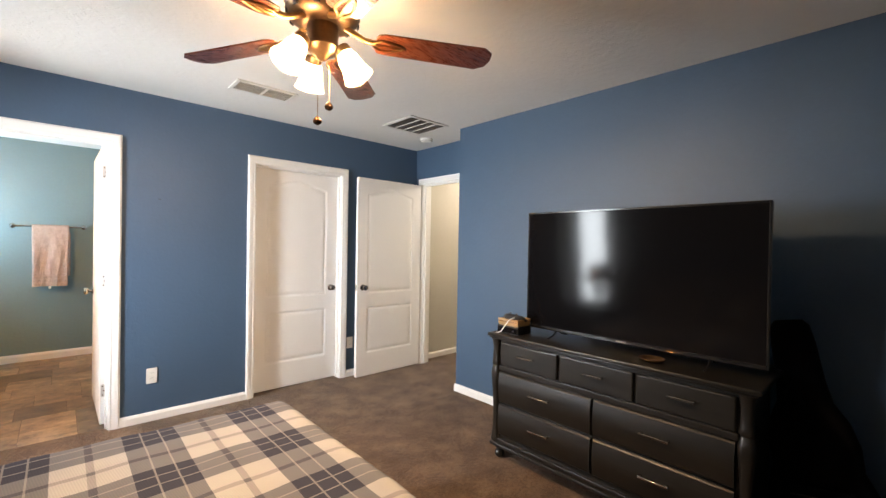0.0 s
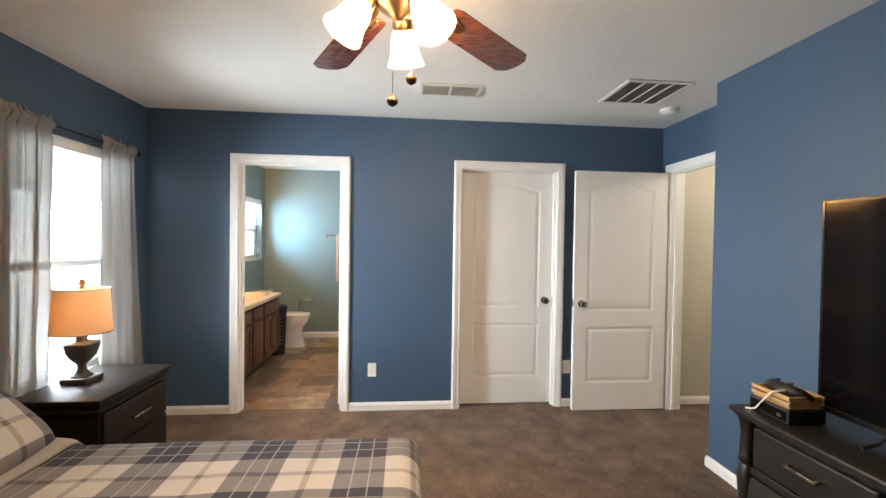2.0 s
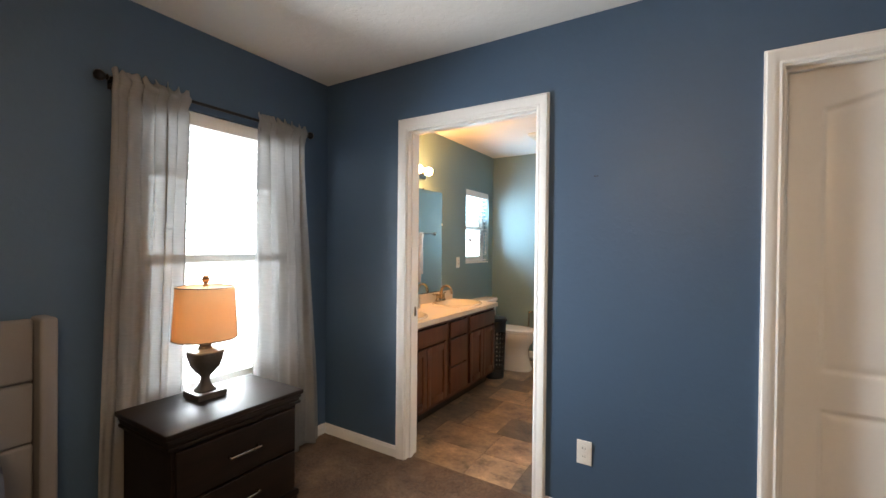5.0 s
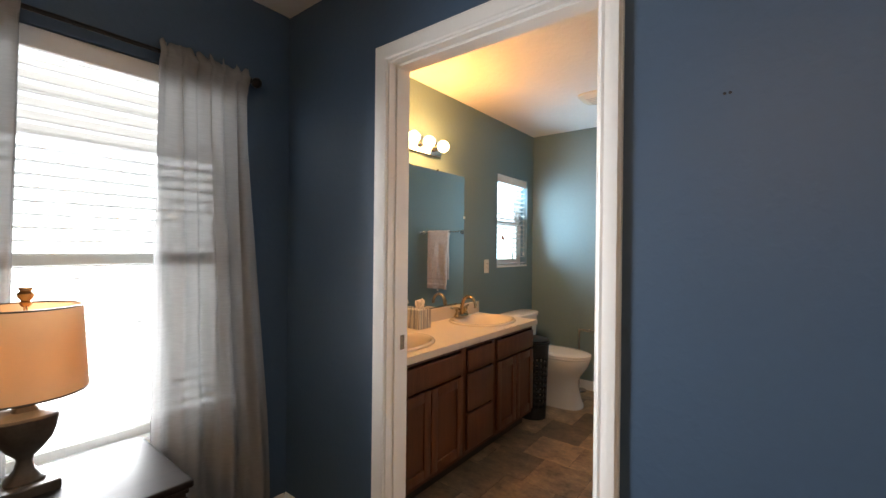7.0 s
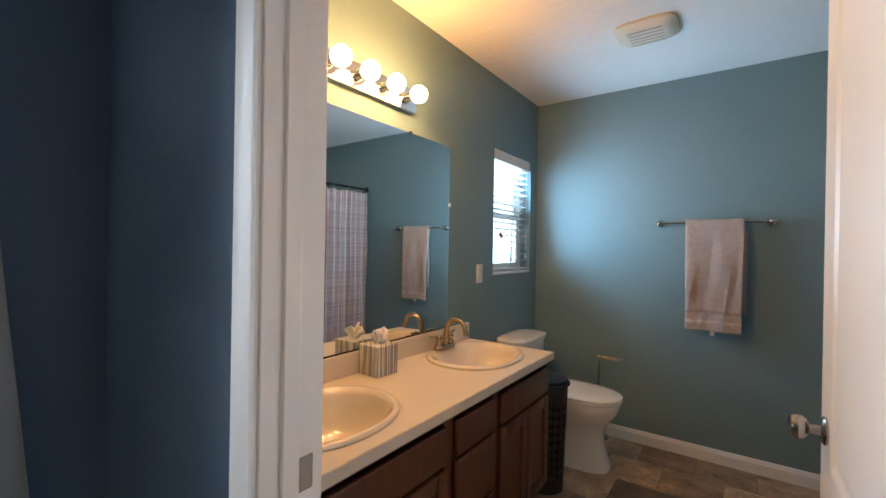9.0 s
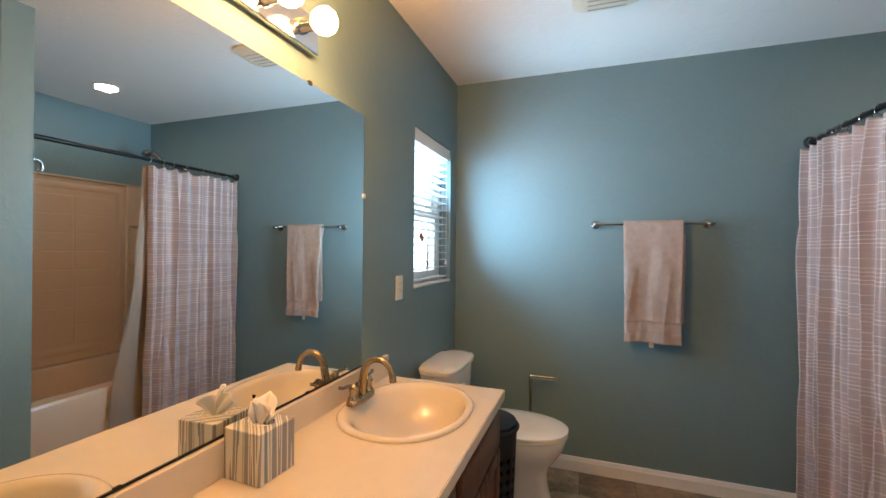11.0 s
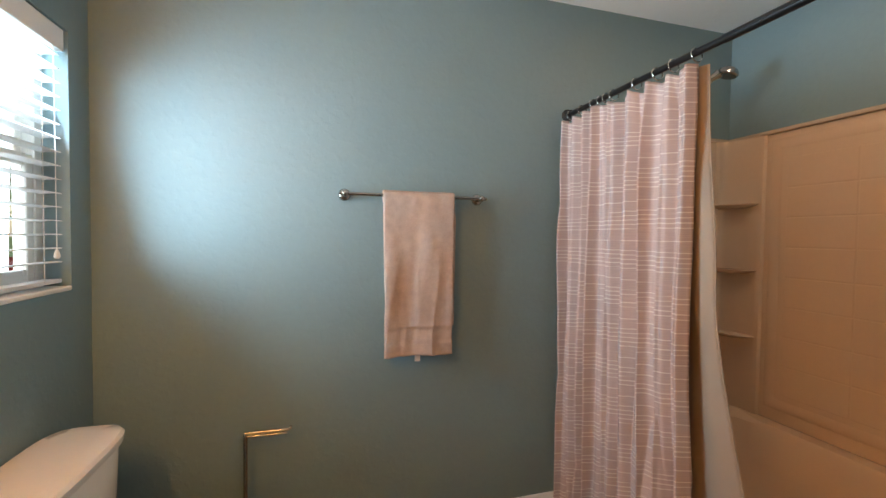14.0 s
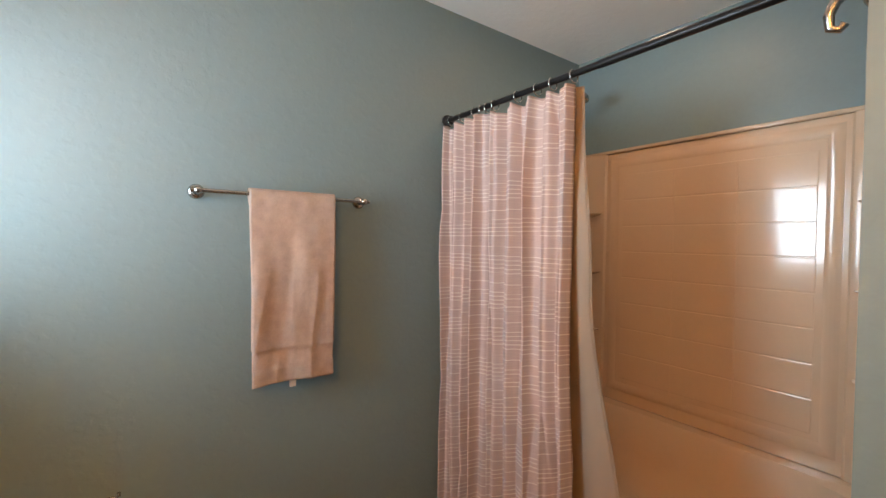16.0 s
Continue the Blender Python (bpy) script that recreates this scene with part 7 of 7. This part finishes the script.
def neighbour():
    x1, y0, y1, zg, ze = -3.6, -6.0, 9.0, -0.42, 5.6
    ob = thing("neighbour_house", (x1 - 4, (y0 + y1) / 2, zg), "neighbouring house with white lap siding and grey roof", "house")
    part("wall", boxed(x1 - 8, x1 - 0.03, y0, y1, zg, ze), SIDING, ob)
    me = None
    h, k = 0.155, 0
    while zg + 0.1 + h * (k + 1) < ze:
        if me is None:
            t = bmesh.new()
            loft(t, [[Vector((a, yy, b)) for a, b in ((-0.025, 0), (0.006, 0), (0.006, 0.012), (0.0, h), (-0.025, h))] for yy in (-(y1 - y0) / 2, (y1 - y0) / 2)])
            me = bpy.data.meshes.new("siding_board")
            bmesh.ops.recalc_face_normals(t, faces=t.faces)
            t.to_mesh(me)
            t.free()
            me.materials.append(SIDING)
        b = new("siding_board", me)
        b.parent, b.location = ob, (4 - 0.004, 0, 0.1 + h * k)
        k += 1
    bm = bmesh.new()
    loft(bm, [[Vector((x1 + 0.45, yy, ze - 0.12)), Vector((x1 + 0.45, yy, ze)), Vector((x1 - 4, yy, ze + 2.2)), Vector((x1 - 8.5, yy, ze)), Vector((x1 - 8.5, yy, ze - 0.12))] for yy in (y0 - 0.4, y1 + 0.4)])
    part("roof", bm, SHINGLE, ob)
    for yc, lo, hi in ((2.02, 1.42, 1.74), (8.2, 0.95, 1.85)):
        bm = bmesh.new()
        for a in ((yc - 0.46, yc - 0.38, lo, hi), (yc + 0.38, yc + 0.46, lo, hi), (yc - 0.38, yc + 0.38, lo, lo + 0.07), (yc - 0.38, yc + 0.38, hi - 0.07, hi), (yc - 0.02, yc + 0.02, lo + 0.07, hi - 0.07)):
            box(bm, x1 + 0.0, x1 + 0.04, *a, 0.004, 1)
        w = part("window", bm, PLASTIC, ob)
        part("pane", boxed(x1 + 0.013, x1 + 0.02, yc - 0.38, yc + 0.38, lo + 0.07, hi - 0.07), SHADED, w)


neighbour()


def tree(x, y, h, seed, label):
    rnd = random.Random(seed)
    zg = -0.42
    ob = thing("tree", (x, y, zg), label, "tree", "street trees")
    bm = bmesh.new()
    tube(bm, [(x, y, zg), (x + 0.1, y, zg + h * 0.25), (x + 0.05, y + 0.1, zg + h * 0.5), (x, y + 0.1, zg + h * 0.8)], [0.22, 0.17, 0.11, 0.03], 10)
    tips = []
    for k in range(9):
        a, z = rnd.uniform(0, 6.28), zg + h * rnd.uniform(0.32, 0.7)
        r = h * rnd.uniform(0.18, 0.34)
        e = Vector((x + r * math.cos(a), y + r * math.sin(a), z + h * rnd.uniform(0.08, 0.24)))
        tube(bm, [(x + 0.05, y + 0.05, z), (x + 0.5 * r * math.cos(a), y + 0.5 * r * math.sin(a), z + 0.08 * h), e], [0.07, 0.045, 0.012], 6)
        tips.append(e)
    part("trunk", bm, BARK, ob, "", 60)
    verts, faces = [], []
    for k in range(2600):
        c = rnd.choice(tips) + Vector((rnd.gauss(0, 0.13 * h), rnd.gauss(0, 0.13 * h), rnd.gauss(0, 0.10 * h)))
        s = rnd.uniform(0.06, 0.13)
        u = Vector((rnd.gauss(0, 1), rnd.gauss(0, 1), rnd.gauss(0, 0.6))).normalized()
        v = u.orthogonal().normalized()
        n = len(verts)
        verts += [tuple(c - u * s), tuple(c + v * s * 0.5), tuple(c + u * s), tuple(c - v * s * 0.5)]
        faces.append((n, n + 1, n + 2, n + 3))
    me = bpy.data.meshes.new("crown")
    me.from_pydata(verts, [], faces)
    me.materials.append(LEAF)
    cr = new("crown", me)
    cr.parent = ob
    cr.matrix_parent_inverse = Matrix.Translation(-Vector(ob.location))


tree(-7.6, 15.5, 6.0, 3, "leafy green tree beyond the neighbouring house")
tree(-13.5, 31.0, 8.0, 5, "leafy green tree across the street")
tree(-9.5, 33.0, 7.5, 8, "leafy green tree across the street")
tree(-17.5, 30.0, 8.5, 11, "leafy green tree across the street")


def car():
    x, y, z = -9.0, 23.0, -0.414
    ob = thing("car", (x, y, z), "red car parked along the street", "car")
    bm = bmesh.new()
    prof = [(-2.1, 0.30), (-2.15, 0.62), (-1.95, 0.82), (-1.1, 0.92), (-0.45, 1.38), (0.75, 1.40), (1.45, 0.98), (2.05, 0.90), (2.15, 0.62), (2.1, 0.30)]
    loft(bm, [[Vector((x + a, y + s * w, z + b)) for a, b in prof] for s, w in ((-1, 0.80), (-1, 0.86), (1, 0.86), (1, 0.80))])
    part("body", bm, CARRED, ob, "", 30)
    for s in (-1, 1):
        bm = bmesh.new()
        loft(bm, [[Vector((x + a, y + s * w, z + b)) for a, b in ((-0.90, 0.95), (-0.38, 1.30), (0.68, 1.32), (1.15, 1.0))] for w in (0.862, 0.866)])
        part("window", bm, SCREEN, ob)
        for wx in (-1.35, 1.35):
            bm = bmesh.new()
            lathe(bm, 0, 0, [(0.20, -0.1), (0.32, -0.1), (0.32, 0.1), (0.20, 0.1)], 24, m=Matrix.Translation((x + wx, y + s * 0.80, z + 0.32)) @ Matrix.Rotation(radians(90), 4, "X"))
            wh = part("wheel", bm, RUBBER, ob)
            bm = bmesh.new()
            lathe(bm, 0, 0, [(0.19, -0.08), (0.19, 0.105), (0.02, 0.09)], 20, m=Matrix.Translation((x + wx, y + s * 0.80, z + 0.32)) @ Matrix.Rotation(radians(-90 * s), 4, "X"))
            part("rim", bm, CHROME, wh)


car()


# ---- bathroom floor tiles ----
def floor_tiles():
    rnd = random.Random(4)
    made = {}
    step, gap = 0.3048, 0.0022
    row, y = 0, NY + 0.062
    while y < BNY - 0.01:
        y1 = min(y + step, BNY)
        x = WX - rnd.choice((0.0, 0.1016, 0.2032))
        while x < 0.998:
            w = rnd.choice((0.3048, 0.3048, 0.4572))
            a, b = max(x, WX), min(x + w, 0.998)
            if b - a > 0.03:
                key = (round(b - a, 4), round(y1 - y, 4))
                if key not in made:
                    t = bmesh.new()
                    hx, hy = key[0] / 2 - gap / 2, key[1] / 2 - gap / 2
                    loft(t, [[Vector((p, q, z)) for p, q in ((-hx + e, -hy + e), (hx - e, -hy + e), (hx - e, hy - e), (-hx + e, hy - e))] for z, e in ((-0.004, 0), (-0.001, 0), (0.0, 0.0012))])
                    me = bpy.data.meshes.new("tile")
                    bmesh.ops.recalc_face_normals(t, faces=t.faces)
                    t.to_mesh(me)
                    t.free()
                    me.materials.append(SLATE)
                    made[key] = me
                tile = new("tile", made[key])
                tile.parent, tile.location = bath_floor, ((a + b) / 2, (y + y1) / 2, -0.0165)
            x += w
        y = y1


floor_tiles()
